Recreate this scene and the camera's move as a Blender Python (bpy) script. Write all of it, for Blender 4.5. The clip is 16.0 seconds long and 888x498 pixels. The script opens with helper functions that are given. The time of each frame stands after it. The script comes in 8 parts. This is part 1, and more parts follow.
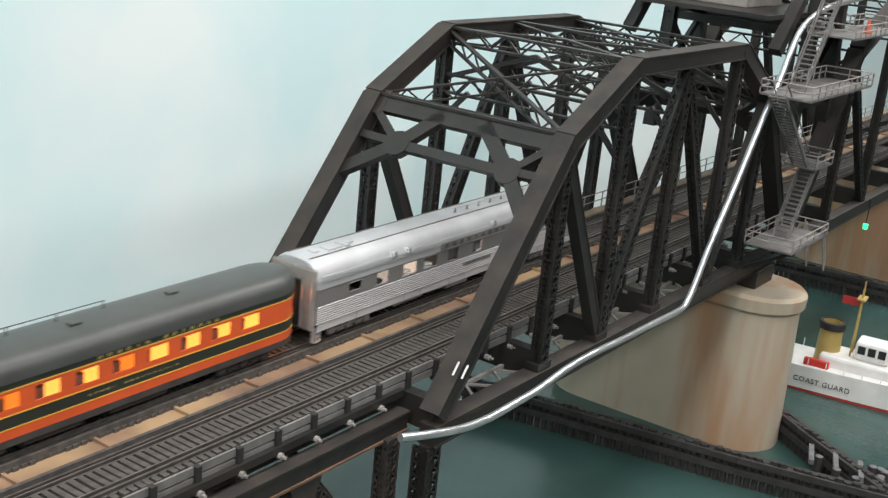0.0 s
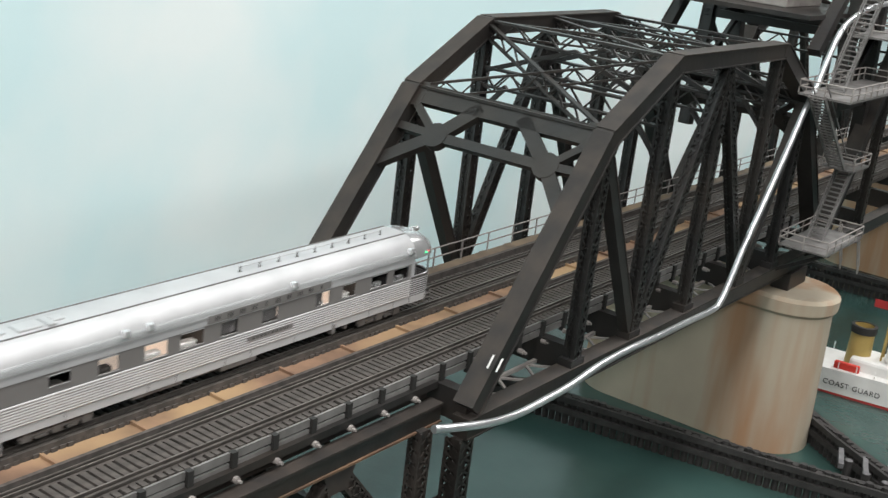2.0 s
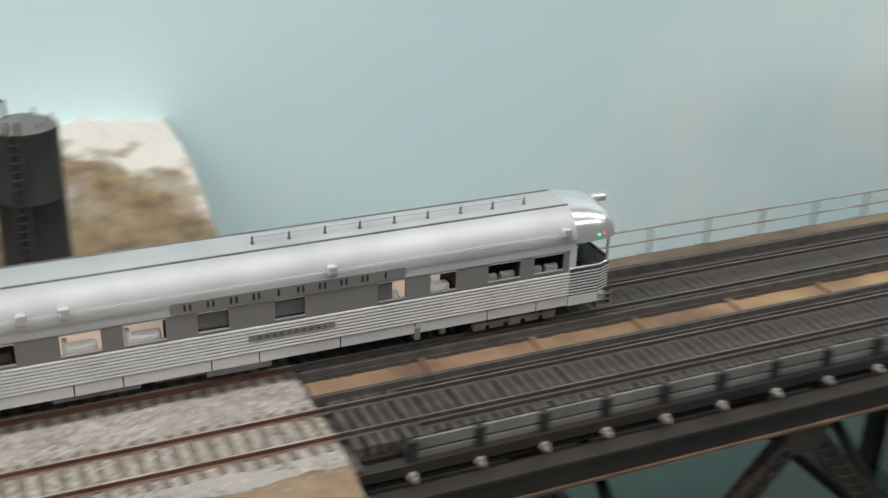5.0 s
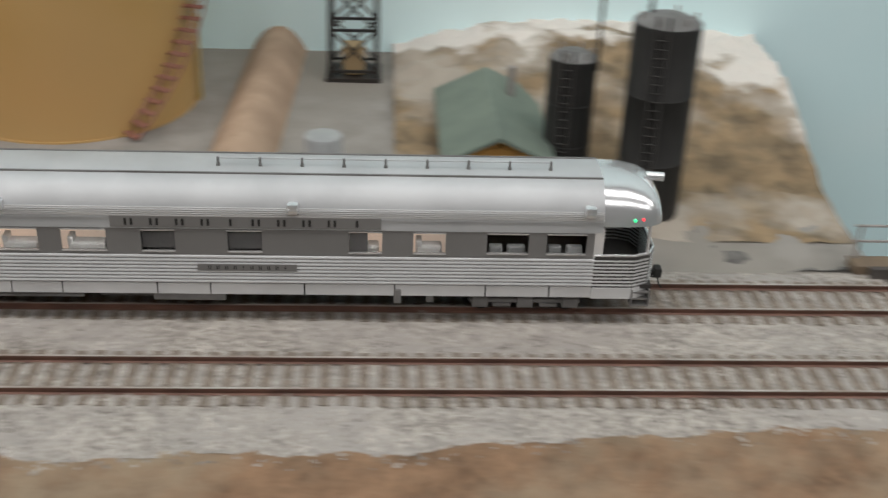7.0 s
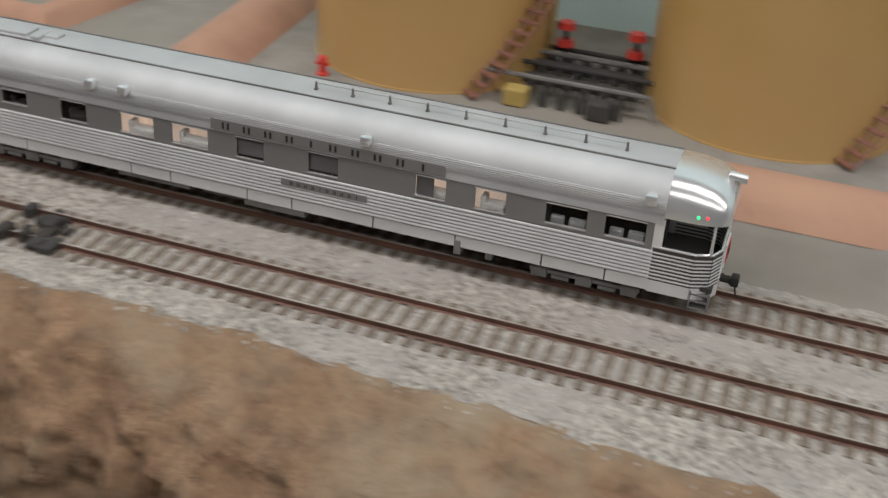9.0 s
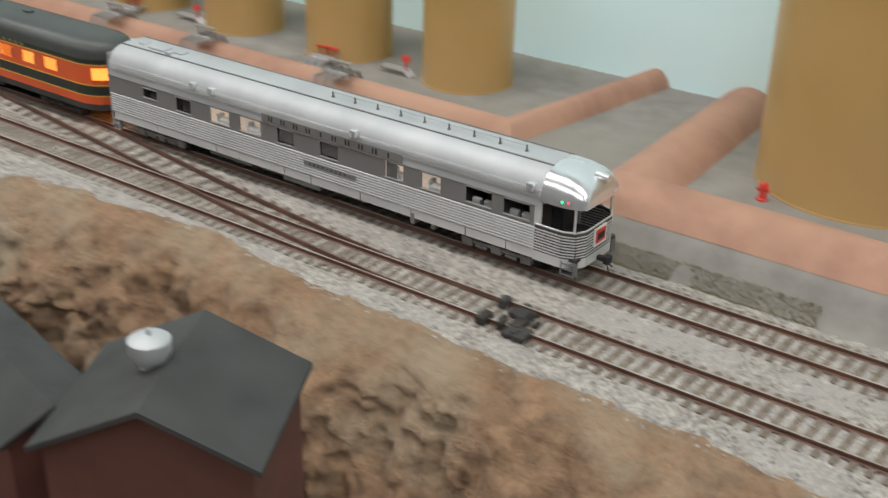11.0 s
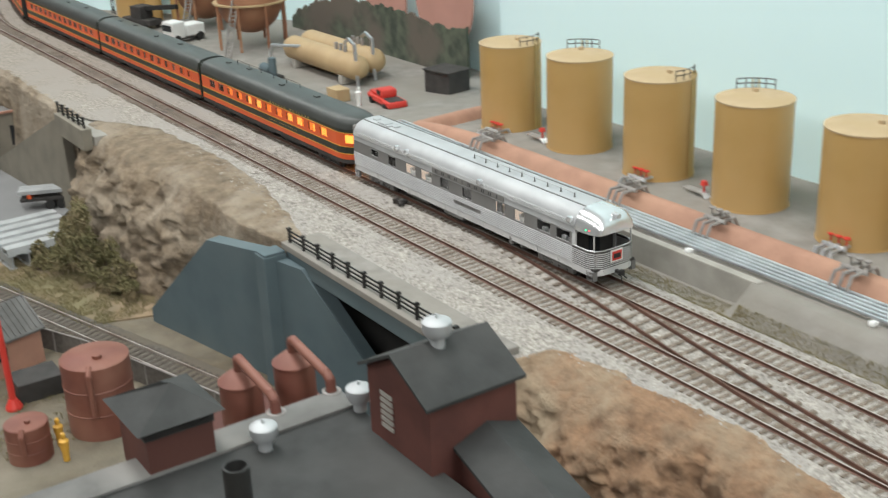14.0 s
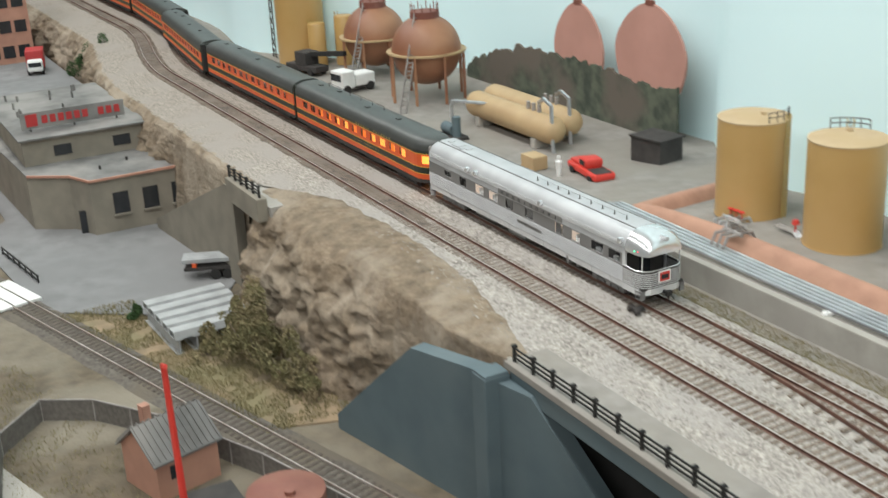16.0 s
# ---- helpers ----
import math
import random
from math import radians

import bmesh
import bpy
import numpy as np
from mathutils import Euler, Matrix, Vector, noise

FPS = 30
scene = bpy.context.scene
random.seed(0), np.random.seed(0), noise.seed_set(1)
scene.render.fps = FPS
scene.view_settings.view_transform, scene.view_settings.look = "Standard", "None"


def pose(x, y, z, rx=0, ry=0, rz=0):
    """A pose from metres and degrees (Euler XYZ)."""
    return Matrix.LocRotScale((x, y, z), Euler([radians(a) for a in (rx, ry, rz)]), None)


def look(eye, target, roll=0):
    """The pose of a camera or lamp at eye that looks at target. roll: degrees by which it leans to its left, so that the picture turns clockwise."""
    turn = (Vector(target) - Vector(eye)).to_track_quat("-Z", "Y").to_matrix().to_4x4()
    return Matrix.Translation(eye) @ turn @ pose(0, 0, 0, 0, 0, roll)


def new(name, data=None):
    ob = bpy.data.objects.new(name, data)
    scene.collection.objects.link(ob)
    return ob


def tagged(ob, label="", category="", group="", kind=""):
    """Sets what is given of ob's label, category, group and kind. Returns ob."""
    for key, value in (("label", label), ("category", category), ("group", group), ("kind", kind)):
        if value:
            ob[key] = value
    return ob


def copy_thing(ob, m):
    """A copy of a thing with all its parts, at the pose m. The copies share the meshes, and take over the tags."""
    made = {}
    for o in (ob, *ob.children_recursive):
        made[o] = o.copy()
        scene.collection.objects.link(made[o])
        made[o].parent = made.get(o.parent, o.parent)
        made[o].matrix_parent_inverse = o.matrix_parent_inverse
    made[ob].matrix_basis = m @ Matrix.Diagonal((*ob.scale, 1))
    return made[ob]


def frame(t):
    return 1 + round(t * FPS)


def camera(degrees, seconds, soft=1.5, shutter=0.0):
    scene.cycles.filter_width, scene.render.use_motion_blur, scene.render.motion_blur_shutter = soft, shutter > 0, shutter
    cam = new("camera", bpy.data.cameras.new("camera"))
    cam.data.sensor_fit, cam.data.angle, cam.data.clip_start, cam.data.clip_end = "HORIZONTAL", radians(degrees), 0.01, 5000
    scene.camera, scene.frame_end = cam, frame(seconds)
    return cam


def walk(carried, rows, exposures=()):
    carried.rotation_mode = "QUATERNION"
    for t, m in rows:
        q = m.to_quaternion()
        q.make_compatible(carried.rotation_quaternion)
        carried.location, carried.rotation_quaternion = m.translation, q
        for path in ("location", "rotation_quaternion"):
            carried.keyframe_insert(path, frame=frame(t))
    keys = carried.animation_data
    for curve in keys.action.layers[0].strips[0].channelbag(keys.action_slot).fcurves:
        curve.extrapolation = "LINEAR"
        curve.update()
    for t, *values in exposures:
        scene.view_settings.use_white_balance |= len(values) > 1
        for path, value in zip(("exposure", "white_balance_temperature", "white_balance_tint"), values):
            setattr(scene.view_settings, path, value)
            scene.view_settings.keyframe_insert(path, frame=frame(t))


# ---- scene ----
cam = camera(40.84, 16.0, soft=1.35, shutter=0.75)
path = [
    (0.0, look((0.4266, -0.4103, 0.2540), (0.8242, -0.1456, 0.1062), 5.90)),
    (0.5, look((0.4265, -0.4078, 0.2535), (0.8233, -0.1426, 0.1044), 6.16)),
    (1.0, look((0.4254, -0.4087, 0.2538), (0.8209, -0.1419, 0.1042), 6.49)),
    (1.5, look((0.4253, -0.4095, 0.2536), (0.8191, -0.1403, 0.1038), 6.57)),
    (2.0, look((0.4220, -0.4046, 0.2513), (0.8137, -0.1326, 0.1009), 6.90)),
    (2.5, look((0.4188, -0.4002, 0.2488), (0.8066, -0.1238, 0.0966), 7.16)),
    (3.0, look((0.4078, -0.3990, 0.2469), (0.7829, -0.1092, 0.0879), 7.17)),
    (3.5, look((0.3982, -0.3878, 0.2393), (0.7563, -0.0810, 0.0731), 6.90)),
    (4.0, look((0.3992, -0.3930, 0.2383), (0.7055, -0.0406, 0.0597), 4.40)),
    (6.5, look((0.3644, -0.3662, 0.2150), (0.4215, 0.0708, -0.0179), 2.28)),
    (7.0, look((0.3190, -0.3618, 0.2148), (0.3462, 0.0767, -0.0239), 2.36)),
    (7.5, look((0.2917, -0.3547, 0.2053), (0.2814, 0.0863, -0.0300), 2.01)),
    (8.0, look((0.2567, -0.3518, 0.1983), (0.1996, 0.0850, -0.0382), 2.27)),
    (8.5, look((0.2287, -0.3505, 0.2065), (0.1300, 0.0732, -0.0400), 2.84)),
    (9.0, look((0.1981, -0.3545, 0.2096), (0.0666, 0.0591, -0.0387), 3.87)),
    (9.5, look((0.1737, -0.3536, 0.2170), (0.0094, 0.0474, -0.0325), 3.73)),
    (9.7, look((0.1627, -0.3662, 0.2162), (-0.0085, 0.0380, -0.0232), 4.34)),
    (11.8, look((0.2100, -0.4282, 0.2676), (-0.1112, -0.1065, 0.0593), -1.66)),
    (12.0, look((0.2182, -0.4404, 0.2769), (-0.1125, -0.1269, 0.0711), -2.01)),
    (12.5, look((0.2092, -0.4593, 0.2875), (-0.1411, -0.1637, 0.0876), -2.52)),
    (13.0, look((0.1900, -0.4717, 0.2948), (-0.1761, -0.1926, 0.0998), -2.72)),
    (13.5, look((0.1657, -0.4712, 0.2991), (-0.2126, -0.2046, 0.1098), -2.66)),
    (14.0, look((0.1429, -0.4691, 0.3042), (-0.2449, -0.2134, 0.1191), -2.52)),
    (14.5, look((0.1179, -0.4613, 0.3067), (-0.2796, -0.2185, 0.1251), -2.98)),
    (15.0, look((0.0650, -0.4540, 0.3061), (-0.3391, -0.2210, 0.1258), -3.38)),
    (15.5, look((0.0127, -0.4566, 0.3067), (-0.3977, -0.2340, 0.1278), -3.46)),
    (16.0, look((-0.0208, -0.4584, 0.3151), (-0.4365, -0.2421, 0.1406), -3.03)),
]
walk(cam, path, exposures=[(0.0, 0.24, 6450, 9), (2.5, 0.18, 6450, 9), (4.0, 0.0, 6450, 8), (6.3, -0.58, 6450, 9), (9.7, -0.60, 6500, 10), (12.0, -0.20, 6330, 5), (16.0, -0.06, 6330, 5)])

# ---- room light ----
world = bpy.data.worlds.new("room_air")
world.use_nodes = True
world.node_tree.nodes["Background"].inputs[0].default_value = (0.92, 0.96, 1.0, 1)
world.node_tree.nodes["Background"].inputs[1].default_value = 0.5
scene.world = world


def tube_lamp(x, y, z, sx, sy, power, colour=(1.0, 0.968, 0.945)):
    data = bpy.data.lights.new("ceiling_tube", "AREA")
    data.shape, data.size, data.size_y, data.energy, data.color = "RECTANGLE", sx, sy, power, colour
    ob = new("ceiling_tube", data)
    ob.matrix_world = pose(x, y, z)
    return ob


for tx in (-2.2, -0.7, 0.8, 2.3):
    tube_lamp(tx, -0.30, 1.15, 1.3, 0.30, 11.5 if tx == 0.8 else 13.0)
    tube_lamp(tx, -1.40, 1.25, 1.3, 0.30, 14.0)

# ---- materials ----


def mat(name, c1, c2=None, scale=120.0, rough=0.7, metal=0.0, bump=0.0, bscale=None, c3=None, emit=None, big=None, spread=(0.35, 0.65), stretch=None, bdetail=4):
    """Two scales of colour noise, fine relief; c3: a stain colour on the larger scale."""
    m = bpy.data.materials.new(name)
    m.use_nodes = True
    nt = m.node_tree
    n, l = nt.nodes, nt.links
    b = n["Principled BSDF"]
    b.inputs["Roughness"].default_value = rough
    b.inputs["Metallic"].default_value = metal
    if emit:
        b.inputs["Emission Color"].default_value = (*emit[:3], 1)
        b.inputs["Emission Strength"].default_value = emit[3]
    c2 = c2 or tuple(v * 0.72 for v in c1)
    tc = n.new("ShaderNodeTexCoord")
    t1 = n.new("ShaderNodeTexNoise")
    t1.inputs["Scale"].default_value, t1.inputs["Detail"].default_value = scale, 5
    l.new(tc.outputs["Object"], t1.inputs["Vector"])
    r1 = n.new("ShaderNodeValToRGB")
    r1.color_ramp.elements[0].position, r1.color_ramp.elements[1].position = spread
    r1.color_ramp.elements[0].color, r1.color_ramp.elements[1].color = (*c2, 1), (*c1, 1)
    l.new(t1.outputs["Fac"], r1.inputs["Fac"])
    out = r1.outputs["Color"]
    if c3:
        t2 = n.new("ShaderNodeTexNoise")
        t2.inputs["Scale"].default_value, t2.inputs["Detail"].default_value = big or scale * 0.13, 4
        if stretch:
            mp = n.new("ShaderNodeMapping")
            mp.inputs["Scale"].default_value = stretch
            l.new(tc.outputs["Object"], mp.inputs["Vector"])
            l.new(mp.outputs["Vector"], t2.inputs["Vector"])
        else:
            l.new(tc.outputs["Object"], t2.inputs["Vector"])
        r2 = n.new("ShaderNodeValToRGB")
        r2.color_ramp.elements[0].position, r2.color_ramp.elements[1].position = 0.45, 0.62
        l.new(t2.outputs["Fac"], r2.inputs["Fac"])
        mx = n.new("ShaderNodeMix")
        mx.data_type = "RGBA"
        l.new(r2.outputs["Color"], mx.inputs[0])
        l.new(out, mx.inputs[6])
        mx.inputs[7].default_value = (*c3, 1)
        out = mx.outputs[2]
    l.new(out, b.inputs["Base Color"])
    if bump:
        t3 = n.new("ShaderNodeTexNoise")
        t3.inputs["Scale"].default_value, t3.inputs["Detail"].default_value = bscale or scale * 3, bdetail
        l.new(tc.outputs["Object"], t3.inputs["Vector"])
        bp = n.new("ShaderNodeBump")
        bp.inputs["Strength"].default_value, bp.inputs["Distance"].default_value = 0.6, bump
        l.new(t3.outputs["Fac"], bp.inputs["Height"])
        l.new(bp.outputs["Normal"], b.inputs["Normal"])
    return m


M_WALL = mat("painted_sky", (0.72, 0.925, 0.95), (0.69, 0.905, 0.935), 3.0, 0.9, c3=(0.87, 0.96, 0.96), big=3.0)
# clouds only on the part of the wall behind the bridge
_nt = M_WALL.node_tree
_mix = [n for n in _nt.nodes if n.bl_idname == "ShaderNodeMix"][0]
_src = _mix.inputs[0].links[0].from_socket
_tc = [n for n in _nt.nodes if n.bl_idname == "ShaderNodeTexCoord"][0]
_sep = _nt.nodes.new("ShaderNodeSeparateXYZ")
_nt.links.new(_tc.outputs["Object"], _sep.inputs[0])
_mr = _nt.nodes.new("ShaderNodeMapRange")
_mr.inputs["From Min"].default_value, _mr.inputs["From Max"].default_value = 0.15, 0.9
_nt.links.new(_sep.outputs[0], _mr.inputs["Value"])
_mul = _nt.nodes.new("ShaderNodeMath")
_mul.operation = "MULTIPLY"
_nt.links.new(_src, _mul.inputs[0])
_nt.links.new(_mr.outputs[0], _mul.inputs[1])
_nt.links.new(_mul.outputs[0], _mix.inputs[0])
M_YARD = mat("yard_concrete", (0.29, 0.27, 0.245), (0.22, 0.205, 0.185), 60, 0.9, c3=(0.25, 0.23, 0.20), bump=0.0006)
M_BALLAST = mat("ballast", (0.49, 0.455, 0.41), (0.20, 0.18, 0.16), 420, 0.95, bump=0.002, bscale=500, c3=(0.36, 0.335, 0.31), big=18)
# soot and dirt grow on the ballast towards the far bend
_nt = M_BALLAST.node_tree
_bs = _nt.nodes["Principled BSDF"]
_old = _bs.inputs["Base Color"].links[0].from_socket
_tc = [n for n in _nt.nodes if n.bl_idname == "ShaderNodeTexCoord"][0]
_sep = _nt.nodes.new("ShaderNodeSeparateXYZ")
_nt.links.new(_tc.outputs["Object"], _sep.inputs[0])
_mr = _nt.nodes.new("ShaderNodeMapRange")
_mr.inputs["From Min"].default_value, _mr.inputs["From Max"].default_value = -0.78, -1.25
_nt.links.new(_sep.outputs[0], _mr.inputs["Value"])
_mx = _nt.nodes.new("ShaderNodeMix")
_mx.data_type, _mx.blend_type = "RGBA", "MULTIPLY"
_nt.links.new(_mr.outputs[0], _mx.inputs[0])
_nt.links.new(_old, _mx.inputs[6])
_mx.inputs[7].default_value = (0.86, 0.82, 0.78, 1)
_nt.links.new(_mx.outputs[2], _bs.inputs["Base Color"])
M_STONE = mat("ballast_stone", (0.53, 0.495, 0.45), (0.20, 0.18, 0.16), 160, 0.95)
M_ROCK = mat("plaster_rock", (0.375, 0.232, 0.138), (0.17, 0.104, 0.062), 95, 0.95, c3=(0.37, 0.29, 0.20), big=11, bump=0.005, bscale=130, bdetail=12)
M_ROCKW = mat("grey_tan_rock", (0.31, 0.24, 0.165), (0.14, 0.105, 0.072), 80, 0.95, c3=(0.36, 0.30, 0.23), big=14, bump=0.005, bscale=130, bdetail=12)
for _n in list(M_ROCK.node_tree.nodes) + list(M_ROCKW.node_tree.nodes):
    if _n.bl_idname == "ShaderNodeTexNoise":
        _n.inputs["Roughness"].default_value = 0.68
        _n.inputs["Detail"].default_value = 12
    if _n.bl_idname == "ShaderNodeBump":
        _n.inputs["Strength"].default_value, _n.inputs["Distance"].default_value = 0.8, 0.005
M_RISE = mat("rise_plaster", (0.30, 0.215, 0.125), (0.14, 0.105, 0.065), 90, 0.95, c3=(0.38, 0.335, 0.28), big=24, bump=0.004, bscale=90, bdetail=10)
# bare white plaster shows where the brown coat thins out towards the wall
_nt = M_RISE.node_tree
_bs = _nt.nodes["Principled BSDF"]
_src = _bs.inputs["Base Color"].links[0].from_socket
_tc = [n for n in _nt.nodes if n.bl_idname == "ShaderNodeTexCoord"][0]
_sep = _nt.nodes.new("ShaderNodeSeparateXYZ")
_nt.links.new(_tc.outputs["Object"], _sep.inputs[0])
_tn = _nt.nodes.new("ShaderNodeTexNoise")
_tn.inputs["Scale"].default_value, _tn.inputs["Detail"].default_value = 38, 6
_nt.links.new(_tc.outputs["Object"], _tn.inputs["Vector"])
_ma = _nt.nodes.new("ShaderNodeMath")
_ma.operation = "MULTIPLY_ADD"
_nt.links.new(_tn.outputs["Fac"], _ma.inputs[0])
_ma.inputs[1].default_value = 0.16
_mx2 = _nt.nodes.new("ShaderNodeMapRange")
_mx2.inputs["From Min"].default_value, _mx2.inputs["From Max"].default_value = 0.425, 0.508
_mx2.inputs["To Min"].default_value, _mx2.inputs["To Max"].default_value = 0.0, 0.055
_nt.links.new(_sep.outputs["X"], _mx2.inputs["Value"])
_ad = _nt.nodes.new("ShaderNodeMath")
_nt.links.new(_sep.outputs["Y"], _ad.inputs[0])
_nt.links.new(_mx2.outputs[0], _ad.inputs[1])
_nt.links.new(_ad.outputs[0], _ma.inputs[2])
_mr = _nt.nodes.new("ShaderNodeMapRange")
_mr.inputs["From Min"].default_value, _mr.inputs["From Max"].default_value = 0.268, 0.288
_nt.links.new(_ma.outputs[0], _mr.inputs["Value"])
_mx = _nt.nodes.new("ShaderNodeMix")
_mx.data_type = "RGBA"
_nt.links.new(_mr.outputs[0], _mx.inputs[0])
_nt.links.new(_src, _mx.inputs[6])
_mx.inputs[7].default_value = (0.66, 0.62, 0.57, 1)
_nt.links.new(_mx.outputs[2], _bs.inputs["Base Color"])
M_OLDTIE = mat("old_dark_tie", (0.095, 0.078, 0.062), (0.055, 0.045, 0.036), 200, 0.9)
M_OLDBED = mat("sooty_low_ballast", (0.145, 0.128, 0.108), (0.078, 0.068, 0.058), 260, 0.95, c3=(0.125, 0.105, 0.08), big=20, bump=0.001, bscale=400)
M_BANKT = mat("tan_berm_plaster", (0.42, 0.30, 0.21), (0.33, 0.23, 0.16), 60, 0.9, bump=0.001, bscale=120)
M_STACK = mat("pale_grey_sections", (0.40, 0.41, 0.41), (0.30, 0.31, 0.31), 60, 0.55)
M_DIRT = mat("brown_dirt", (0.14, 0.112, 0.075), (0.085, 0.070, 0.048), 70, 0.95, c3=(0.22, 0.195, 0.15), big=8, bump=0.002, bscale=200)
M_WATER = mat("painted_water", (0.040, 0.083, 0.074), (0.028, 0.062, 0.056), 8, 0.25, bump=0.0006, bscale=60)
M_RAIL = mat("rusty_rail", (0.17, 0.088, 0.064), (0.105, 0.056, 0.042), 90, 0.5, metal=0.3)
M_RAILDARK = mat("dull_bridge_rail", (0.20, 0.18, 0.165), (0.11, 0.10, 0.09), 60, 0.4, metal=0.4)
M_RAILTOP = mat("worn_rail_head", (0.58, 0.53, 0.49), (0.36, 0.29, 0.25), 40, 0.36, metal=0.5)
M_TIE = mat("weathered_tie", (0.235, 0.19, 0.15), (0.135, 0.107, 0.083), 200, 0.9, bump=0.0004)
M_DTIE = mat("dark_bridge_tie", (0.088, 0.078, 0.070), (0.050, 0.045, 0.041), 200, 0.85)
M_STEEL = mat("weathered_black_steel", (0.021, 0.0200, 0.0197), (0.012, 0.0112, 0.0108), 70, 0.44, c3=(0.027, 0.022, 0.0185), big=11, bump=0.0003)
M_STEELR = mat("rust_streaked_steel", (0.042, 0.033, 0.027), (0.020, 0.0175, 0.016), 60, 0.7)
# rust, with the tan highlight along the lower flanges painted in
M_RUSTFL = mat("rusty_flange_highlight", (0.19, 0.115, 0.068), (0.085, 0.052, 0.034), 45, 0.6, c3=(0.10, 0.06, 0.04), big=20)
M_OLDPLANK = mat("grimy_walkway_wood", (0.17, 0.125, 0.085), (0.095, 0.070, 0.050), 45, 0.8, c3=(0.22, 0.16, 0.10), big=14)
M_GRAVEL = mat("dark_grey_gravel", (0.17, 0.16, 0.15), (0.085, 0.080, 0.075), 220, 0.95, bump=0.0012, bscale=300, c3=(0.22, 0.205, 0.19), big=20)
M_SOOT = mat("sooty_brown_track_bed", (0.155, 0.125, 0.102), (0.075, 0.060, 0.050), 260, 0.95, bump=0.001, bscale=400, c3=(0.21, 0.175, 0.145), big=16)
M_PLATE = mat("dark_grey_plate", (0.19, 0.185, 0.18), (0.12, 0.115, 0.11), 90, 0.6)
M_GREYRAIL = mat("grey_walkway_metal", (0.33, 0.31, 0.29), (0.22, 0.20, 0.19), 90, 0.6)
M_PLANK = mat("bare_walkway_wood", (0.27, 0.165, 0.105), (0.13, 0.080, 0.052), 45, 0.75, c3=(0.37, 0.25, 0.135), big=14)
M_SILVER = mat("silver_paint", (0.84, 0.85, 0.86), (0.76, 0.77, 0.78), 60, 0.22, metal=0.45)
M_SILVERD = mat("dull_silver_roof", (0.55, 0.56, 0.57), (0.47, 0.48, 0.49), 40, 0.60, metal=0.5)
M_GREYBAND = mat("grey_window_band", (0.19, 0.185, 0.18), (0.17, 0.165, 0.16), 40, 0.5)
M_BLIND = mat("grey_blind", (0.115, 0.112, 0.112), (0.095, 0.093, 0.093), 40, 0.4)
M_CHROME = mat("bright_silver", (0.82, 0.83, 0.84), (0.76, 0.77, 0.78), 60, 0.22, metal=0.7)
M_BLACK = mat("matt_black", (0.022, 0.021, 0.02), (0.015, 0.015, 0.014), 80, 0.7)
M_UNDER = mat("sooty_underframe", (0.05, 0.045, 0.042), (0.03, 0.028, 0.026), 80, 0.8)
M_LITIN = mat("lit_cabin_white", (0.8, 0.70, 0.60), (0.75, 0.62, 0.52), 60, 0.6, emit=(1.0, 0.80, 0.66, 0.5))
M_ORANGE = mat("orange_paint", (0.70, 0.112, 0.030), (0.62, 0.095, 0.026), 40, 0.42)
M_GREEN = mat("dark_olive_paint", (0.030, 0.036, 0.028), (0.025, 0.030, 0.023), 40, 0.4)
M_ROOFG = mat("dark_grey_roof", (0.062, 0.066, 0.062), (0.05, 0.053, 0.05), 50, 0.42)
M_YELLOW = mat("yellow_line", (0.72, 0.40, 0.06), (0.66, 0.36, 0.05), 40, 0.5)
M_WARMIN = mat("warm_lit_cabin", (0.8, 0.35, 0.06), (0.7, 0.25, 0.04), 130, 0.6, emit=(1.0, 0.22, 0.025, 1.3))
M_WARMHOT = mat("lamp_lit_cabin", (0.9, 0.55, 0.15), (0.8, 0.4, 0.1), 130, 0.6, emit=(1.0, 0.36, 0.06, 2.1))
M_WARMDIM = mat("dim_orange_cabin", (0.7, 0.16, 0.04), (0.5, 0.1, 0.03), 130, 0.6, emit=(1.0, 0.13, 0.02, 0.5))
M_GLASS = bpy.data.materials.new("window_glass")
M_GLASS.use_nodes = True
_b = M_GLASS.node_tree.nodes["Principled BSDF"]
_b.inputs["Transmission Weight"].default_value, _b.inputs["Roughness"].default_value, _b.inputs["IOR"].default_value = 1.0, 0.03, 1.15
M_REDL = mat("red_lamp_lens", (0.8, 0.04, 0.05), (0.7, 0.03, 0.04), 50, 0.3, emit=(1.0, 0.04, 0.06, 2.0))
M_GREENL = mat("green_lamp_lens", (0.05, 0.7, 0.3), (0.04, 0.6, 0.25), 50, 0.3, emit=(0.05, 1.0, 0.35, 1.2))
M_TANK = mat("ochre_tank_paint", (0.50, 0.318, 0.118), (0.45, 0.285, 0.100), 25, 0.36, c3=(0.47, 0.305, 0.125), big=6)
M_TANKTOP = mat("dusty_ochre_top", (0.52, 0.395, 0.245), (0.45, 0.335, 0.20), 40, 0.95, c3=(0.47, 0.35, 0.20), big=30)
M_BERM = mat("pink_berm_plaster", (0.44, 0.25, 0.175), (0.36, 0.20, 0.14), 60, 0.9, c3=(0.46, 0.27, 0.185), bump=0.001, bscale=120)
M_RED = mat("red_paint", (0.62, 0.05, 0.035), (0.55, 0.04, 0.03), 60, 0.45)
M_BRICK = mat("brick_red_siding", (0.130, 0.045, 0.034), (0.092, 0.032, 0.025), 70, 0.8, c3=(0.10, 0.038, 0.029))
M_ROOF = mat("dark_slate_roof", (0.044, 0.045, 0.044), (0.028, 0.029, 0.028), 60, 0.8, c3=(0.063, 0.062, 0.059), big=7, bump=0.0003)
M_BLUEC = mat("blue_grey_abutment", (0.105, 0.145, 0.16), (0.085, 0.12, 0.135), 30, 0.75, c3=(0.12, 0.155, 0.165), big=9)
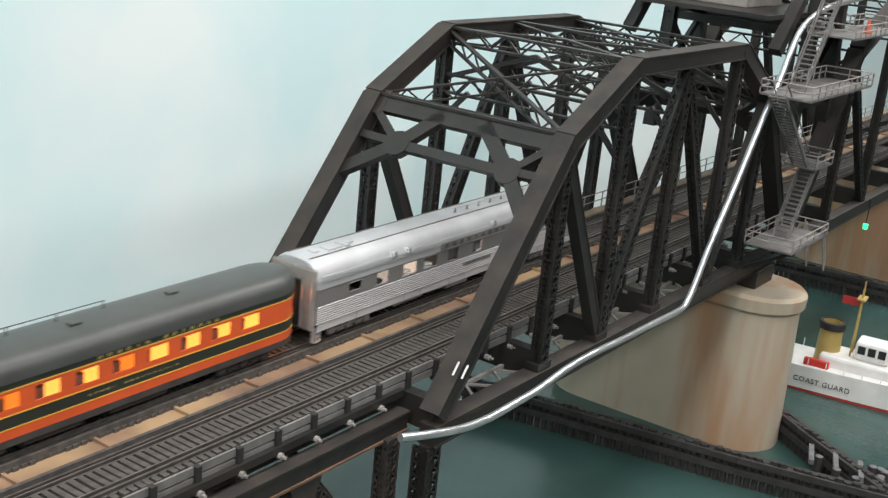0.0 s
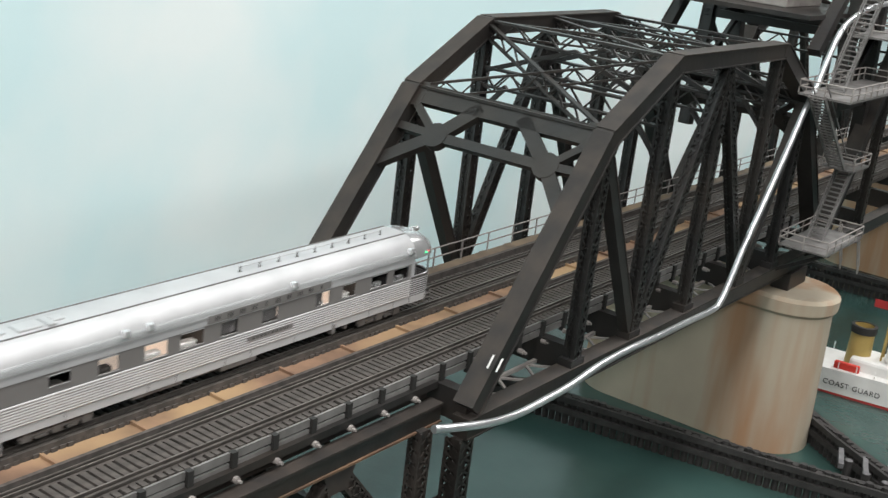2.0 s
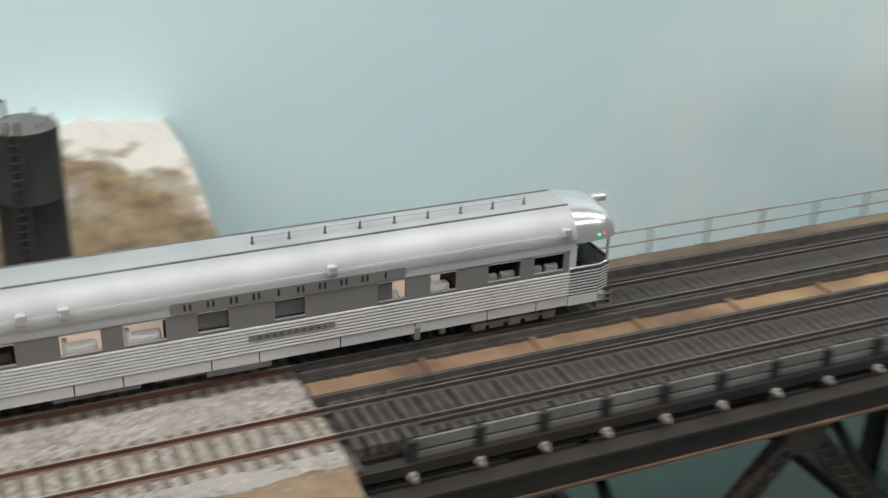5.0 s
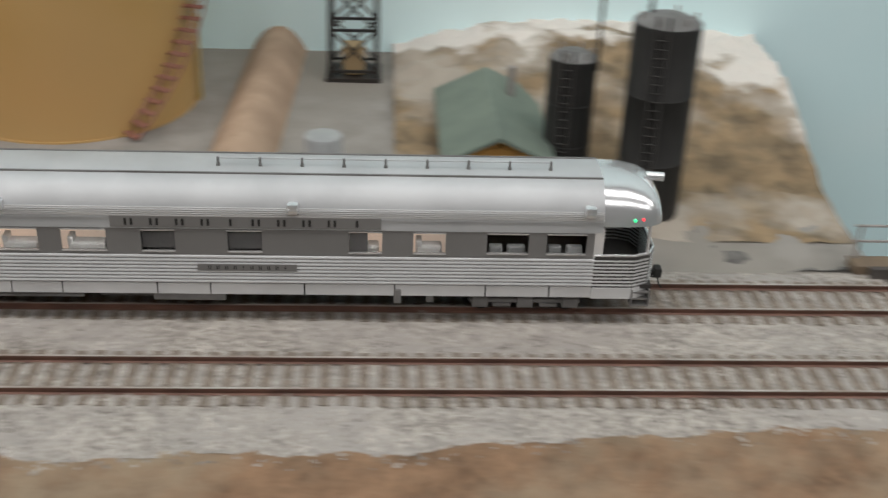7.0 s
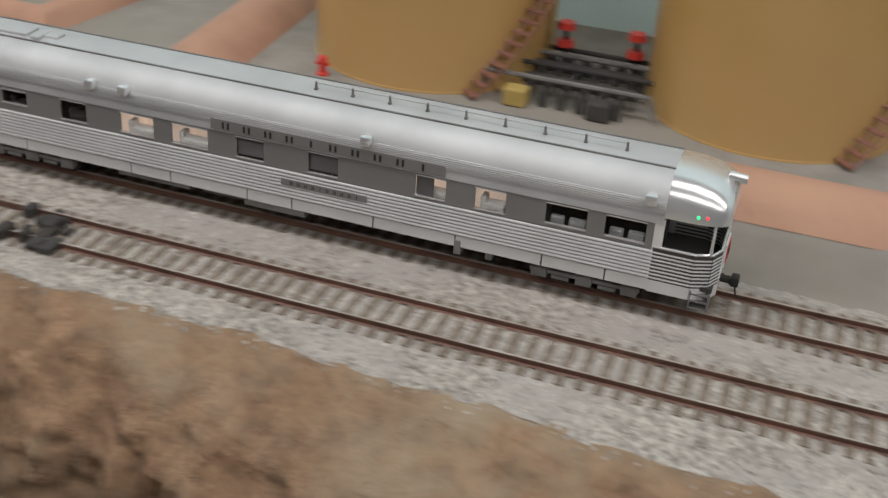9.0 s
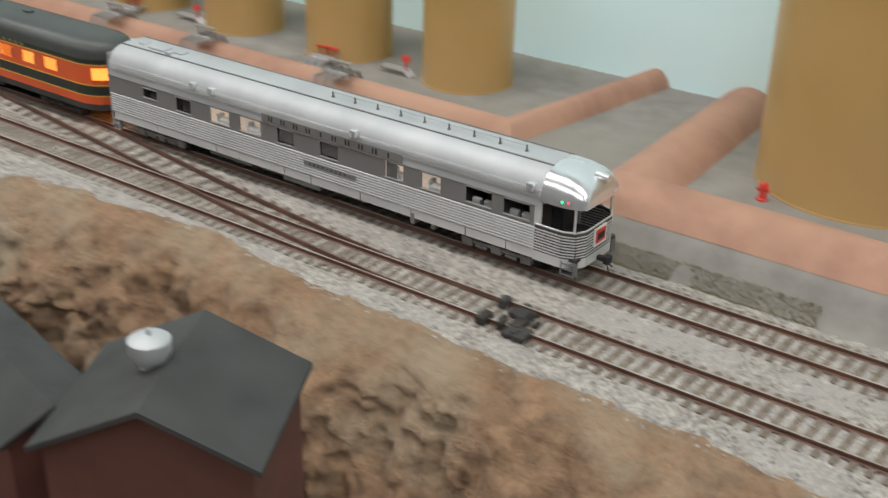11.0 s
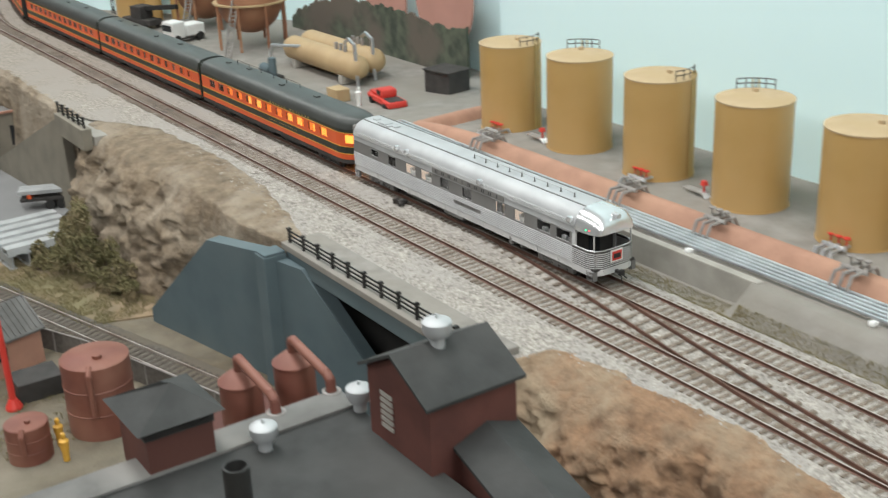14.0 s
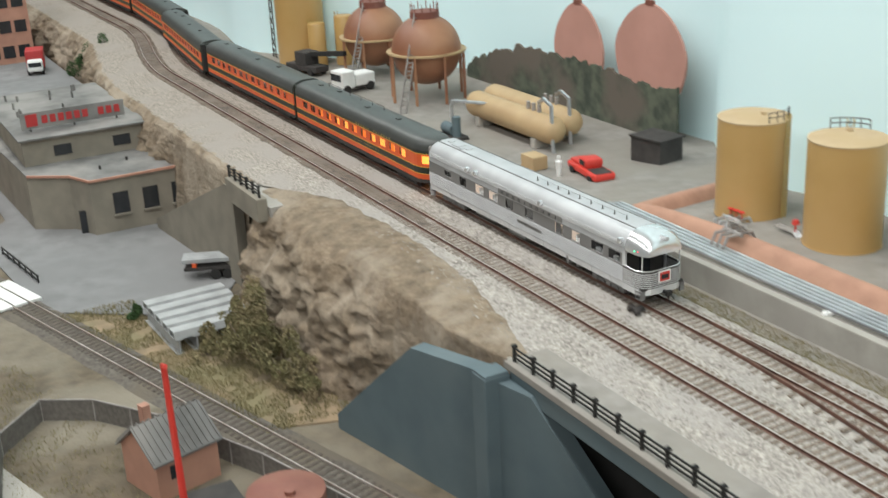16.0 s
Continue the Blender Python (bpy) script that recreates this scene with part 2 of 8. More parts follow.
M_CONC = mat("aged_concrete", (0.40, 0.38, 0.34), (0.30, 0.285, 0.25), 50, 0.9, c3=(0.33, 0.31, 0.28), big=9, bump=0.0005)
M_PIER = mat("stained_concrete", (0.46, 0.405, 0.315), (0.40, 0.35, 0.27), 14, 0.9, c3=(0.38, 0.225, 0.13), big=22, bump=0.0004, bscale=90, stretch=(1, 1, 0.12))
M_PILE = mat("tarred_pile", (0.036, 0.034, 0.033), (0.021, 0.020, 0.019), 120, 0.8)
M_PILETOP = mat("grey_pile_end", (0.16, 0.16, 0.165), (0.10, 0.10, 0.105), 150, 0.8)
M_PIPE = mat("galvanised_pipe", (0.70, 0.72, 0.74), (0.56, 0.58, 0.60), 60, 0.28, metal=0.8)
M_ROOM = mat("dull_room_paint", (0.17, 0.17, 0.165), (0.14, 0.14, 0.135), 4, 0.9)
M_WHITE = mat("white_paint", (0.78, 0.78, 0.76), (0.68, 0.68, 0.66), 60, 0.5)
M_ASPH = mat("grey_street", (0.22, 0.22, 0.22), (0.17, 0.17, 0.17), 40, 0.9, c3=(0.19, 0.19, 0.19), big=6)
M_SAND = mat("sandy_ground", (0.29, 0.215, 0.135), (0.19, 0.15, 0.095), 70, 0.95, c3=(0.19, 0.165, 0.09), big=16, bump=0.001)
M_GRASS = mat("static_grass", (0.25, 0.215, 0.105), (0.16, 0.145, 0.07), 150, 0.95, c3=(0.28, 0.235, 0.13), big=20)
M_LEAF = mat("shrub_foam", (0.23, 0.205, 0.10), (0.12, 0.112, 0.05), 150, 0.95, c3=(0.27, 0.215, 0.125), big=40)
M_LEAFG = mat("green_foliage", (0.05, 0.10, 0.03), (0.03, 0.06, 0.018), 150, 0.95)
M_RUST = mat("rusty_brown_tank", (0.21, 0.075, 0.05), (0.16, 0.055, 0.04), 40, 0.6, c3=(0.26, 0.12, 0.085), big=14)
M_COPPER = mat("brown_sphere_paint", (0.30, 0.135, 0.07), (0.22, 0.095, 0.055), 14, 0.5, c3=(0.38, 0.20, 0.11), big=9)
M_TANC = mat("tan_tank_paint", (0.47, 0.34, 0.185), (0.40, 0.28, 0.15), 30, 0.6)
M_PINK = mat("pink_painted_tank", (0.50, 0.27, 0.22), (0.44, 0.235, 0.19), 20, 0.9)
M_TREES = mat("painted_dark_trees", (0.105, 0.12, 0.085), (0.045, 0.055, 0.042), 75, 0.95, c3=(0.125, 0.105, 0.085), big=16)
M_OLIVE = mat("olive_grey_stucco", (0.25, 0.225, 0.18), (0.20, 0.18, 0.145), 40, 0.9)
M_FLATROOF = mat("weathered_flat_roof", (0.19, 0.186, 0.178), (0.12, 0.118, 0.112), 40, 0.9, c3=(0.245, 0.235, 0.22), big=14)
M_DARKWIN = mat("dark_window", (0.03, 0.032, 0.035), (0.02, 0.022, 0.025), 60, 0.25)
M_SHEDG = mat("green_shed_roof", (0.17, 0.21, 0.17), (0.14, 0.175, 0.145), 60, 0.85)
M_SHEDO = mat("orange_shed_wall", (0.46, 0.24, 0.06), (0.40, 0.2, 0.05), 60, 0.8)
M_SALMON = mat("salmon_wall", (0.45, 0.24, 0.17), (0.38, 0.20, 0.145), 50, 0.85)
M_FENCE = mat("chainlink_grey", (0.16, 0.148, 0.132), (0.11, 0.10, 0.09), 300, 0.7)
M_BRASS = mat("yellow_brass", (0.45, 0.33, 0.11), (0.36, 0.26, 0.08), 60, 0.5)
M_HULLRED = mat("red_waterline", (0.42, 0.035, 0.035), (0.36, 0.03, 0.03), 60, 0.5)
M_GOLDTXT = mat("gold_lettering", (0.52, 0.42, 0.16), (0.46, 0.36, 0.13), 60, 0.5)

# ---- mesh helpers ----


def box(bm, x0, x1, y0, y1, z0, z1, bev=0.0):
    g = bmesh.ops.create_cube(bm, size=1.0)
    vs = g["verts"]
    bmesh.ops.scale(bm, vec=(x1 - x0, y1 - y0, z1 - z0), verts=vs)
    bmesh.ops.translate(bm, vec=((x0 + x1) / 2, (y0 + y1) / 2, (z0 + z1) / 2), verts=vs)
    if bev:
        es = list({e for v in vs for e in v.link_edges})
        bmesh.ops.bevel(bm, geom=es, offset=bev, segments=2, affect="EDGES", profile=0.5)


def beam(bm, p, q, w, h, up=(0, 0, 1)):
    """A straight bar of section w (sideways) by h (upward) from p to q."""
    p, q = Vector(p), Vector(q)
    d = (q - p).normalized()
    s = d.cross(Vector(up))
    if s.length < 1e-4:
        s = d.cross(Vector((0, 1, 0)))
    s.normalize()
    u = s.cross(d)
    vs = [bm.verts.new(c + s * a * w / 2 + u * b * h / 2) for c in (p, q) for a, b in ((-1, -1), (1, -1), (1, 1), (-1, 1))]
    for f in ((3, 2, 1, 0), (4, 5, 6, 7), (0, 1, 5, 4), (1, 2, 6, 5), (2, 3, 7, 6), (3, 0, 4, 7)):
        bm.faces.new([vs[i] for i in f])


def rod(bm, p, q, r, seg=8, r2=None):
    p, q = Vector(p), Vector(q)
    d = q - p
    m = Matrix.Translation((p + q) / 2) @ d.to_track_quat("Z", "Y").to_matrix().to_4x4()
    bmesh.ops.create_cone(bm, cap_ends=True, segments=seg, radius1=r, radius2=r if r2 is None else r2, depth=d.length, matrix=m)


def tubeline(bm, pts, r, seg=8):
    for a, b in zip(pts, pts[1:]):
        rod(bm, a, b, r, seg)
    for c in pts[1:-1]:
        bmesh.ops.create_icosphere(bm, subdivisions=1, radius=r * 1.02, matrix=Matrix.Translation(c))


def lathe(bm, prof, seg=32, c=(0, 0)):
    """Turn a profile of (radius, z) about the upright axis through c."""
    rings = []
    for r, z in prof:
        if r < 1e-6:
            rings.append([bm.verts.new((c[0], c[1], z))])
        else:
            rings.append([bm.verts.new((c[0] + r * math.cos(6.283185 * k / seg), c[1] + r * math.sin(6.283185 * k / seg), z)) for k in range(seg)])
    for a, b in zip(rings, rings[1:]):
        for k in range(seg):
            j = (k + 1) % seg
            if len(a) == 1 and len(b) > 1:
                bm.faces.new((a[0], b[j], b[k]))
            elif len(b) == 1 and len(a) > 1:
                bm.faces.new((a[k], a[j], b[0]))
            elif len(a) > 1:
                bm.faces.new((a[k], a[j], b[j], b[k]))


def prism(bm, pts, y0, y1, axis="y"):
    """A flat polygon of (x, z) pushed from y0 to y1 (axis x: (y, z) pushed along x; axis z: (x, y) pushed up)."""
    put = {"y": lambda a, b, c: (a, c, b), "x": lambda a, b, c: (c, a, b), "z": lambda a, b, c: (a, b, c)}[axis]
    va = [bm.verts.new(put(a, b, y0)) for a, b in pts]
    vb = [bm.verts.new(put(a, b, y1)) for a, b in pts]
    bm.faces.new(va)
    bm.faces.new(vb[::-1])
    for k in range(len(pts)):
        j = (k + 1) % len(pts)
        bm.faces.new((va[j], va[k], vb[k], vb[j]))


def part(name, bm, material, parent=None, label="", smooth=False):
    me = bpy.data.meshes.new(name)
    bmesh.ops.recalc_face_normals(bm, faces=bm.faces)
    bm.to_mesh(me)
    bm.free()
    me.materials.append(material)
    if smooth:
        me.polygons.foreach_set("use_smooth", [True] * len(me.polygons))
        me.set_sharp_from_angle(angle=radians(38))
    ob = new(name, me)
    if parent:
        ob.parent = parent
    if label:
        tagged(ob, label)
    return ob


def boxpart(name, b, material, parent=None, bev=0.0, label=""):
    bm = bmesh.new()
    box(bm, *b, bev=bev)
    return part(name, bm, material, parent, label)


def thing(name, label, category, at=(0, 0, 0), rz=0.0, group="", kind=""):
    ob = new(name)
    ob.empty_display_size = 0.01
    ob.matrix_world = pose(*at, 0, 0, rz)
    return tagged(ob, label, category, group, kind)


def gridmesh(name, xs, ys, zf, material, yf=None, smooth=True):
    """One sheet over the knots xs by ys at the heights zf(x, y)."""
    vs = [(x, yf(x, y) if yf else y, zf(x, y)) for x in xs for y in ys]
    n = len(ys)
    fs = [(i * n + j, (i + 1) * n + j, (i + 1) * n + j + 1, i * n + j + 1) for i in range(len(xs) - 1) for j in range(n - 1)]
    me = bpy.data.meshes.new(name)
    me.from_pydata(vs, [], fs)
    me.materials.append(material)
    if smooth:
        me.polygons.foreach_set("use_smooth", [True] * len(me.polygons))
    return new(name, me)


def span(a, b, step):
    n = max(2, int(round((b - a) / step)) + 1)
    return [a + (b - a) * k / (n - 1) for k in range(n)]


# ---- the line of the tracks: straight, then an S bend far along ----
T2 = -0.0494
Z_LOW = -0.112


def bend(x):
    """Sideways shift of the line at x."""
    u = min(max((-1.56 - x) / 0.44, 0.0), 1.0)
    return 0.058 * u * u * (3 - 2 * u)


def yard_z(x):
    t = min(max((x + 0.95) / 0.35, 0.0), 1.0)
    return -0.011 + 0.024 * t * t * (3 - 2 * t)


def wall_y(x):
    t = min(max((x + 0.90) / 0.12, 0.0), 1.0)
    back = max(0.305 - 0.58 * max(0.0, -1.36 - x), 0.085 + bend(x))
    e = min(max((x - 0.58) / 0.5, 0.0), 1.0)
    return back - 0.088 * t * t * (3 - 2 * t) + 0.10 * e * e * (3 - 2 * e)


EDGE = 0.508  # the land's end at the bridge


EDGES = [(-1.07, -0.118), (-1.03, -0.114), (-0.985, -0.092), (-0.94, -0.077), (-0.80, -0.073), (-0.70, -0.080), (-0.645, -0.092), (-0.60, -0.104), (-0.575, -0.110), (-0.345, -0.112), (-0.335, -0.084), (-0.29, -0.073), (-0.20, -0.069), (-0.10, -0.077), (0.04, -0.078), (0.13, -0.081), (0.21, -0.088), (0.29, -0.086), (0.36, -0.080), (0.45, -0.074), (0.6, -0.073)]


def cliff_y(x):
    """The edge of the ballast on the near side of the line, where the rock begins."""
    base = float(np.interp(x, [e[0] for e in EDGES], [e[1] for e in EDGES]))
    return base + bend(x) * 0.9 + 0.004 * noise.noise(Vector((x * 17, 3.1, 0))) + 0.003 * noise.noise(Vector((x * 60, 1.1, 0)))


# backdrop wall round the layout, ceiling and floor of the room
wall = gridmesh("wall_backdrop", span(-4.2, 4.2, 0.06), span(-1.3, 1.6, 0.1), lambda x, z: z, M_WALL, yf=lambda x, z: wall_y(x) + 0.0)
tagged(wall, "light blue wall painted as a hazy sky with soft clouds", "wall", kind="structure")
sol = wall.modifiers.new("thick", "SOLIDIFY")
sol.thickness, sol.offset = 0.05, -1
ceil = boxpart("ceiling", (-4.3, 4.3, -3.2, 0.5, 1.6, 1.65), M_ROOM)
tagged(ceil, "plain grey room ceiling above the layout", "ceiling", kind="structure")
floor = boxpart("floor", (-4.3, 4.3, -3.2, 0.5, -1.35, -1.3), M_CONC)
tagged(floor, "grey concrete room floor below the layout", "floor", kind="structure")
for nm, b in (("wall_aisle", (-4.3, 4.3, -3.25, -3.2, -1.3, 1.6)), ("wall_west", (-4.35, -4.3, -3.2, 0.5, -1.3, 1.6)), ("wall_east", (4.3, 4.35, -3.2, 0.5, -1.3, 1.6))):
    tagged(boxpart(nm, b, M_ROOM), "plain painted room wall", "wall", kind="structure")

# land: yard plateau
def land_z(x, y):
    z = yard_z(x)
    edge = 0.024 + bend(x) + 0.020 * min(max((-0.300 - x) / 0.012, 0.0), 1.0) * min(max((x + 0.86) / 0.08, 0.0), 1.0)
    if y < edge:
        return -0.0065
    t = min((y - edge) / (0.016 if edge < 0.03 else 0.008), 1.0)
    z -= 0.017 * min(max((x - 0.32) / 0.06, 0), 1) * min(max((0.15 - y) / 0.06, 0), 1)
    return -0.0065 + (z + 0.0065) * t + 0.0004 * noise.noise(Vector((x * 60, y * 60, 0)))


def yard_y(x, v):
    return (0.020 + bend(x)) + v * (wall_y(x) + 0.004 - 0.020 - bend(x))


VS = [0, 0.02, 0.04, 0.06, 0.08, 0.1, 0.115, 0.13, 0.145, 0.16, 0.22, 0.3, 0.4, 0.55, 0.7, 0.85, 1.0]
yard = gridmesh("ground_yard", span(-3.0, EDGE, 0.01), VS, lambda x, v: land_z(x, yard_y(x, v)), M_YARD, yf=yard_y)
tagged(yard, "grey painted ground of the tank yard beside the line", "ground", kind="structure")


# ballast bed under both tracks
def bed_y(x, v):
    lo, hi = cliff_y(x), 0.030 + bend(x)
    return lo + (hi - lo) * v


def bed_z(x, y):
    c = y - bend(x)
    d = min(abs(c), abs(c - T2))
    z = -0.0027 - max(0.0, d - 0.016) * 0.10
    if c > 0.022:
        z -= (c - 0.022) * 0.5
    z += 0.0004 * noise.noise(Vector((x * 400, y * 400, 0))) + 0.0006 * noise.noise(Vector((x * 60, y * 60, 2)))
    return z


bed = gridmesh("ballast_bed", span(-1.0, EDGE, 0.0022), span(0, 1, 0.018), lambda x, v: bed_z(x, bed_y(x, v)), M_BALLAST, yf=bed_y)
tagged(bed, "pale grey crushed stone ballast under the double track", "ballast", kind="structure")
bed2 = gridmesh("ballast_bed_far", span(-3.0, -1.0, 0.012), span(0, 1, 0.04), lambda x, v: bed_z(x, bed_y(x, v)), M_BALLAST, yf=bed_y)
tagged(bed2, "grimy brown grey ballast under the far double track", "ballast", kind="structure")

# the near track sinks in sooty brown ballast along its far part
soot = gridmesh("sooty_strip", span(-2.9, -0.83, 0.008), span(-1, 1, 0.1), lambda x, v: bed_z(x, T2 + bend(x)) + 0.0011 * (1 - v ** 4) - 0.0006 + 0.0004 * noise.noise(Vector((x * 220, v * 5, 4))), M_SOOT,
                yf=lambda x, v: T2 + bend(x) + v * (0.0165 + 0.003 * noise.noise(Vector((x * 30, v, 2)))) * min(1.0, (-0.82 - x) / 0.15 + 0.25))
tagged(soot, "sooty brown ballast filling the far part of the near track", "ballast", kind="structure")

# rock face and the low town ground
def shoulder(x):
    """Width of the dirt shoulder between ballast and rock."""
    return float(np.interp(x, (-1.3, -1.06, -0.99, -0.93, -0.72, -0.65, -0.59, -0.35, -0.30, 0.0, 0.5), (0.006, 0.006, 0.026, 0.046, 0.046, 0.034, 0.008, 0.008, 0.014, 0.012, 0.016)))


SV = 0.24


def face_y(x, v):
    top, sh = cliff_y(x), shoulder(x)
    w = min(v / SV, 1.0)
    y = top + 0.005 * (1 - w) * (1.0 + 0.6 * noise.noise(Vector((x * 55, 8, 0)))) - sh * w
    u = max(0.0, (v - SV) / (1 - SV))
    out = 0.050 + 0.02 * noise.noise(Vector((x * 7, 0, 4)))
    if x < -0.6:  # behind the wing wall, then bulging, then steep again by the far underpass
        out = 0.010 + 0.034 * min(max((-0.72 - x) / 0.10, 0), 1) * min(max((x + 1.06) / 0.08, 0), 1)
    if -0.66 < x < -0.5:
        out = 0.001
    if x < -1.03:
        out = 0.004 + 0.018 * min(max((-1.28 - x) / 0.1, 0), 1)
    if x > 0.0:
        out += 0.10 * min(x / 0.2, 1.0)
    rough = 0.006 * noise.fractal(Vector((x * 24, u * 2.4, 1)), 0.9, 2.0, 5) + 0.003 * noise.fractal(Vector((x * 75, u * 9, 3)), 0.7, 2.0, 4) + 0.0018 * noise.fractal(Vector((x * 190, u * 22, 6)), 0.6, 2.0, 3) + 0.0036 * (noise.ridged_multi_fractal(Vector((x * 44, u * 2.0, 9)), 0.9, 2.2, 5, 0.9, 1.8) - 1.0)
    rough += 0.011 * (noise.voronoi(Vector((x * 26 + 0.6 * noise.noise(Vector((x * 30, u * 4, 0))), u * 2.6 + x * 6, 2)))[0][0] - 0.35) + 0.0045 * (noise.voronoi(Vector((x * 70, u * 7 + x * 9, 5)))[0][0] - 0.35)
    keep = 1.0 if not (-0.74 < x < -0.6 or -1.31 < x < -1.03) else (0.15 if x < -0.66 else 0.0)
    return y - out * u ** 0.7 - rough * keep * math.sin(min(u * 5, 1.57)) * 1.4


def face_z(x, v):
    w = min(v / SV, 1.0)
    u = max(0.0, (v - SV) / (1 - SV))
    top = bed_z(x, cliff_y(x)) - 0.0008 + 0.0016 * min(w * 3, 1.0) - 0.0055 * w * w
    fine = 0.0011 * noise.fractal(Vector((x * 110, w * 5, 5)), 0.7, 2.0, 4) * min(w * 2.5, 1.0)
    return top + fine + (Z_LOW - 0.01 - top) * u ** 1.15 + 0.006 * noise.fractal(Vector((x * 20, u * 3, 7)), 0.8, 2.0, 5) * math.sin(min(u * 3, 1.57))


VF = span(0, 1, 0.0125)


def rock_strip(name, x0, x1):
    ob = gridmesh(name, span(x0, x1, 0.0022 if x0 > -1 else 0.006), VF, face_z, M_ROCK if x0 > -0.5 else M_ROCKW, yf=face_y)
    return tagged(ob, "carved tan and brown plaster rock face below the line", "rock face", kind="structure")


rock_strip("rock_face_middle", -0.345, EDGE)
rock_strip("rock_face_west", -1.026, -0.5785)
rock_strip("rock_face_far", -3.0, -1.06)
low = gridmesh("ground_low", span(-3.6, 0.5, 0.02), span(-1.1, 0.02, 0.02), lambda x, y: Z_LOW + 0.0008 * noise.noise(Vector((x * 25, y * 25, 0))), M_DIRT)
tagged(low, "brown dirt ground of the low town", "ground", kind="structure")
base = boxpart("layout_base", (-3.6, 0.47, -1.1, 0.30, -0.40, Z_LOW - 0.006), M_TIE)
tagged(base, "plain wooden base of the layout", "base", kind="structure")
# end face of the land at the bridge
bm = bmesh.new()
prism(bm, [(-0.10, -0.006), (0.205, -0.006), (0.21, -0.30), (-0.22, -0.30), (-0.15, -0.10)], EDGE, EDGE - 0.03, "x")
tagged(part("land_end", bm, M_DIRT), "brown earth end of the land at the bridge", "earth bank", kind="structure")
water = gridmesh("water", span(0.3, 4.2, 0.1), span(-1.2, 0.5, 0.1), lambda x, y: -0.185, M_WATER)
tagged(water, "dark green painted water under the bridge", "water", kind="structure")

# ---- tracks ----
def rail_bm(x0, x1, yc, z1=0.0, head=True, step=0.02):
    bm = bmesh.new()
    prof = [(-0.00045, 0), (0.00045, 0), (0.00045, -0.0007), (0.00015, -0.0009), (0.00015, -0.0018), (0.001, -0.0022), (-0.001, -0.0022), (-0.00015, -0.0018), (-0.00015, -0.0009), (-0.00045, -0.0007)]
    xs = [x0, x1] if x0 > -1.3 else span(x0, x1, step)
    rows = [[bm.verts.new((x, yc + bend(x) + a, z1 + b)) for a, b in prof] for x in xs]
    for a, b in zip(rows, rows[1:]):
        for k in range(len(prof)):
            j = (k + 1) % len(prof)
            f = bm.faces.new((a[k], b[k], b[j], a[j]))
            if k == 0 and head:
                f.material_index = 1
    return bm


def rails(track, x0, x1, yc, body=None):
    for s in (-1, 1):
        ob = part("rail", rail_bm(x0, x1, yc + s * 0.00867), body or M_RAIL, track)
        ob.data.materials.append(M_RAILDARK if body else M_RAILTOP)


def tie_mesh(name, length, width, height, material):
    bm = bmesh.new()
    box(bm, -width / 2, width / 2, -length / 2, length / 2, -height, 0)
    me = bpy.data.meshes.new(name)
    bm.to_mesh(me)
    bm.free()
    me.materials.append(material)
    return me


TIE = tie_mesh("tie", 0.0295, 0.0026, 0.0028, M_TIE)
DTIE = tie_mesh("bridge_tie", 0.034, 0.0030, 0.0040, M_DTIE)


def lay_ties(track, mesh, x0, x1, step, yc, limit=290):
    n = 0
    x = x1
    rest = bmesh.new()
    rng = random.Random(5)
    while x > x0:
        m = pose(x + rng.uniform(-0.0003, 0.0003), yc + bend(x) + rng.uniform(-0.0004, 0.0004), -0.0021, 0, 0, rng.uniform(-1.5, 1.5))
        if n < limit:
            ob = new("tie", mesh)
            ob.parent = track
            ob.matrix_basis = m
        else:
            k = len(rest.verts)
            rest.from_mesh(mesh)
            rest.verts.ensure_lookup_table()
            bmesh.ops.transform(rest, matrix=m, verts=rest.verts[k:])
        n += 1
        x -= step
    if len(rest.verts):
        tagged(part("more_ties", rest, mesh.materials[0], track), kind="stuff")
    else:
        rest.free()

line_far = thing("far_track", "rusty rails on weathered grey ties in pale ballast", "railway track", kind="structure")
line_near = thing("near_track", "rusty rails on weathered brown ties in pale ballast", "railway track", kind="structure")
for tr, yc in ((line_far, 0.0), (line_near, T2)):
    rails(tr, -2.95, EDGE, yc)

# ---- train ----
CARL, HALF = 0.2965, 0.0172


def roof_prof(w, z0, z1, n=14, flat=2.6):
    """Half-oval roof section from eave to eave."""
    pts = []
    for k in range(n + 1):
        a = math.pi * k / n
        c, s = math.cos(a), math.sin(a)
        pts.append((-w * math.copysign(abs(c) ** (2 / flat), c), z0 + (z1 - z0) * abs(s) ** (2 / flat)))
    return pts


def loft(bm, rows, close=True):
    """Skin between rows of points; caps at both ends."""
    vr = [[bm.verts.new(p) for p in r] for r in rows]
    n = len(vr[0])
    for a, b in zip(vr, vr[1:]):
        for k in range(n if close else n - 1):
            j = (k + 1) % n
            bm.faces.new((a[k], a[j], b[j], b[k]))
    bm.faces.new(vr[0])
    bm.faces.new(vr[-1][::-1])


def sidewall(bm, x0, x1, z0, z1, wins, y, th=0.0008):
    """A side wall with window openings (x, x, z, z) cut through."""
    s = 1 if y > 0 else -1
    ya, yb = sorted((y, y - s * th))
    x = x0
    for a, b, c, d in sorted(wins):
        if a > x:
            box(bm, x, a, ya, yb, z0, z1)
        box(bm, a, b, ya, yb, z0, c)
        box(bm, a, b, ya, yb, d, z1)
        x = b
    if x < x1:
        box(bm, x, x1, ya, yb, z0, z1)


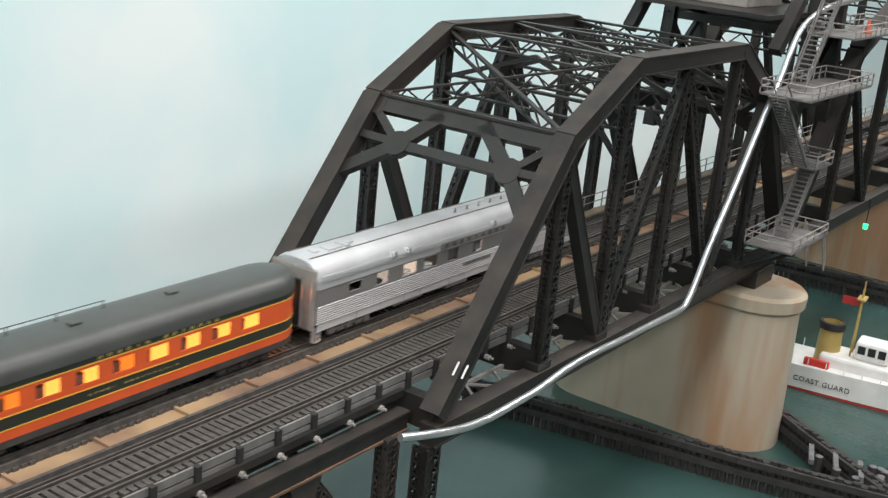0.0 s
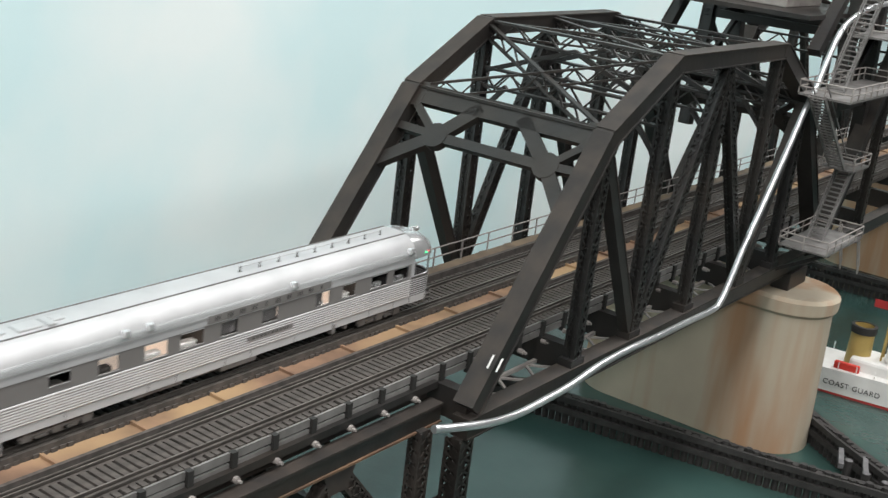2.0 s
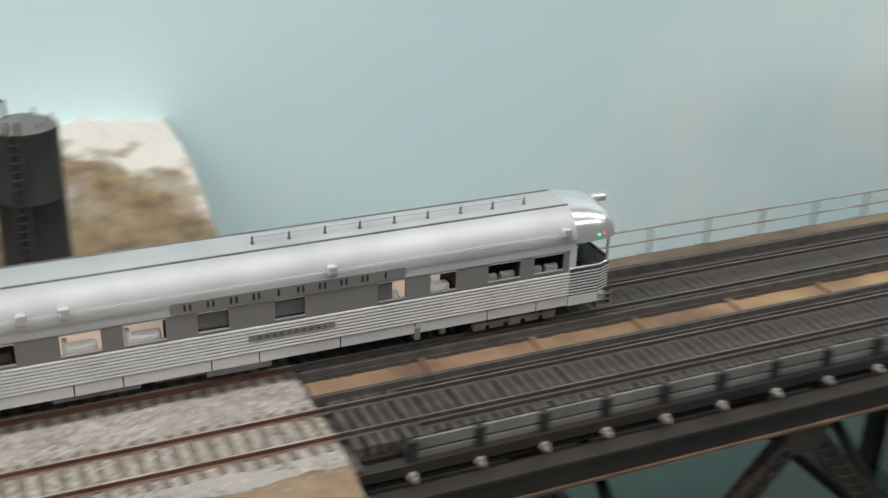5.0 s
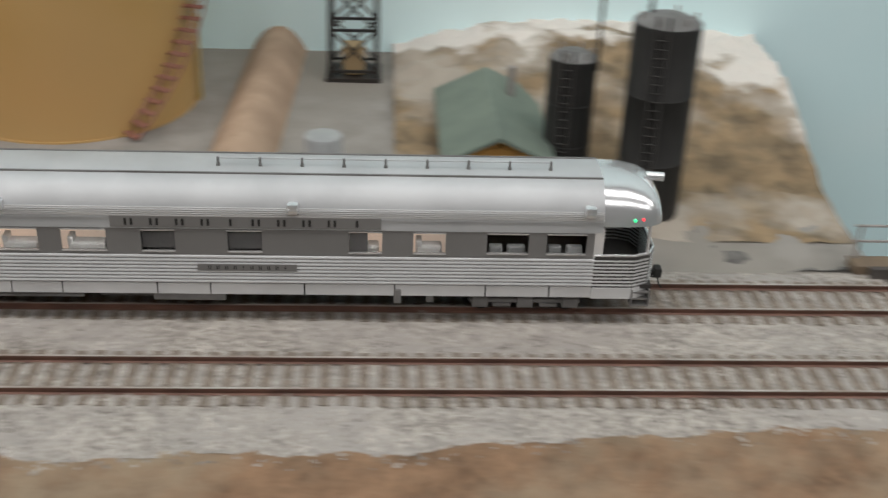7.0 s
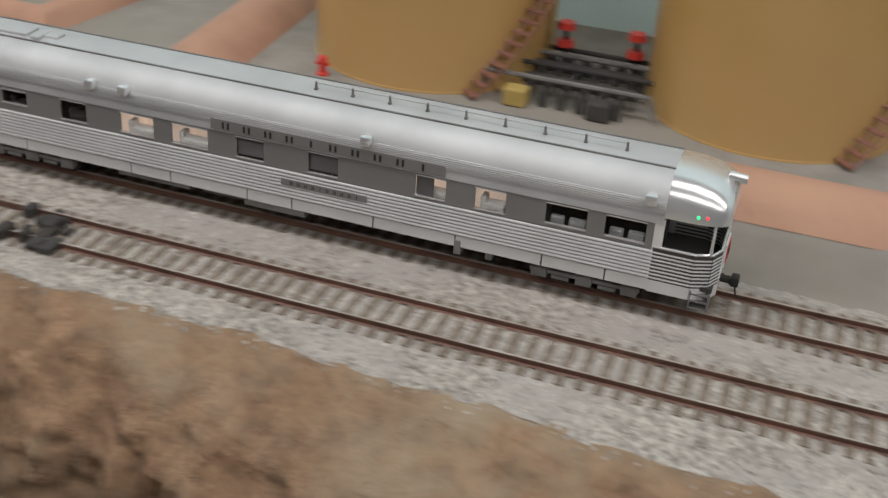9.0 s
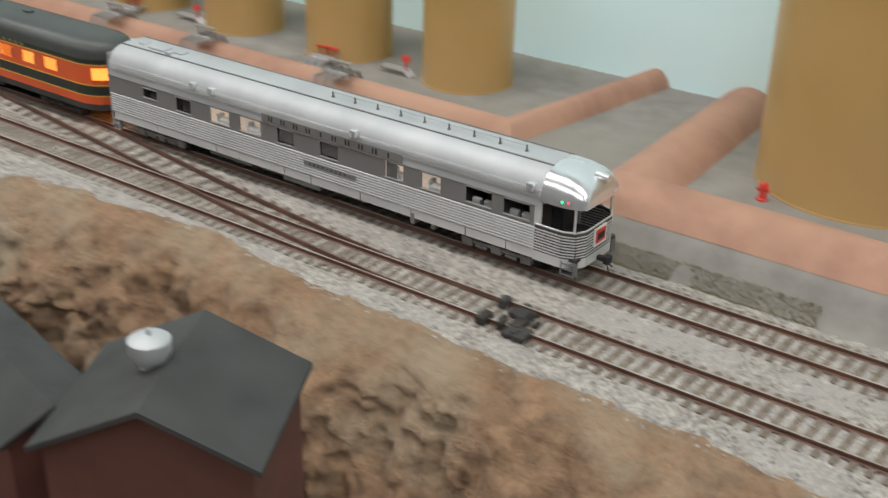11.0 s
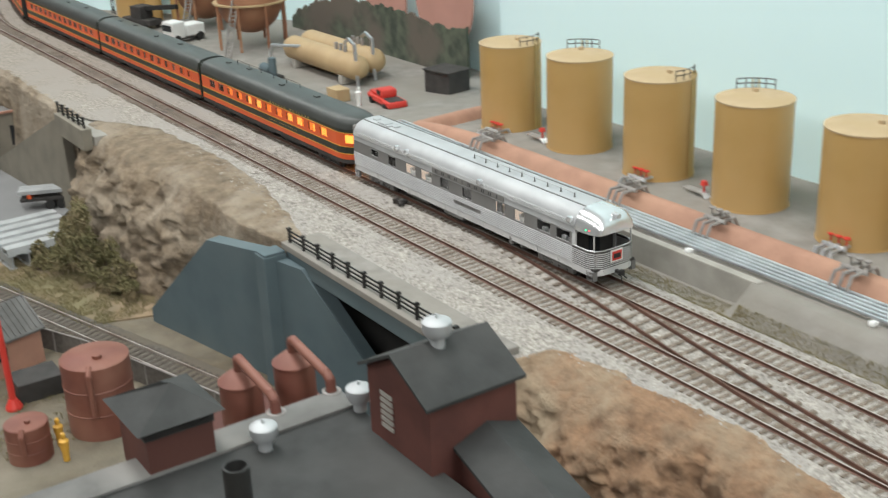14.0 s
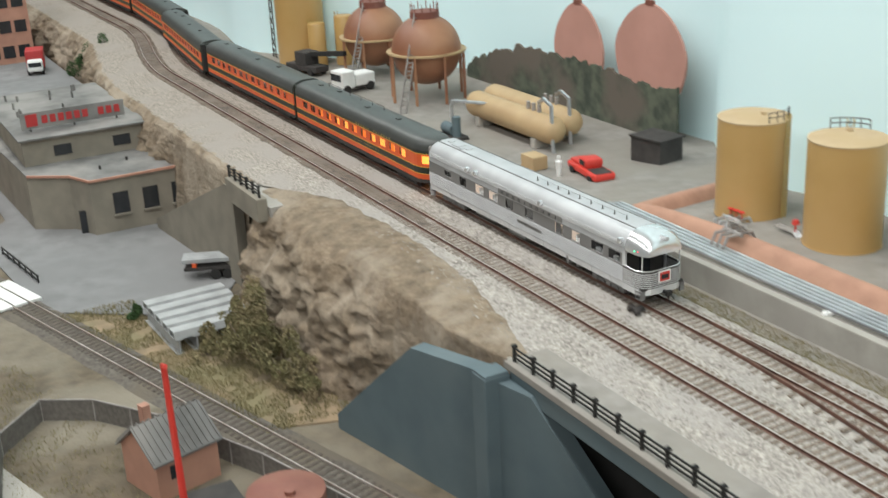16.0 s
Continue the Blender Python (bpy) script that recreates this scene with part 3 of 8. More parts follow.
def sidewall_parts(name, x0, x1, z0, z1, wins, y, m, parent, th=0.0008):
    """The same wall in parts: a full strip below, with the pillars and lintels on it."""
    s = 1 if y > 0 else -1
    ya, yb = sorted((y, y - s * th))
    zl = min(w[2] for w in wins)
    zh = max(w[3] for w in wins)
    sill = boxpart(name, (x0, x1, ya, yb, z0, zl), m, parent)
    boxpart("lintel", (x0, x1, ya, yb, zh, z1), m, sill)
    x = x0
    for a, b, c, d in sorted(wins) + [(x1, x1, zl, zh)]:
        if a > x:
            boxpart("pillar", (x, a, ya, yb, zl, zh), m, sill)
        if c > zl:
            boxpart("infill", (a, b, ya, yb, zl, c), m, sill)
        if d < zh:
            boxpart("infill", (a, b, ya, yb, d, zh), m, sill)
        x = b
    return sill


def truck(parent, x, material):
    """A four-wheel truck: side frames, bolster, springs and wheels."""
    bm = bmesh.new()
    for s in (-1, 1):
        y = s * 0.0125
        box(bm, x - 0.019, x + 0.019, y - 0.0009, y + 0.0009, 0.0045, 0.0066, 0.0004)
        for dx in (-0.0155, 0.0, 0.0155):
            box(bm, x + dx - 0.0028, x + dx + 0.0028, y - 0.0014, y + 0.0014, 0.0028, 0.0075, 0.0004)
        for dx in (-0.008, 0.008):
            box(bm, x + dx - 0.003, x + dx + 0.003, y - 0.0012, y + 0.0012, 0.0032, 0.0045)
    box(bm, x - 0.003, x + 0.003, -0.0125, 0.0125, 0.005, 0.0085)
    t = part("truck", bm, material, parent)
    for dx in (-0.0145, 0.0145):
        bm = bmesh.new()
        for s in (-1, 1):
            rod(bm, (x + dx, s * 0.0072, 0.0052), (x + dx, s * 0.0098, 0.0052), 0.0052, 16)
        rod(bm, (x + dx, -0.012, 0.0052), (x + dx, 0.012, 0.0052), 0.001, 6)
        part("wheelset", bm, M_BLACK, t)


SWINS = [(0.0287, 0.0395, 0.0272, 0.0322), (0.054, 0.065, 0.0255, 0.0329), (0.0793, 0.0929, 0.0255, 0.0329), (0.1002, 0.1147, 0.0255, 0.0329), (0.1258, 0.1367, 0.0255, 0.0329), (0.1536, 0.1648, 0.0255, 0.0329), (0.193, 0.2039, 0.0255, 0.0329), (0.2141, 0.2248, 0.0255, 0.0329), (0.2384, 0.2522, 0.0258, 0.0329), (0.2582, 0.2715, 0.0258, 0.0329)]
LIT = {2: M_LITIN, 3: M_LITIN, 6: M_LITIN, 7: M_LITIN}


def bars(parent, name, x0, x1, z, h, n, y, material, word=0):
    """A run of plain letter-sized bars on a side."""
    step = (x1 - x0) / n
    for k in range(n):
        if word and k == word:
            continue
        w = step * 0.34
        for a in ((0.0, 0.30), (0.70, 1.0)) if k % 5 != 4 else ((0.35, 0.65),):
            boxpart(name, (x0 + k * step + w * a[0], x0 + k * step + w * a[1], y - 0.00012, y, z, z + h), material, parent)


def silver_car():
    car = thing("observation_car", "silver fluted stainless passenger car with open rear platform and lit windows", "train car")
    E1 = 0.2745
    for s in (-1, 1):
        y = s * HALF
        side = sidewall_parts("window_band", 0.0015, E1, 0.0245, 0.0342, SWINS, y, M_GREYBAND, car)
        for a, b, c, d in SWINS:
            for z0, z1 in ((c - 0.0004, c), (d, d + 0.0003)):
                boxpart("window_frame", (a, b, min(y, y + s * 0.0003), max(y, y + s * 0.0003), z0, z1), M_CHROME, side)
        for a, b, c, d in SWINS:
            p = boxpart("pane", (a, b, min(y - s * 0.0006, y - s * 0.0003), max(y - s * 0.0006, y - s * 0.0003), c, d), M_GLASS, side)
            p.visible_shadow = False
        # fluted lower side; the dark backing paints the shade between the flutes
        bm = bmesh.new()
        box(bm, 0.0015, E1, min(y, y - s * 0.0008), max(y, y - s * 0.0008), 0.0135, 0.0245)
        wallp = part("fluted_side", bm, M_PLATE, car)
        for k in range(8):
            bm = bmesh.new()
            z = 0.0142 + k * 0.00132
            rod(bm, (0.002, y, z), (E1, y, z), 0.00052, 8)
            part("flute", bm, M_SILVER, wallp)
        # skirt panels with gaps
        x = 0.0035
        for w in (0.034, 0.045, 0.0165, 0.031, 0.0175, 0.031, 0.030, 0.0305, 0.0215, 0.0325):
            boxpart("skirt_panel", (x, min(x + w - 0.0005, 0.2905), min(y, y - s * 0.0006), max(y, y - s * 0.0006), 0.0092, 0.0133), M_SILVER, car)
            x += w
        boxpart("corner_pillar", (E1 - 0.0005, E1 + 0.0026, min(y + s * 0.0002, y - s * 0.0012), max(y + s * 0.0002, y - s * 0.0012), 0.0135, 0.0352), M_SILVER, car)
        # letter board above the windows: dark panel with plain bars
        boxpart("name_board", (0.1165, 0.2035, min(y, y + s * 0.0007), max(y, y + s * 0.0007), 0.0344, 0.0384), M_GREYBAND, car, label="dark grey name board with plain bars")
        boxpart("name_board", (0.1435, 0.176, min(y + s * 0.0004, y + s * 0.0007), max(y + s * 0.0004, y + s * 0.0007), 0.0185, 0.0210), M_GREYBAND, car, label="small dark number board with plain bars")
        bars(car, "letter_bar", 0.121, 0.2025, 0.0352, 0.0024, 10, y - 0.0007 if s < 0 else y + 0.00082, M_BLACK)
        bars(car, "letter_bar", 0.147, 0.1745, 0.0191, 0.0013, 10, y - 0.0007 if s < 0 else y + 0.00082, M_BLACK)
        # grab irons and vents
        for x in (0.0681, 0.0817, 0.1751, 0.2717):
            bm = bmesh.new()
            box(bm, x - 0.0020, x + 0.0020, s * 0.0172 - 0.0019, s * 0.0172 + 0.0019, 0.0398, 0.0436, 0.0011)
            box(bm, x - 0.0016, x + 0.0016, s * 0.0186 - 0.0006, s * 0.0186 + 0.0006, 0.0400, 0.0420, 0.0004)
            part("roof_vent", bm, M_CHROME, car, "small chrome roof vent", smooth=True)
    # roof
    bm = bmesh.new()
    prof = roof_prof(HALF + 0.0003, 0.0338, 0.0500, 16, 2.7)
    rows = [[(x, a, b) for a, b in prof] for x in (0.004, 0.2765)]
    rows.insert(0, [(0.0015, a * 0.97, 0.0338 + (b - 0.0338) * 0.93) for a, b in prof])
    loft(bm, rows)
    roof = part("roof", bm, M_SILVERD, car, smooth=True)
    for y, z in ((-0.0080, 0.0493), (0.0080, 0.0493), (-0.0168, 0.0405), (0.0168, 0.0405), (-0.0174, 0.0378), (0.0174, 0.0378)):
        bm = bmesh.new()
        beam(bm, (0.004, y, z), (0.2765, y, z), 0.0007, 0.0007)
        part("roof_seam", bm, M_PLATE if abs(y) < 0.01 else M_SILVERD, roof)
    for s in (-1, 1):
        for k in range(5):
            bm = bmesh.new()
            z = 0.0386 + 0.00062 * k
            beam(bm, (0.004, s * (HALF + 0.0004 - 0.00004 * k * k), z), (0.2765, s * (HALF + 0.0004 - 0.00004 * k * k), z), 0.0003, 0.0003)
            part("eave_rib", bm, M_SILVER, roof)
    for k in range(9):
        bm = bmesh.new()
        x = 0.150 + k * 0.0137
        rod(bm, (x, -0.003, 0.0496), (x, -0.003, 0.0528), 0.00045, 6)
        box(bm, x - 0.0006, x + 0.0006, -0.0036, -0.0024, 0.0496, 0.0504)
        part("antenna_stand", bm, M_PLATE, roof)
    bm = bmesh.new()
    rod(bm, (0.150, -0.003, 0.0525), (0.2596, -0.003, 0.0525), 0.0003, 6)
    part("antenna_rail", bm, M_SILVERD, roof)
    for x, w, l in ((0.022, 0.006, 0.012), (0.040, 0.004, 0.006), (0.036, 0.007, 0.004), (0.012, 0.004, 0.005)):
        boxpart("roof_hatch", (x, x + l, -w, w * 0.3, 0.0490, 0.0508), M_SILVERD, roof, bev=0.0005)
    # rear hood
    bm = bmesh.new()
    rows = []
    for x, ws, zs in ((0.2765, 1.0, 1.0), (0.284, 1.0, 0.97), (0.290, 0.97, 0.88), (0.294, 0.90, 0.74), (0.2962, 0.80, 0.55), (0.297, 0.68, 0.36)):
        rows.append([(x, a * ws, max(0.0362, 0.0352 + (b - 0.0352) * zs)) for a, b in prof])
    loft(bm, rows)
    hood = part("rear_hood", bm, M_CHROME, car, "bright rounded rear hood over the platform", smooth=True)
    bm = bmesh.new()
    rod(bm, (0.2925, 0.0, 0.0470), (0.2985, 0.0, 0.0466), 0.0016, 12)
    part("tail_light", bm, M_CHROME, hood)
    for s in (-1, 1):
        bm = bmesh.new()
        bmesh.ops.create_uvsphere(bm, u_segments=10, v_segments=6, radius=0.0009, matrix=Matrix.Translation((0.2895, s * 0.0160, 0.0385)))
        part("marker_lamp", bm, M_REDL, hood, "glowing red marker lamp")
        bm = bmesh.new()
        bmesh.ops.create_uvsphere(bm, u_segments=10, v_segments=6, radius=0.0006, matrix=Matrix.Translation((0.2868, s * 0.0172, 0.0385)))
        part("marker_lamp", bm, M_GREENL, hood, "small green marker lamp")
    # rear platform: apron wall, gate, posts, end bulkhead
    bm = bmesh.new()
    box(bm, 0.274, 0.2750, -0.0165, 0.0165, 0.0135, 0.0345)
    bulk = part("bulkhead", bm, M_UNDER, car)
    boxpart("end_door", (0.2750, 0.2754, -0.0045, 0.0045, 0.0145, 0.032), M_DARKWIN, bulk)
    boxpart("platform_floor", (0.2748, 0.295, -0.0165, 0.0165, 0.0125, 0.0140), M_UNDER, car)
    path = [(0.2745, HALF), (0.288, HALF), (0.2932, HALF - 0.0022), (0.2955, HALF - 0.007)]
    full = [(x, -y) for x, y in path] + [(x, y) for x, y in reversed(path)]
    for a, b in zip(full, full[1:]):
        bm = bmesh.new()
        beam(bm, (*a, 0.0175), (*b, 0.0175), 0.0008, 0.0155)
        apron = part("apron_panel", bm, M_UNDER, car)
    for a, b in zip(full, full[1:]):
        bm = bmesh.new()
        beam(bm, (*a, 0.0112), (*b, 0.0112), 0.0012, 0.0042)
        part("apron_skirt", bm, M_SILVER, car)
    for k in range(8):
        bm = bmesh.new()
        z = 0.0142 + k * 0.00132
        for a, b in zip(full, full[1:]):
            rod(bm, (*a, z), (*b, z), 0.00055, 6)
        part("flute", bm, M_SILVER, apron)
    bm = bmesh.new()
    tubeline(bm, [(*a, 0.0254) for a in full], 0.0005, 6)
    part("platform_rail", bm, M_CHROME, car)
    for x, y in ((0.2925, -0.0152), (0.2925, 0.0152), (0.2755, -0.0168), (0.2755, 0.0168)):
        bm = bmesh.new()
        rod(bm, (x, y, 0.025), (x, y, 0.0365), 0.0006, 6)
        part("platform_post", bm, M_CHROME, car)
    sign = boxpart("tail_sign", (0.2960, 0.2966, -0.0048, 0.0048, 0.0165, 0.0245), M_WHITE, car, label="square tail sign with a red and dark panel")
    boxpart("sign_panel", (0.2966, 0.2969, -0.0038, 0.0038, 0.0175, 0.0235), M_RED, sign)
    boxpart("sign_bar", (0.2969, 0.2971, -0.0028, 0.0028, 0.0190, 0.0220), M_BLACK, sign)
    for s in (-1, 1):
        bm = bmesh.new()
        for z in (0.0062, 0.0088, 0.0112):
            box(bm, 0.2885, 0.2945, s * 0.0160 - 0.0017, s * 0.0160 + 0.0017, z, z + 0.0004)
        for x in (0.2885, 0.2945):
            box(bm, x - 0.0003, x + 0.0003, s * 0.0160 - 0.0017, s * 0.0160 + 0.0017, 0.0062, 0.0125)
        part("step", bm, M_PLATE, car)
    bm = bmesh.new()
    box(bm, 0.2955, 0.3005, -0.0011, 0.0011, 0.0088, 0.0108, 0.0003)
    box(bm, 0.2995, 0.3022, -0.0020, 0.0020, 0.0082, 0.0118, 0.0005)
    tubeline(bm, [(0.2965, 0.0035, 0.0095), (0.2990, 0.0042, 0.0060), (0.3012, 0.0045, 0.0050)], 0.0004, 6)
    tubeline(bm, [(0.3010, 0, 0.0082), (0.3018, -0.0004, 0.0052), (0.3030, -0.0006, 0.0036)], 0.0003, 6)
    part("coupler", bm, M_BLACK, car, smooth=True)
    # front end, floor, inside
    boxpart("front_end", (0.0, 0.0018, -0.0165, 0.0165, 0.0095, 0.0455), M_GREYRAIL, car, bev=0.0012)
    bm = bmesh.new()
    for k in range(4):
        box(bm, -0.0022 + 0.0005 * k, -0.0017 + 0.0005 * k, -0.006, 0.006, 0.0115, 0.038)
    part("diaphragm", bm, M_BLACK, car)
    boxpart("end_doorway", (-0.0006, -0.0001, -0.0050, 0.0050, 0.0130, 0.0345), M_DARKWIN, car)
    for y in (-0.0152, -0.0085, 0.0085, 0.0152):
        bm = bmesh.new()
        rod(bm, (-0.0011, y, 0.0115), (-0.0011, y, 0.0400), 0.00045, 6)
        part("grab_iron", bm, M_CHROME, car)
    for s in (-1, 1):
        bm = bmesh.new()
        for z in (0.0030, 0.0060, 0.0088):
            box(bm, 0.0015, 0.0060, s * 0.0158 - 0.0014, s * 0.0158 + 0.0014, z, z + 0.0005)
        for x in (0.0015, 0.0060):
            box(bm, x - 0.0003, x + 0.0003, s * 0.0158 - 0.0014, s * 0.0158 + 0.0014, 0.0030, 0.0120)
        part("step", bm, M_CHROME, car)
    boxpart("car_floor", (0.001, 0.275, -0.0160, 0.0160, 0.0118, 0.0134), M_UNDER, car)
    for k in range(len(SWINS)):
        a, b, c, d = SWINS[k]
        m = LIT.get(k, M_BLIND if k > 3 else M_UNDER)
        boxpart("cabin_back", (a - 0.0025, b + 0.0025, 0.0035, 0.0042, 0.0137, 0.0338), m, car)
        if k in (4, 5, 6):
            boxpart("blind", (a, b if k < 6 else a + 0.0062, -0.0158, -0.0155, c - 0.001 if k == 6 else c + 0.0004, d + 0.001), M_BLIND, car)
        boxpart("cabin_side", (a - 0.0032, a - 0.0026, -0.0155, 0.0155, 0.0137, 0.0335), m, car)
        bm = bmesh.new()
        if k > 7:
            box(bm, a + 0.001, a + 0.0056, -0.0140, -0.0115, 0.0137, 0.0268, 0.0006)
            box(bm, a + 0.0072, b - 0.0006, -0.0140, -0.0115, 0.0137, 0.0268, 0.0006)
        else:
            box(bm, a + 0.001, b - 0.001, -0.0140, -0.0095, 0.0137, 0.0265, 0.0008)
        if k < 8:
            box(bm, a + 0.001, a + 0.003, -0.0140, -0.0095, 0.0260, 0.0285, 0.0005)
        part("seat", bm, M_WHITE if m is M_LITIN else (M_STACK if k > 7 else M_UNDER), car)
    for x in (0.036, 0.253):
        truck(car, x, M_PLATE)
    for x0, x1, y in ((0.075, 0.105, -0.012), (0.11, 0.128, -0.011), (0.128, 0.152, -0.0135), (0.168, 0.178, -0.010), (0.19, 0.215, -0.006), (0.208, 0.2105, -0.0145), (0.219, 0.2215, -0.0135)):
        boxpart("equipment_box", (x0, x1, y - 0.003, 0.012, 0.0062, 0.0118), M_PLATE if y < -0.0105 else M_UNDER, car, bev=0.0004)
    return car


OW = [0.020 + 0.0205 * k for k in range(13)]


def orange_car(tail, lit):
    lab = "orange and dark green passenger car with warm lit windows, rounded tail"
    car = thing("passenger_car", lab, "train car", group="orange and green train cars")
    x1 = CARL - (0.022 if tail else 0.0015)
    ends = []
    if tail:
        for k in range(7):
            a = k / 6 * math.pi / 2
            ends.append((x1 + 0.0205 * math.sin(a), HALF * math.cos(a) * 0.98 + 0.0002 if k < 6 else 0.0))
    wins = [(x, x + 0.0128, 0.0258, 0.0328) for x in OW if x + 0.0125 < x1]

    def belt(name, z0, z1, m, out=0.0, win=None):
        for s in (-1, 1):
            if win:
                sidewall_parts(name, 0.0015, x1, z0, z1, win, s * (HALF + out), m, car)
                continue
            bm = bmesh.new()
            sidewall(bm, 0.0015, x1, z0, z1, [], s * (HALF + out), 0.0008)
            part(name, bm, m, car)
        if tail:
            loop = [(x, -y) for x, y in ends] + [(x, y) for x, y in reversed(ends[:-1])]

            def ribbon(pts, za, zb):
                rb = bmesh.new()
                rows = []
                for x, y in pts:
                    n = Vector((x - x1 + 0.0005, y)).normalized()
                    o, i = Vector((x, y)) + n * (0.0002 + out), Vector((x, y)) - n * 0.0006
                    rows.append([(o.x, o.y, za), (o.x, o.y, zb), (i.x, i.y, zb), (i.x, i.y, za)])
                loft(rb, rows)
                part(name, rb, m, car)
            if win:
                ribbon(loop, z0, 0.0258)
                ribbon(loop, 0.0328, z1)
                for k in (0, 1, 4, 7, 10, 11):
                    ribbon(loop[k:k + 2], 0.0258, 0.0328)
            else:
                ribbon(loop, z0, z1)

    belt("skirt", 0.0085, 0.0120, M_UNDER)
    belt("lower_orange_band", 0.0120, 0.0165, M_ORANGE)
    belt("yellow_line", 0.0165, 0.0171, M_YELLOW, 0.00015)
    belt("green_belt", 0.0171, 0.0226, M_GREEN)
    belt("yellow_line", 0.0226, 0.0232, M_YELLOW, 0.00015)
    belt("orange_window_band", 0.0232, 0.0342, M_ORANGE, 0.0, wins)
    belt("yellow_line", 0.0342, 0.0348, M_YELLOW, 0.00015)
    belt("letter_board", 0.0348, 0.0380, M_GREEN)
    bm = bmesh.new()
    prof = roof_prof(HALF + 0.0003, 0.0375, 0.0488)
    rows = [[(x, a, b) for a, b in prof] for x in (0.0015, x1)]
    if tail:
        for k in range(1, 7):
            a = k / 6 * 1.40
            rows.append([(x1 + 0.0215 * math.sin(a), p * math.cos(a), 0.0375 + (q - 0.0375) * (0.35 + 0.65 * math.cos(a) ** 0.6)) for p, q in prof])
    loft(bm, rows)
    roof = part("roof", bm, M_ROOFG, car, smooth=True)
    for x, y in ((0.03, 0.0), (0.07, 0.003), (0.15, -0.003), (0.21, 0.0)):
        bm = bmesh.new()
        box(bm, x, x + 0.006, y - 0.002, y + 0.002, 0.0484, 0.0498, 0.0004)
        part("roof_vent", bm, M_ROOFG, roof)
    if tail:
        for k in range(6):
            bm = bmesh.new()
            x = 0.045 + k * 0.026
            rod(bm, (x, 0.004, 0.0480), (x, 0.004, 0.0528), 0.0003, 6)
            part("antenna_stand", bm, M_BLACK, roof)
        bm = bmesh.new()
        rod(bm, (0.045, 0.004, 0.0526), (0.175, 0.004, 0.0526), 0.00025, 6)
        part("antenna_rail", bm, M_BLACK, roof)
        for s in (-1, 1):
            bars(car, "letter_bar", 0.155, 0.232, 0.0356, 0.0016, 14, s * HALF - 0.0001 if s < 0 else HALF + 0.0003, M_GOLDTXT, 6)
            bars(car, "letter_bar", 0.15, 0.205, 0.0193, 0.0010, 16, s * HALF - 0.0001 if s < 0 else HALF + 0.0003, M_GOLDTXT, 5)
    # cabin fittings seen through the windows
    rng = random.Random(3 if lit else 8)
    for k, (a, b, c, d) in enumerate(wins):
        m = M_WARMDIM if not lit else (M_WARMHOT if k in (2, 3, 6, 7, 9, 10, 11) else M_WARMIN)
        boxpart("cabin_back", (a - 0.003, b + 0.003, 0.0, 0.0007, 0.0137, 0.0350), m, car)
        bm = bmesh.new()
        box(bm, a + 0.001 + rng.uniform(0, 0.004), a + 0.006 + rng.uniform(0, 0.004), -0.012, -0.009, 0.0137, 0.0285 + rng.uniform(-0.001, 0.001), 0.0008)
        part("seat", bm, M_RUST, car)
        for s in (-1, 1):
            y = s * (HALF - 0.0004)
            p = boxpart("pane", (a, b, y - 0.0001, y + 0.0001, c, d), M_GLASS, car)
            p.visible_shadow = False
    if tail:
        bm = bmesh.new()
        lathe(bm, [(0.0, 0.0137), (0.010, 0.0137), (0.010, 0.034), (0.0, 0.034)], 12, (x1 + 0.004, 0))
        part("lounge_partition", bm, M_WARMHOT, car)
    boxpart("car_floor", (0.0015, x1, -0.0160, 0.0160, 0.0105, 0.0120), M_UNDER, car)
    for k in range(2 if not tail else 1):
        x = -0.0005 if k == 0 else CARL - 0.0015
        boxpart("end_wall", (x, x + 0.002, -0.0165, 0.0165, 0.0095, 0.0450), M_GREEN, car, bev=0.0004)
    bm = bmesh.new()
    for x in (-0.0028, -0.0016) + (() if tail else (CARL + 0.0006, CARL + 0.0018)):
        box(bm, x - 0.0004, x + 0.0004, -0.0150, 0.0150, 0.0105, 0.0445, 0.0003)
    part("diaphragm", bm, M_BLACK, car)
    for x in (0.036, 0.252):
        truck(car, x, M_UNDER)
    for a, b in ((0.08, 0.11), (0.118, 0.15), (0.165, 0.20)):
        boxpart("equipment_box", (a, b, -0.014, 0.014, 0.0045, 0.0108), M_UNDER, car, bev=0.0004)
    return car


silver = silver_car()
tail_car = orange_car(True, True)
coach = orange_car(False, False)
coaches = [coach] + [copy_thing(coach, pose(0, 0, 0)) for _ in range(4)]
for c in coaches:
    tagged(c, "orange and dark green passenger car with a dark grey roof")
TRAIN = [(silver, 0.0), (tail_car, 0.3015)] + [(c, 0.3015 + 0.3015 * (k + 1)) for k, c in enumerate(coaches)]

# ---- bridge ----
YN, YF = -0.0945, 0.0445   # truss planes
BX0, BX1 = 0.907, 1.418    # first truss span
POSTS = [1.015, 1.087, 1.167, 1.256, 1.325]
TOPZ = {1.015: 0.1195, 1.087: 0.1575, 1.167: 0.1585, 1.256: 0.1575, 1.325: 0.1195}
LZ = -0.020
DECK1 = 2.6


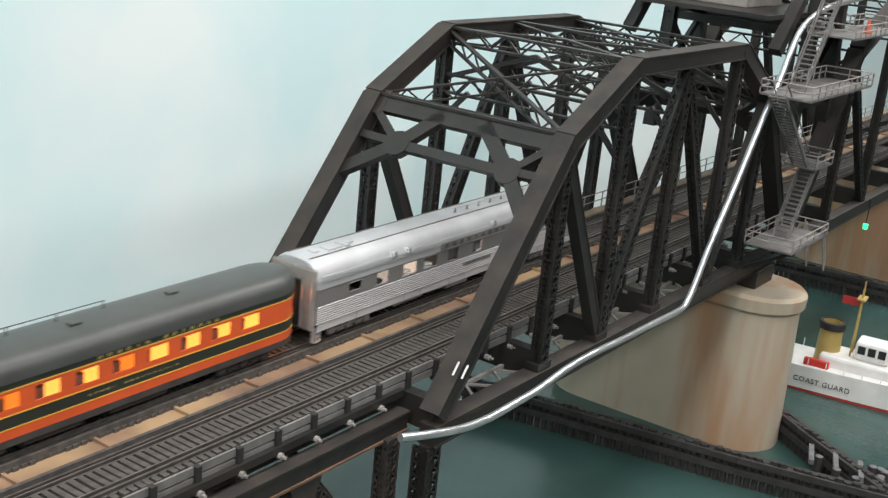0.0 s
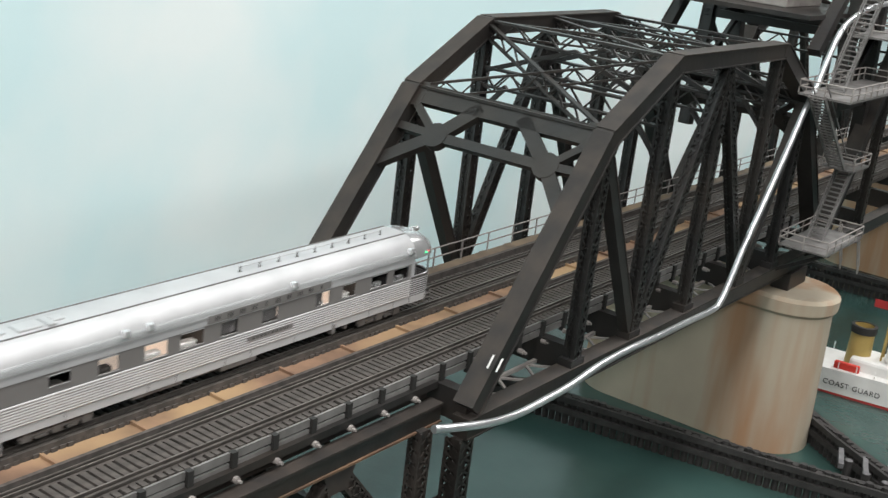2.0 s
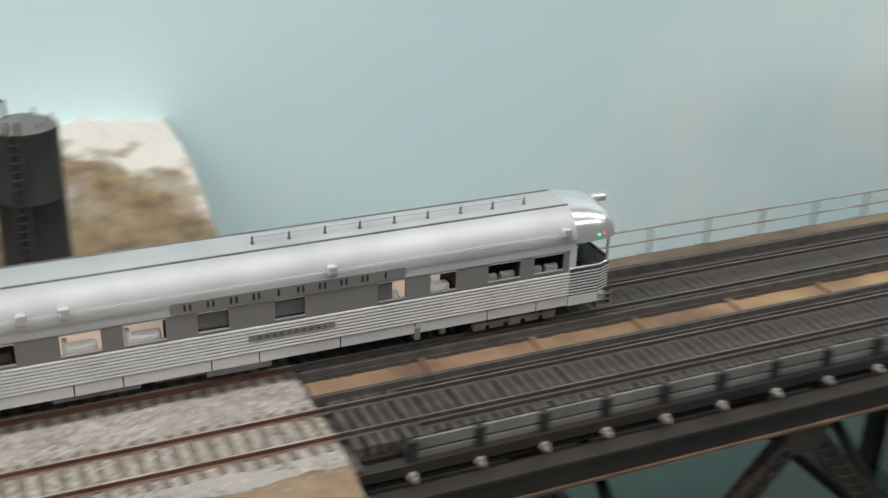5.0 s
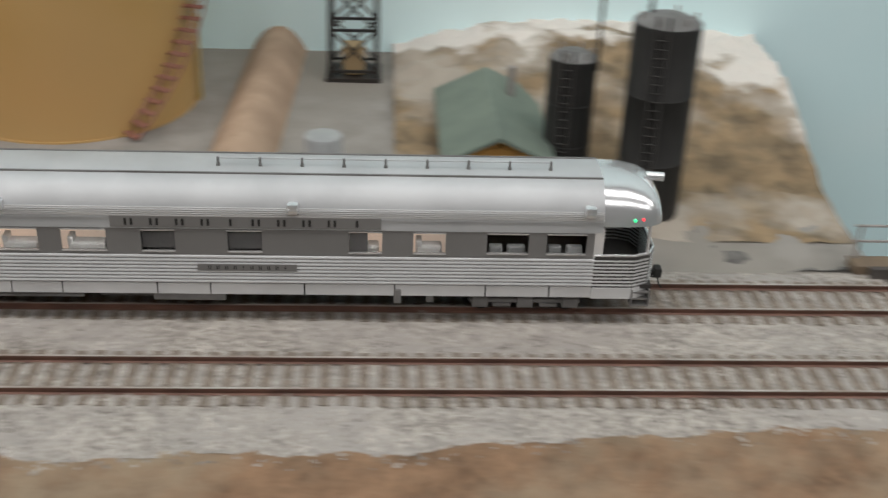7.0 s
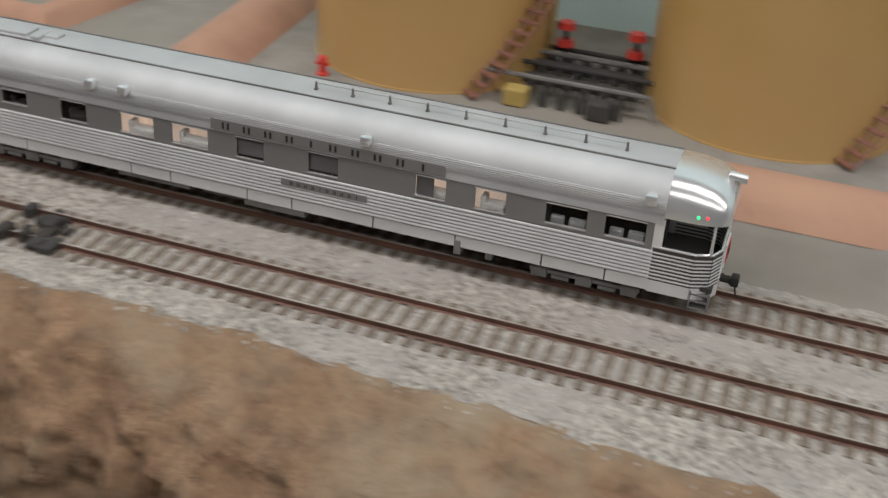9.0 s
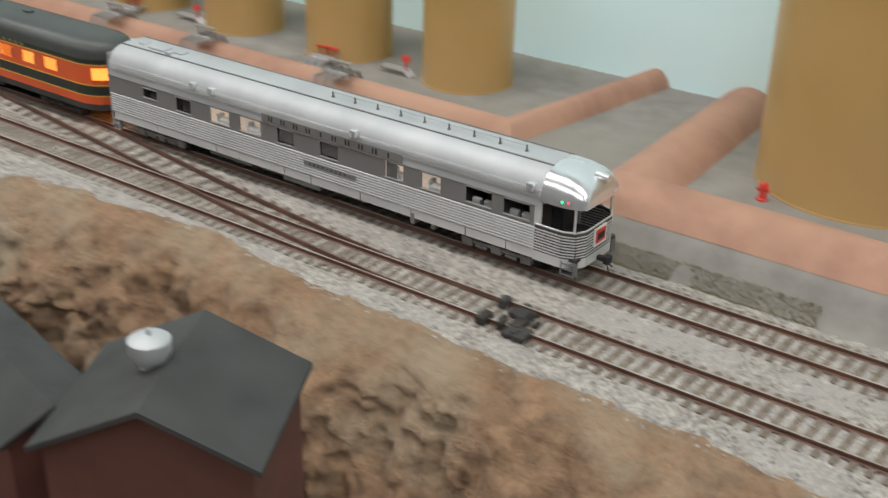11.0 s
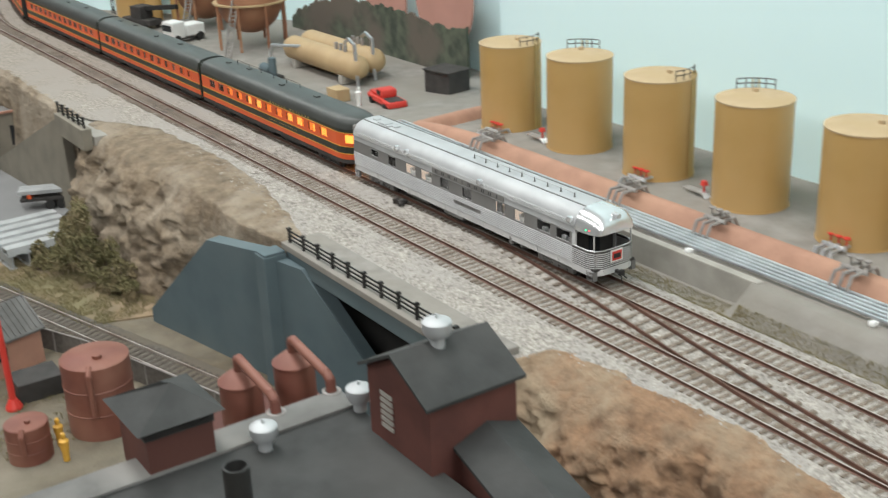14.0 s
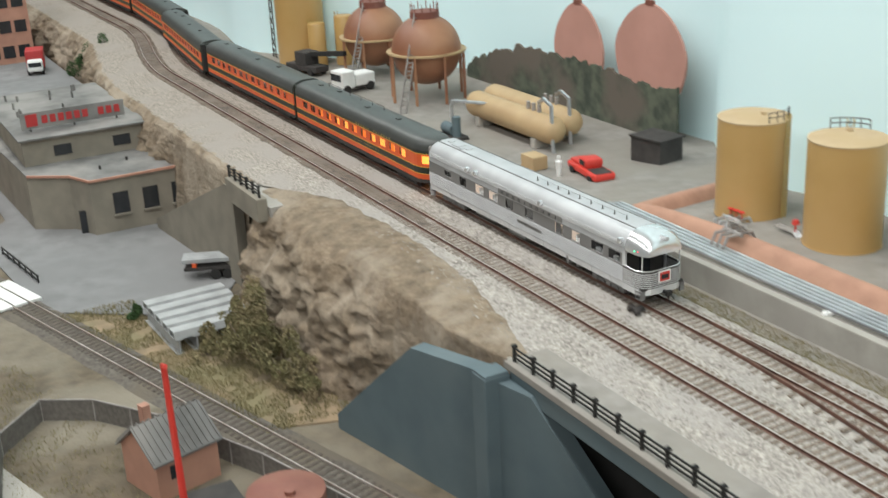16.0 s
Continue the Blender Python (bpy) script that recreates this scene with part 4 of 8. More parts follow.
def laced(name, p, q, w, d, material, parent, plates=0.0016, pitch=0.007):
    """A built-up member: two side plates joined by crossed lacing bars, on both faces."""
    p, q = Vector(p), Vector(q)
    ax = (q - p).normalized()
    yv = Vector((0, 1, 0))
    sx = ax.cross(yv).normalized()
    bm = bmesh.new()
    for s in (-1, 1):
        for f in (-1, 1):
            o = sx * s * (w / 2 - 0.0006) + yv * f * (d / 2 - 0.0006)
            beam(bm, p + o, q + o, plates, plates, up=sx)
    beam(bm, p, q, d * 0.62, w * 0.66, up=sx)
    n = max(2, int((q - p).length / pitch))
    for f in (-1, 1):
        for e, o in ((sx * (w / 2 - 0.0006), yv * f * (d / 2)), (yv * (d / 2 - 0.0006), sx * f * (w / 2))):
            for k in range(n):
                a = p + (q - p) * (k / n) + o
                c = p + (q - p) * ((k + 1) / n) + o
                beam(bm, a - e, c + e, 0.0013, 0.0004, up=o)
                beam(bm, a + e, c - e, 0.0013, 0.0004, up=o)
    return part(name, bm, material, parent)


def solid(name, p, q, w, h, material, parent, up=(0, 0, 1)):
    """A riveted box member with a cover plate."""
    bm = bmesh.new()
    beam(bm, p, q, w, h, up)
    p, q = Vector(p), Vector(q)
    d = (q - p).normalized()
    s = d.cross(Vector(up)).normalized()
    u = s.cross(d)
    ob = part(name, bm, material, parent)
    for sd in (1, -1):
        bm = bmesh.new()
        o = u * sd * (h / 2 + 0.0004)
        beam(bm, p + o, q + o, w * 1.14, 0.0008, up)
        part("cover_plate", bm, M_STEELR if sd > 0 else material, ob)
    return ob


def gusset(parent, x, y, z, r=0.011):
    bm = bmesh.new()
    prism(bm, [(x - r, z - r * 0.6), (x - r * 0.5, z - r), (x + r * 0.5, z - r), (x + r, z - r * 0.6), (x + r, z + r * 0.5), (x - r, z + r * 0.5)], y - 0.0046, y + 0.0046)
    return part("gusset_plate", bm, M_STEEL, parent)


bridge = thing("truss_bridge", "weathered black steel through truss railway bridge over water", "bridge")
knees = [(BX0, LZ + 0.004), (1.015, 0.1195), (1.087, 0.1575), (1.256, 0.1575), (1.325, 0.1195), (BX1, LZ + 0.004)]
for y in (YN, YF):
    for (xa, za), (xb, zb) in zip(knees, knees[1:]):
        solid("top_chord", (xa, y, za), (xb, y, zb), 0.0112, 0.0098, M_STEEL, bridge)
    solid("bottom_chord", (BX0 - 0.004, y, LZ - 0.006), (BX1 + 0.004, y, LZ - 0.006), 0.010, 0.0105, M_STEEL, bridge)
    for x in POSTS:
        laced("post", (x, y, LZ), (x, y, TOPZ[x] - 0.004), 0.0085, 0.0075, M_STEEL, bridge)
        gusset(bridge, x, y, LZ + 0.001, 0.0075)
    for xa, za, xb, zb, lat in ((1.015, 0.112, 1.087, LZ, 0), (1.167, 0.150, 1.087, LZ, 1), (1.167, 0.150, 1.256, LZ, 1), (1.325, 0.112, 1.256, LZ, 0)):
        if lat:
            laced("diagonal", (xa, y, za), (xb, y, zb), 0.0085, 0.0065, M_STEEL, bridge)
        else:
            solid("diagonal", (xa, y, za), (xb, y, zb), 0.0065, 0.0075, M_STEEL, bridge)
    for x, z in knees[1:5]:
        bm = bmesh.new()
        rod(bm, (x, y - 0.0058, z), (x, y + 0.0058, z), 0.0052, 14)
        part("joint_plate", bm, M_STEEL, bridge)
# sway bracing between the trusses
def strut(x, z, h=0.010, lat=True):
    bm = bmesh.new()
    for dz in (-h / 2, h / 2):
        beam(bm, (x, YN, z + dz), (x, YF, z + dz), 0.005, 0.0016)
    n = 12
    for k in range(n):
        a, b = YN + (YF - YN) * k / n, YN + (YF - YN) * (k + 1) / n
        zz = (-h / 2, h / 2) if k % 2 else (h / 2, -h / 2)
        beam(bm, (x, a, z + zz[0]), (x, b, z + zz[1]), 0.0012, 0.0012, up=(1, 0, 0))
    return part("sway_strut", bm, M_STEEL, bridge)


for x in POSTS:
    strut(x, TOPZ[x] - 0.002)
    if x not in (1.015, 1.325):
        strut(x, TOPZ[x] - 0.034, 0.012)
        bm = bmesh.new()
        ym = (YN + YF) / 2
        for s in (-1, 1):
            beam(bm, (x, ym, TOPZ[x] - 0.006), (x, ym + s * 0.066, TOPZ[x] - 0.030), 0.003, 0.003)
            beam(bm, (x, ym + s * 0.066, TOPZ[x] - 0.058), (x, ym + s * 0.048, TOPZ[x] - 0.038), 0.003, 0.003)
        part("sway_brace", bm, M_STEEL, bridge)
for a, b in zip(POSTS, POSTS[1:]):
    for ya, yb in ((YN, YF), (YF, YN)):
        bm = bmesh.new()
        beam(bm, (a, ya, TOPZ[a] + 0.002), (b, yb, TOPZ[b] + 0.002), 0.0034, 0.0014)
        beam(bm, (a, ya, TOPZ[a] - 0.007), (b, yb, TOPZ[b] - 0.007), 0.0026, 0.0012)
        n = 16
        for k in range(n):
            t0, t1 = k / n, (k + 1) / n
            p0 = Vector((a + (b - a) * t0, ya + (yb - ya) * t0, TOPZ[a] + (TOPZ[b] - TOPZ[a]) * t0 + (-0.007 if k % 2 else 0.002)))
            p1 = Vector((a + (b - a) * t1, ya + (yb - ya) * t1, TOPZ[a] + (TOPZ[b] - TOPZ[a]) * t1 + (0.002 if k % 2 else -0.007)))
            beam(bm, p0, p1, 0.0010, 0.0010)
        part("lateral_brace", bm, M_STEEL, bridge)


# portal frames on the two sloping ends
def portal(x0, z0, x1, z1):
    """x0, z0: foot of the end post; x1, z1: its knee."""
    def at(f, y):
        return Vector((x0 + (x1 - x0) * f, y, z0 + (z1 - z0) * f))
    nrm = Vector((-(z1 - z0), 0, x1 - x0)).normalized()
    fr = bmesh.new()
    hubs = {1: 0.0105, -1: -0.0690}
    bars_ = [(at(0.985, YN), at(0.985, YF), 0.0135), (at(0.835, hubs[1]), at(0.835, hubs[-1]), 0.0062)]
    for s in (1, -1):
        ye, h = (YF - 0.003, hubs[1]) if s > 0 else (YN + 0.003, hubs[-1])
        top = -0.0105 if s > 0 else -0.0400
        bars_ += [(at(0.69, ye), at(0.835, h), 0.0085), (at(0.835, h), at(0.985, top), 0.0090),
                  (at(0.955, ye - s * 0.003), at(0.835, h), 0.0048), (at(0.845, ye), at(0.84, h), 0.0050)]
    for a, b, wd in bars_:
        beam(fr, a, b, wd, 0.0050, up=nrm)
    for y in hubs.values():
        rod(fr, at(0.838, y) - nrm * 0.0028, at(0.838, y) + nrm * 0.0028, 0.0085, 12)
    for y, e in ((YF, -1), (YN, 1)):
        beam(fr, at(0.93, y + e * 0.006), at(1.03, y + e * 0.006), 0.012, 0.0054, up=nrm)
    return part("portal_frame", fr, M_STEEL, bridge)


portal(BX0, LZ + 0.004, 1.015, 0.1195)
portal(BX1, LZ + 0.004, 1.325, 0.1195)
# cross beams and stringers under the deck
for x in [BX0 + 0.004] + POSTS + [BX1 - 0.004]:
    boxpart("floor_beam", (x - 0.004, x + 0.004, YN, YF, -0.026, -0.0085), M_STEEL, bridge)
cells = [BX0 + 0.004] + POSTS + [BX1 - 0.004]
for a, b in zip(cells, cells[1:]):
    bm = bmesh.new()
    ya, yb, n = YN + 0.004, YN + 0.022, max(2, int((b - a) / 0.014))
    if n:
        for k in range(n):
            x0, x1 = a + (b - a) * k / n, a + (b - a) * (k + 1) / n
            beam(bm, (x0, ya if k % 2 else yb, -0.0245), (x1, yb if k % 2 else ya, -0.0245), 0.0016, 0.0012)
    beam(bm, (a, YN + 0.022, -0.0245), (b, YN + 0.022, -0.0245), 0.0022, 0.0022)
    part("lower_lacing", bm, M_GREYRAIL, bridge)
for y in (-0.0085, 0.0085, T2 - 0.0085, T2 + 0.0085):
    boxpart("stringer", (BX0 - 0.01, BX1 + 0.01, y - 0.002, y + 0.002, -0.018, -0.0062), M_STEEL, bridge)
# deck trestle span from the land to the truss
approach = thing("deck_truss_span", "black steel deck truss span carrying two tracks from the land", "bridge")
for y, out in ((-0.078, -1), (0.030, 1)):
    for z, h in ((-0.0218, 0.0092), (-0.1035, 0.0080)):
        bm = bmesh.new()
        beam(bm, (EDGE - 0.01, y, z), (0.903, y, z), 0.0065, h)
        chord = part("chord", bm, M_STEEL, approach)
        for e in (-1, 1):
            bm = bmesh.new()
            beam(bm, (EDGE - 0.01, y, z + e * (h / 2 + 0.0006)), (0.903, y, z + e * (h / 2 + 0.0006)), 0.0088, 0.0012)
            part("flange", bm, M_RUSTFL if e < 0 else M_STEELR, chord, "rusty flange of the chord with a painted tan highlight" if e < 0 else "")
    boxpart("web_plate", (EDGE - 0.01, 0.903, min(y - out * 0.010, y - out * 0.007), max(y - out * 0.010, y - out * 0.007), -0.0168, -0.0064), M_STEEL, approach)
    x = 0.571
    while x < 0.90:
        for dx in (-0.063, 0.063):
            if EDGE - 0.01 < x + dx < 0.90:
                laced("diagonal", (x, y, -0.028), (x + dx, y, -0.100), 0.0085, 0.0065, M_STEELR, approach)
        x += 0.126
    for x in (0.571, 0.697, 0.823):
        bm = bmesh.new()
        prism(bm, [(x - 0.012, -0.0275), (x + 0.012, -0.0275), (x + 0.006, -0.040), (x - 0.006, -0.040)], y - 0.0035, y + 0.0035)
        part("gusset_plate", bm, M_STEELR, approach)
for x in (0.634, 0.760, 0.886):
    bm = bmesh.new()
    beam(bm, (x, -0.078, -0.100), (x, 0.030, -0.100), 0.005, 0.006)
    part("cross_beam", bm, M_STEEL, approach)
    bm = bmesh.new()
    beam(bm, (x, -0.078, -0.098), (x, 0.030, -0.030), 0.004, 0.004)
    part("cross_brace", bm, M_STEEL, approach)
boxpart("stringer", (EDGE, 0.905, -0.076, 0.029, -0.0105, -0.0064), M_STEEL, approach)
# bearing shoe and tower leg at the truss foot
for y in (YN, YF):
    leg = thing("bridge_bent", "black steel bent standing in the water under the truss end", "bridge support")
    laced("leg", (0.904, y, -0.185), (0.904, y, -0.032), 0.012, 0.010, M_STEEL, leg)
    laced("leg", (0.885, y + 0.012, -0.185), (0.885, y + 0.012, -0.026), 0.010, 0.008, M_STEELR, leg)
    for z in (-0.075, -0.125):
        boxpart("tie_bar", (0.883, 0.907, y, y + 0.012, z - 0.002, z + 0.002), M_STEELR, leg)

# deck tracks
deck_far = thing("bridge_track_far", "dark bridge ties with worn steel rails and guard rails", "railway track", kind="structure")
deck_near = thing("bridge_track_near", "dark bridge ties with worn steel rails and guard rails", "railway track", kind="structure")
for tr, yc in ((deck_far, 0.0), (deck_near, T2)):
    rails(tr, EDGE, DECK1, yc, M_DTIE)
    for s in (-1, 1):
        part("guard_rail", rail_bm(EDGE + 0.03, DECK1, yc + s * 0.0118, -0.0003, False), M_DTIE, tr)
# walkway of bare boards between the tracks, in frames
walkway = thing("centre_walkway", "bare wood trough boards between the bridge tracks", "walkway", kind="structure")
x, k = EDGE + 0.002, 0
while x < DECK1 - 0.1:
    boxpart("board", (x, x + 0.0462, -0.0325, -0.0165, -0.0062, -0.0040), M_PLANK, walkway)
    boxpart("cross_board", (x + 0.0462, x + 0.0480, -0.0325, -0.0165, -0.0062, -0.0024), M_PLANK, walkway)
    x += 0.048
    k += 1
for y in (-0.0335, -0.0155):
    boxpart("curb", (EDGE, DECK1, y - 0.0010, y + 0.0010, -0.006, 0.0004), M_DTIE, walkway)
# far walkway with pipe railing
far_walk = thing("side_walkway", "narrow wood walkway with a thin grey pipe railing", "walkway", kind="structure")
boxpart("plank", (EDGE - 0.01, DECK1, 0.0215, 0.0300, -0.0030, 0.0006), M_OLDPLANK, far_walk)
boxpart("curb", (EDGE - 0.005, DECK1, 0.0185, 0.0212, -0.006, 0.0010), M_DTIE, far_walk)
x = EDGE - 0.008
while x < DECK1:
    bm = bmesh.new()
    rod(bm, (x, 0.0285, 0.0), (x, 0.0285, 0.0145), 0.0006, 6)
    beam(bm, (x, 0.0285, 0.0006), (x, 0.034, -0.002), 0.0015, 0.0015)
    part("rail_post", bm, M_GREYRAIL, far_walk)
    x += 0.0315
for z in (0.0078, 0.0143):
    bm = bmesh.new()
    rod(bm, (EDGE - 0.010, 0.0285, z), (DECK1, 0.0285, z), 0.00055, 6)
    part("hand_rail", bm, M_GREYRAIL, far_walk)
# near edge: low fence of plates on dark brackets
near_walk = thing("edge_fence", "grey plates on black brackets along the bridge edge", "walkway", kind="structure")
x = EDGE + 0.022
while x < 1.46:
    bm = bmesh.new()
    box(bm, x - 0.0016, x + 0.0016, -0.0745, -0.0715, -0.0110, 0.0012)
    box(bm, x - 0.0016, x + 0.0016, -0.0715, -0.0650, -0.0062, -0.0040)
    part("bracket", bm, M_BLACK, near_walk)
    bm = bmesh.new()
    rod(bm, (x - 0.001, -0.0780, -0.0108), (x - 0.001, -0.0745, -0.0108), 0.0017, 8)
    rod(bm, (x - 0.001, -0.0800, -0.0108), (x - 0.001, -0.0780, -0.0108), 0.0009, 6)
    part("insulator", bm, M_GREYRAIL, near_walk)
    for z in (-0.0062, -0.0008):
        boxpart("plate", (x + 0.0017, x + 0.0237, -0.0728, -0.0716, z - 0.0022, z + 0.0018), M_PLATE, near_walk)
    x += 0.0254

# ---- second span, tower and stairs beyond the first truss ----
span2 = thing("far_truss_span", "black steel truss span beyond the pier", "bridge")
S2 = [(1.432, LZ + 0.004), (1.545, 0.140), (1.66, 0.185), (2.30, 0.185)]
S2P = [1.545, 1.66, 1.78, 1.90, 2.02]
for y in (YN, YF):
    for (xa, za), (xb, zb) in zip(S2, S2[1:]):
        solid("top_chord", (xa, y, za), (xb, y, zb), 0.0125, 0.0105, M_STEEL, span2)
    solid("bottom_chord", (1.428, y, LZ - 0.006), (2.30, y, LZ - 0.006), 0.010, 0.0105, M_STEEL, span2)
    for k, x in enumerate(S2P):
        zt = 0.140 if k == 0 else 0.185
        laced("post", (x, y, LZ), (x, y, zt - 0.004), 0.0085, 0.0075, M_STEEL, span2)
        if k + 1 < len(S2P):
            laced("diagonal", (x, y, zt - 0.005), (S2P[k + 1], y, LZ), 0.008, 0.006, M_STEEL, span2)
for k, x in enumerate(S2P):
    bm = bmesh.new()
    zt = 0.140 if k == 0 else 0.185
    for z in (zt, zt - 0.012, zt - 0.04):
        beam(bm, (x, YN, z), (x, YF, z), 0.005, 0.0018)
    for s in range(10):
        ya, yb = YN + (YF - YN) * s / 10, YN + (YF - YN) * (s + 1) / 10
        beam(bm, (x, ya, zt - (0.012 if s % 2 else 0)), (x, yb, zt - (0 if s % 2 else 0.012)), 0.0012, 0.0012, up=(1, 0, 0))
    part("sway_strut", bm, M_STEEL, span2)
    boxpart("floor_beam", (x - 0.004, x + 0.004, YN, YF, -0.026, -0.0085), M_STEEL, span2)

tower = thing("lift_tower", "black steel tower with stairs and platforms above the pier", "bridge tower")
for y in (YN + 0.006, YF - 0.006):
    for xa, xb in ((1.415, 1.440), (1.50, 1.475)):
        solid("tower_leg", (xa, y, 0.06), (xb, y, 0.34), 0.009, 0.009, M_STEEL, tower, up=(0, 1, 0))
    solid("tower_leg", (1.345, y, 0.150), (1.425, y, 0.235), 0.008, 0.008, M_STEEL, tower, up=(0, 1, 0))
    for z in (0.10, 0.16, 0.22):
        bm = bmesh.new()
        beam(bm, (1.42, y, z), (1.495, y, z), 0.005, 0.006)
        beam(bm, (1.42, y, z), (1.495, y, z + 0.06), 0.004, 0.005)
        beam(bm, (1.495, y, z), (1.42, y, z + 0.06), 0.004, 0.005)
        part("tower_brace", bm, M_STEEL, tower)
for x in (1.425, 1.49):
    for z in (0.16, 0.215, 0.27):
        bm = bmesh.new()
        beam(bm, (x, YN, z), (x, YF, z), 0.005, 0.007)
        beam(bm, (x, YN, z), (x, YF, z + 0.05), 0.004, 0.004)
        beam(bm, (x, YF, z), (x, YN, z + 0.05), 0.004, 0.004)
        part("tower_brace", bm, M_STEEL, tower)


def platform(x0, x1, y0, y1, z):
    """A grey walkway with a pipe railing round it."""
    boxpart("platform_deck", (x0, x1, y0, y1, z - 0.0015, z), M_PLATE, tower)
    bm = bmesh.new()
    ring = [(x0, y0), (x1, y0), (x1, y1), (x0, y1), (x0, y0)]
    for (a, b), (c, d) in zip(ring, ring[1:]):
        for h in (0.005, 0.010):
            rod(bm, (a, b, z + h), (c, d, z + h), 0.0006, 5)
        n = max(1, int(math.hypot(c - a, d - b) / 0.014))
        for k in range(n):
            px, py = a + (c - a) * k / n, b + (d - b) * k / n
            rod(bm, (px, py, z), (px, py, z + 0.010), 0.0006, 5)
    part("railing", bm, M_GREYRAIL, tower)


def stairs(p, q, w=0.012):
    p, q = Vector(p), Vector(q)
    bm = bmesh.new()
    for s in (-1, 1):
        o = Vector((0, s * w / 2, 0))
        beam(bm, p + o, q + o, 0.0012, 0.003)
        beam(bm, p + o + Vector((0, 0, 0.010)), q + o + Vector((0, 0, 0.010)), 0.0008, 0.0008)
    part("stair_stringer", bm, M_PLATE, tower)
    n = int((q - p).length / 0.0042)
    for k in range(n):
        c = p + (q - p) * ((k + 0.5) / n)
        boxpart("tread", (c.x - 0.0016, c.x + 0.0016, c.y - w / 2, c.y + w / 2, c.z - 0.0004, c.z + 0.0004), M_PLATE, tower)


platform(1.318, 1.402, -0.140, -0.101, 0.003)
platform(1.372, 1.412, -0.130, -0.104, 0.061)
platform(1.295, 1.446, -0.140, -0.100, 0.125)
platform(1.415, 1.57, -0.128, -0.088, 0.163)
boxpart("tower_floor", (1.33, 1.50, -0.085, 0.04, 0.1745, 0.178), M_STEEL, tower)
stairs((1.352, -0.118, 0.004), (1.394, -0.118, 0.062))
stairs((1.367, -0.118, 0.063), (1.284, -0.118, 0.126))
stairs((1.324, -0.118, 0.127), (1.372, -0.118, 0.196))
# steps from the lower platform down to the pier's top
bm = bmesh.new()
for y in (-0.137, -0.122):
    for z in (0.0, 0.008):
        rod(bm, (1.402, y, 0.002 + z), (1.424, y, -0.034 + z), 0.0007, 5)
    for k in range(4):
        c = Vector((1.402, y, 0.002)).lerp(Vector((1.424, y, -0.034)), k / 3)
        rod(bm, c, c + Vector((0, 0, 0.008)), 0.0006, 5)
part("pier_steps", bm, M_GREYRAIL, tower)
for x in (1.33, 1.395):
    bm = bmesh.new()
    beam(bm, (x, -0.138, 0.001), (x, -0.0985, -0.022), 0.003, 0.003)
    beam(bm, (x, -0.138, 0.000), (x, -0.0985, 0.000), 0.003, 0.002)
    part("platform_bracket", bm, M_STEEL, tower)
cabin = thing("bridge_cabin", "small white and grey machinery cabin on the bridge tower", "cabin", (1.41, -0.02, 0.178))
boxpart("wall", (-0.04, 0.04, -0.03, 0.03, 0, 0.032), M_GREYRAIL, cabin, bev=0.001)
boxpart("roof", (-0.044, 0.044, -0.034, 0.034, 0.032, 0.035), M_WHITE, cabin, bev=0.001)
for k in range(3):
    boxpart("window", (-0.03 + 0.022 * k, -0.015 + 0.022 * k, -0.0306, -0.0301, 0.014, 0.026), M_DARKWIN, cabin)
cone = thing("orange_beacon", "small orange marker on the upper platform", "beacon", (1.481, -0.118, 0.163))
bm = bmesh.new()
lathe(bm, [(0.004, 0), (0.004, 0.0015), (0.0028, 0.0018), (0.0008, 0.012), (0, 0.0125)], 12)
part("cone_body", bm, M_ORANGE, cone)
lampg = thing("signal_lamp", "small glowing green navigation lamp under the span", "signal lamp", (1.683, -0.100, -0.050))
bm = bmesh.new()
rod(bm, (0, 0, 0.002), (0, 0, 0.028), 0.0006, 6)
part("hanger", bm, M_BLACK, lampg)
bm = bmesh.new()
lathe(bm, [(0, -0.004), (0.0026, -0.003), (0.0028, 0.002), (0, 0.003)], 12)
part("lens", bm, M_GREENL, lampg)

# grey cable pipe clipped to the truss
pipe = bmesh.new()
PP = [Vector(p) for p in ((0.871, -0.100, -0.0145), (0.894, -0.1045, -0.0185), (0.918, -0.106, -0.0231), (0.9434, -0.106, -0.0259), (0.970, -0.106, -0.0258), (0.9976, -0.106, -0.0249), (1.03, -0.106, -0.0214), (1.066, -0.106, -0.0206), (1.1055, -0.106, -0.0220), (1.148, -0.106, -0.0226), (1.194, -0.106, -0.0234), (1.207, -0.106, -0.0187), (1.2173, -0.106, -0.0057), (1.2328, -0.106, 0.0195), (1.2635, -0.106, 0.0605), (1.294, -0.106, 0.1037), (1.3168, -0.106, 0.1320), (1.3295, -0.106, 0.1527), (1.350, -0.106, 0.1734), (1.397, -0.106, 0.1851), (1.4535, -0.106, 0.1896), (1.62, -0.106, 0.199))]
SM = []
for k in range(len(PP) - 1):
    a, b, c, d = PP[max(k - 1, 0)], PP[k], PP[k + 1], PP[min(k + 2, len(PP) - 1)]
    for j in range(4):
        t = j / 4
        SM.append(0.5 * (2 * b + (c - a) * t + (2 * a - 5 * b + 4 * c - d) * t * t + (3 * b - a - 3 * c + d) * t ** 3))
SM.append(PP[-1])
tubeline(pipe, SM, 0.0023, 10)
tagged(part("cable_pipe", pipe, M_PIPE, smooth=True), "bent light grey metal tube fixed along the bridge", "pipe")

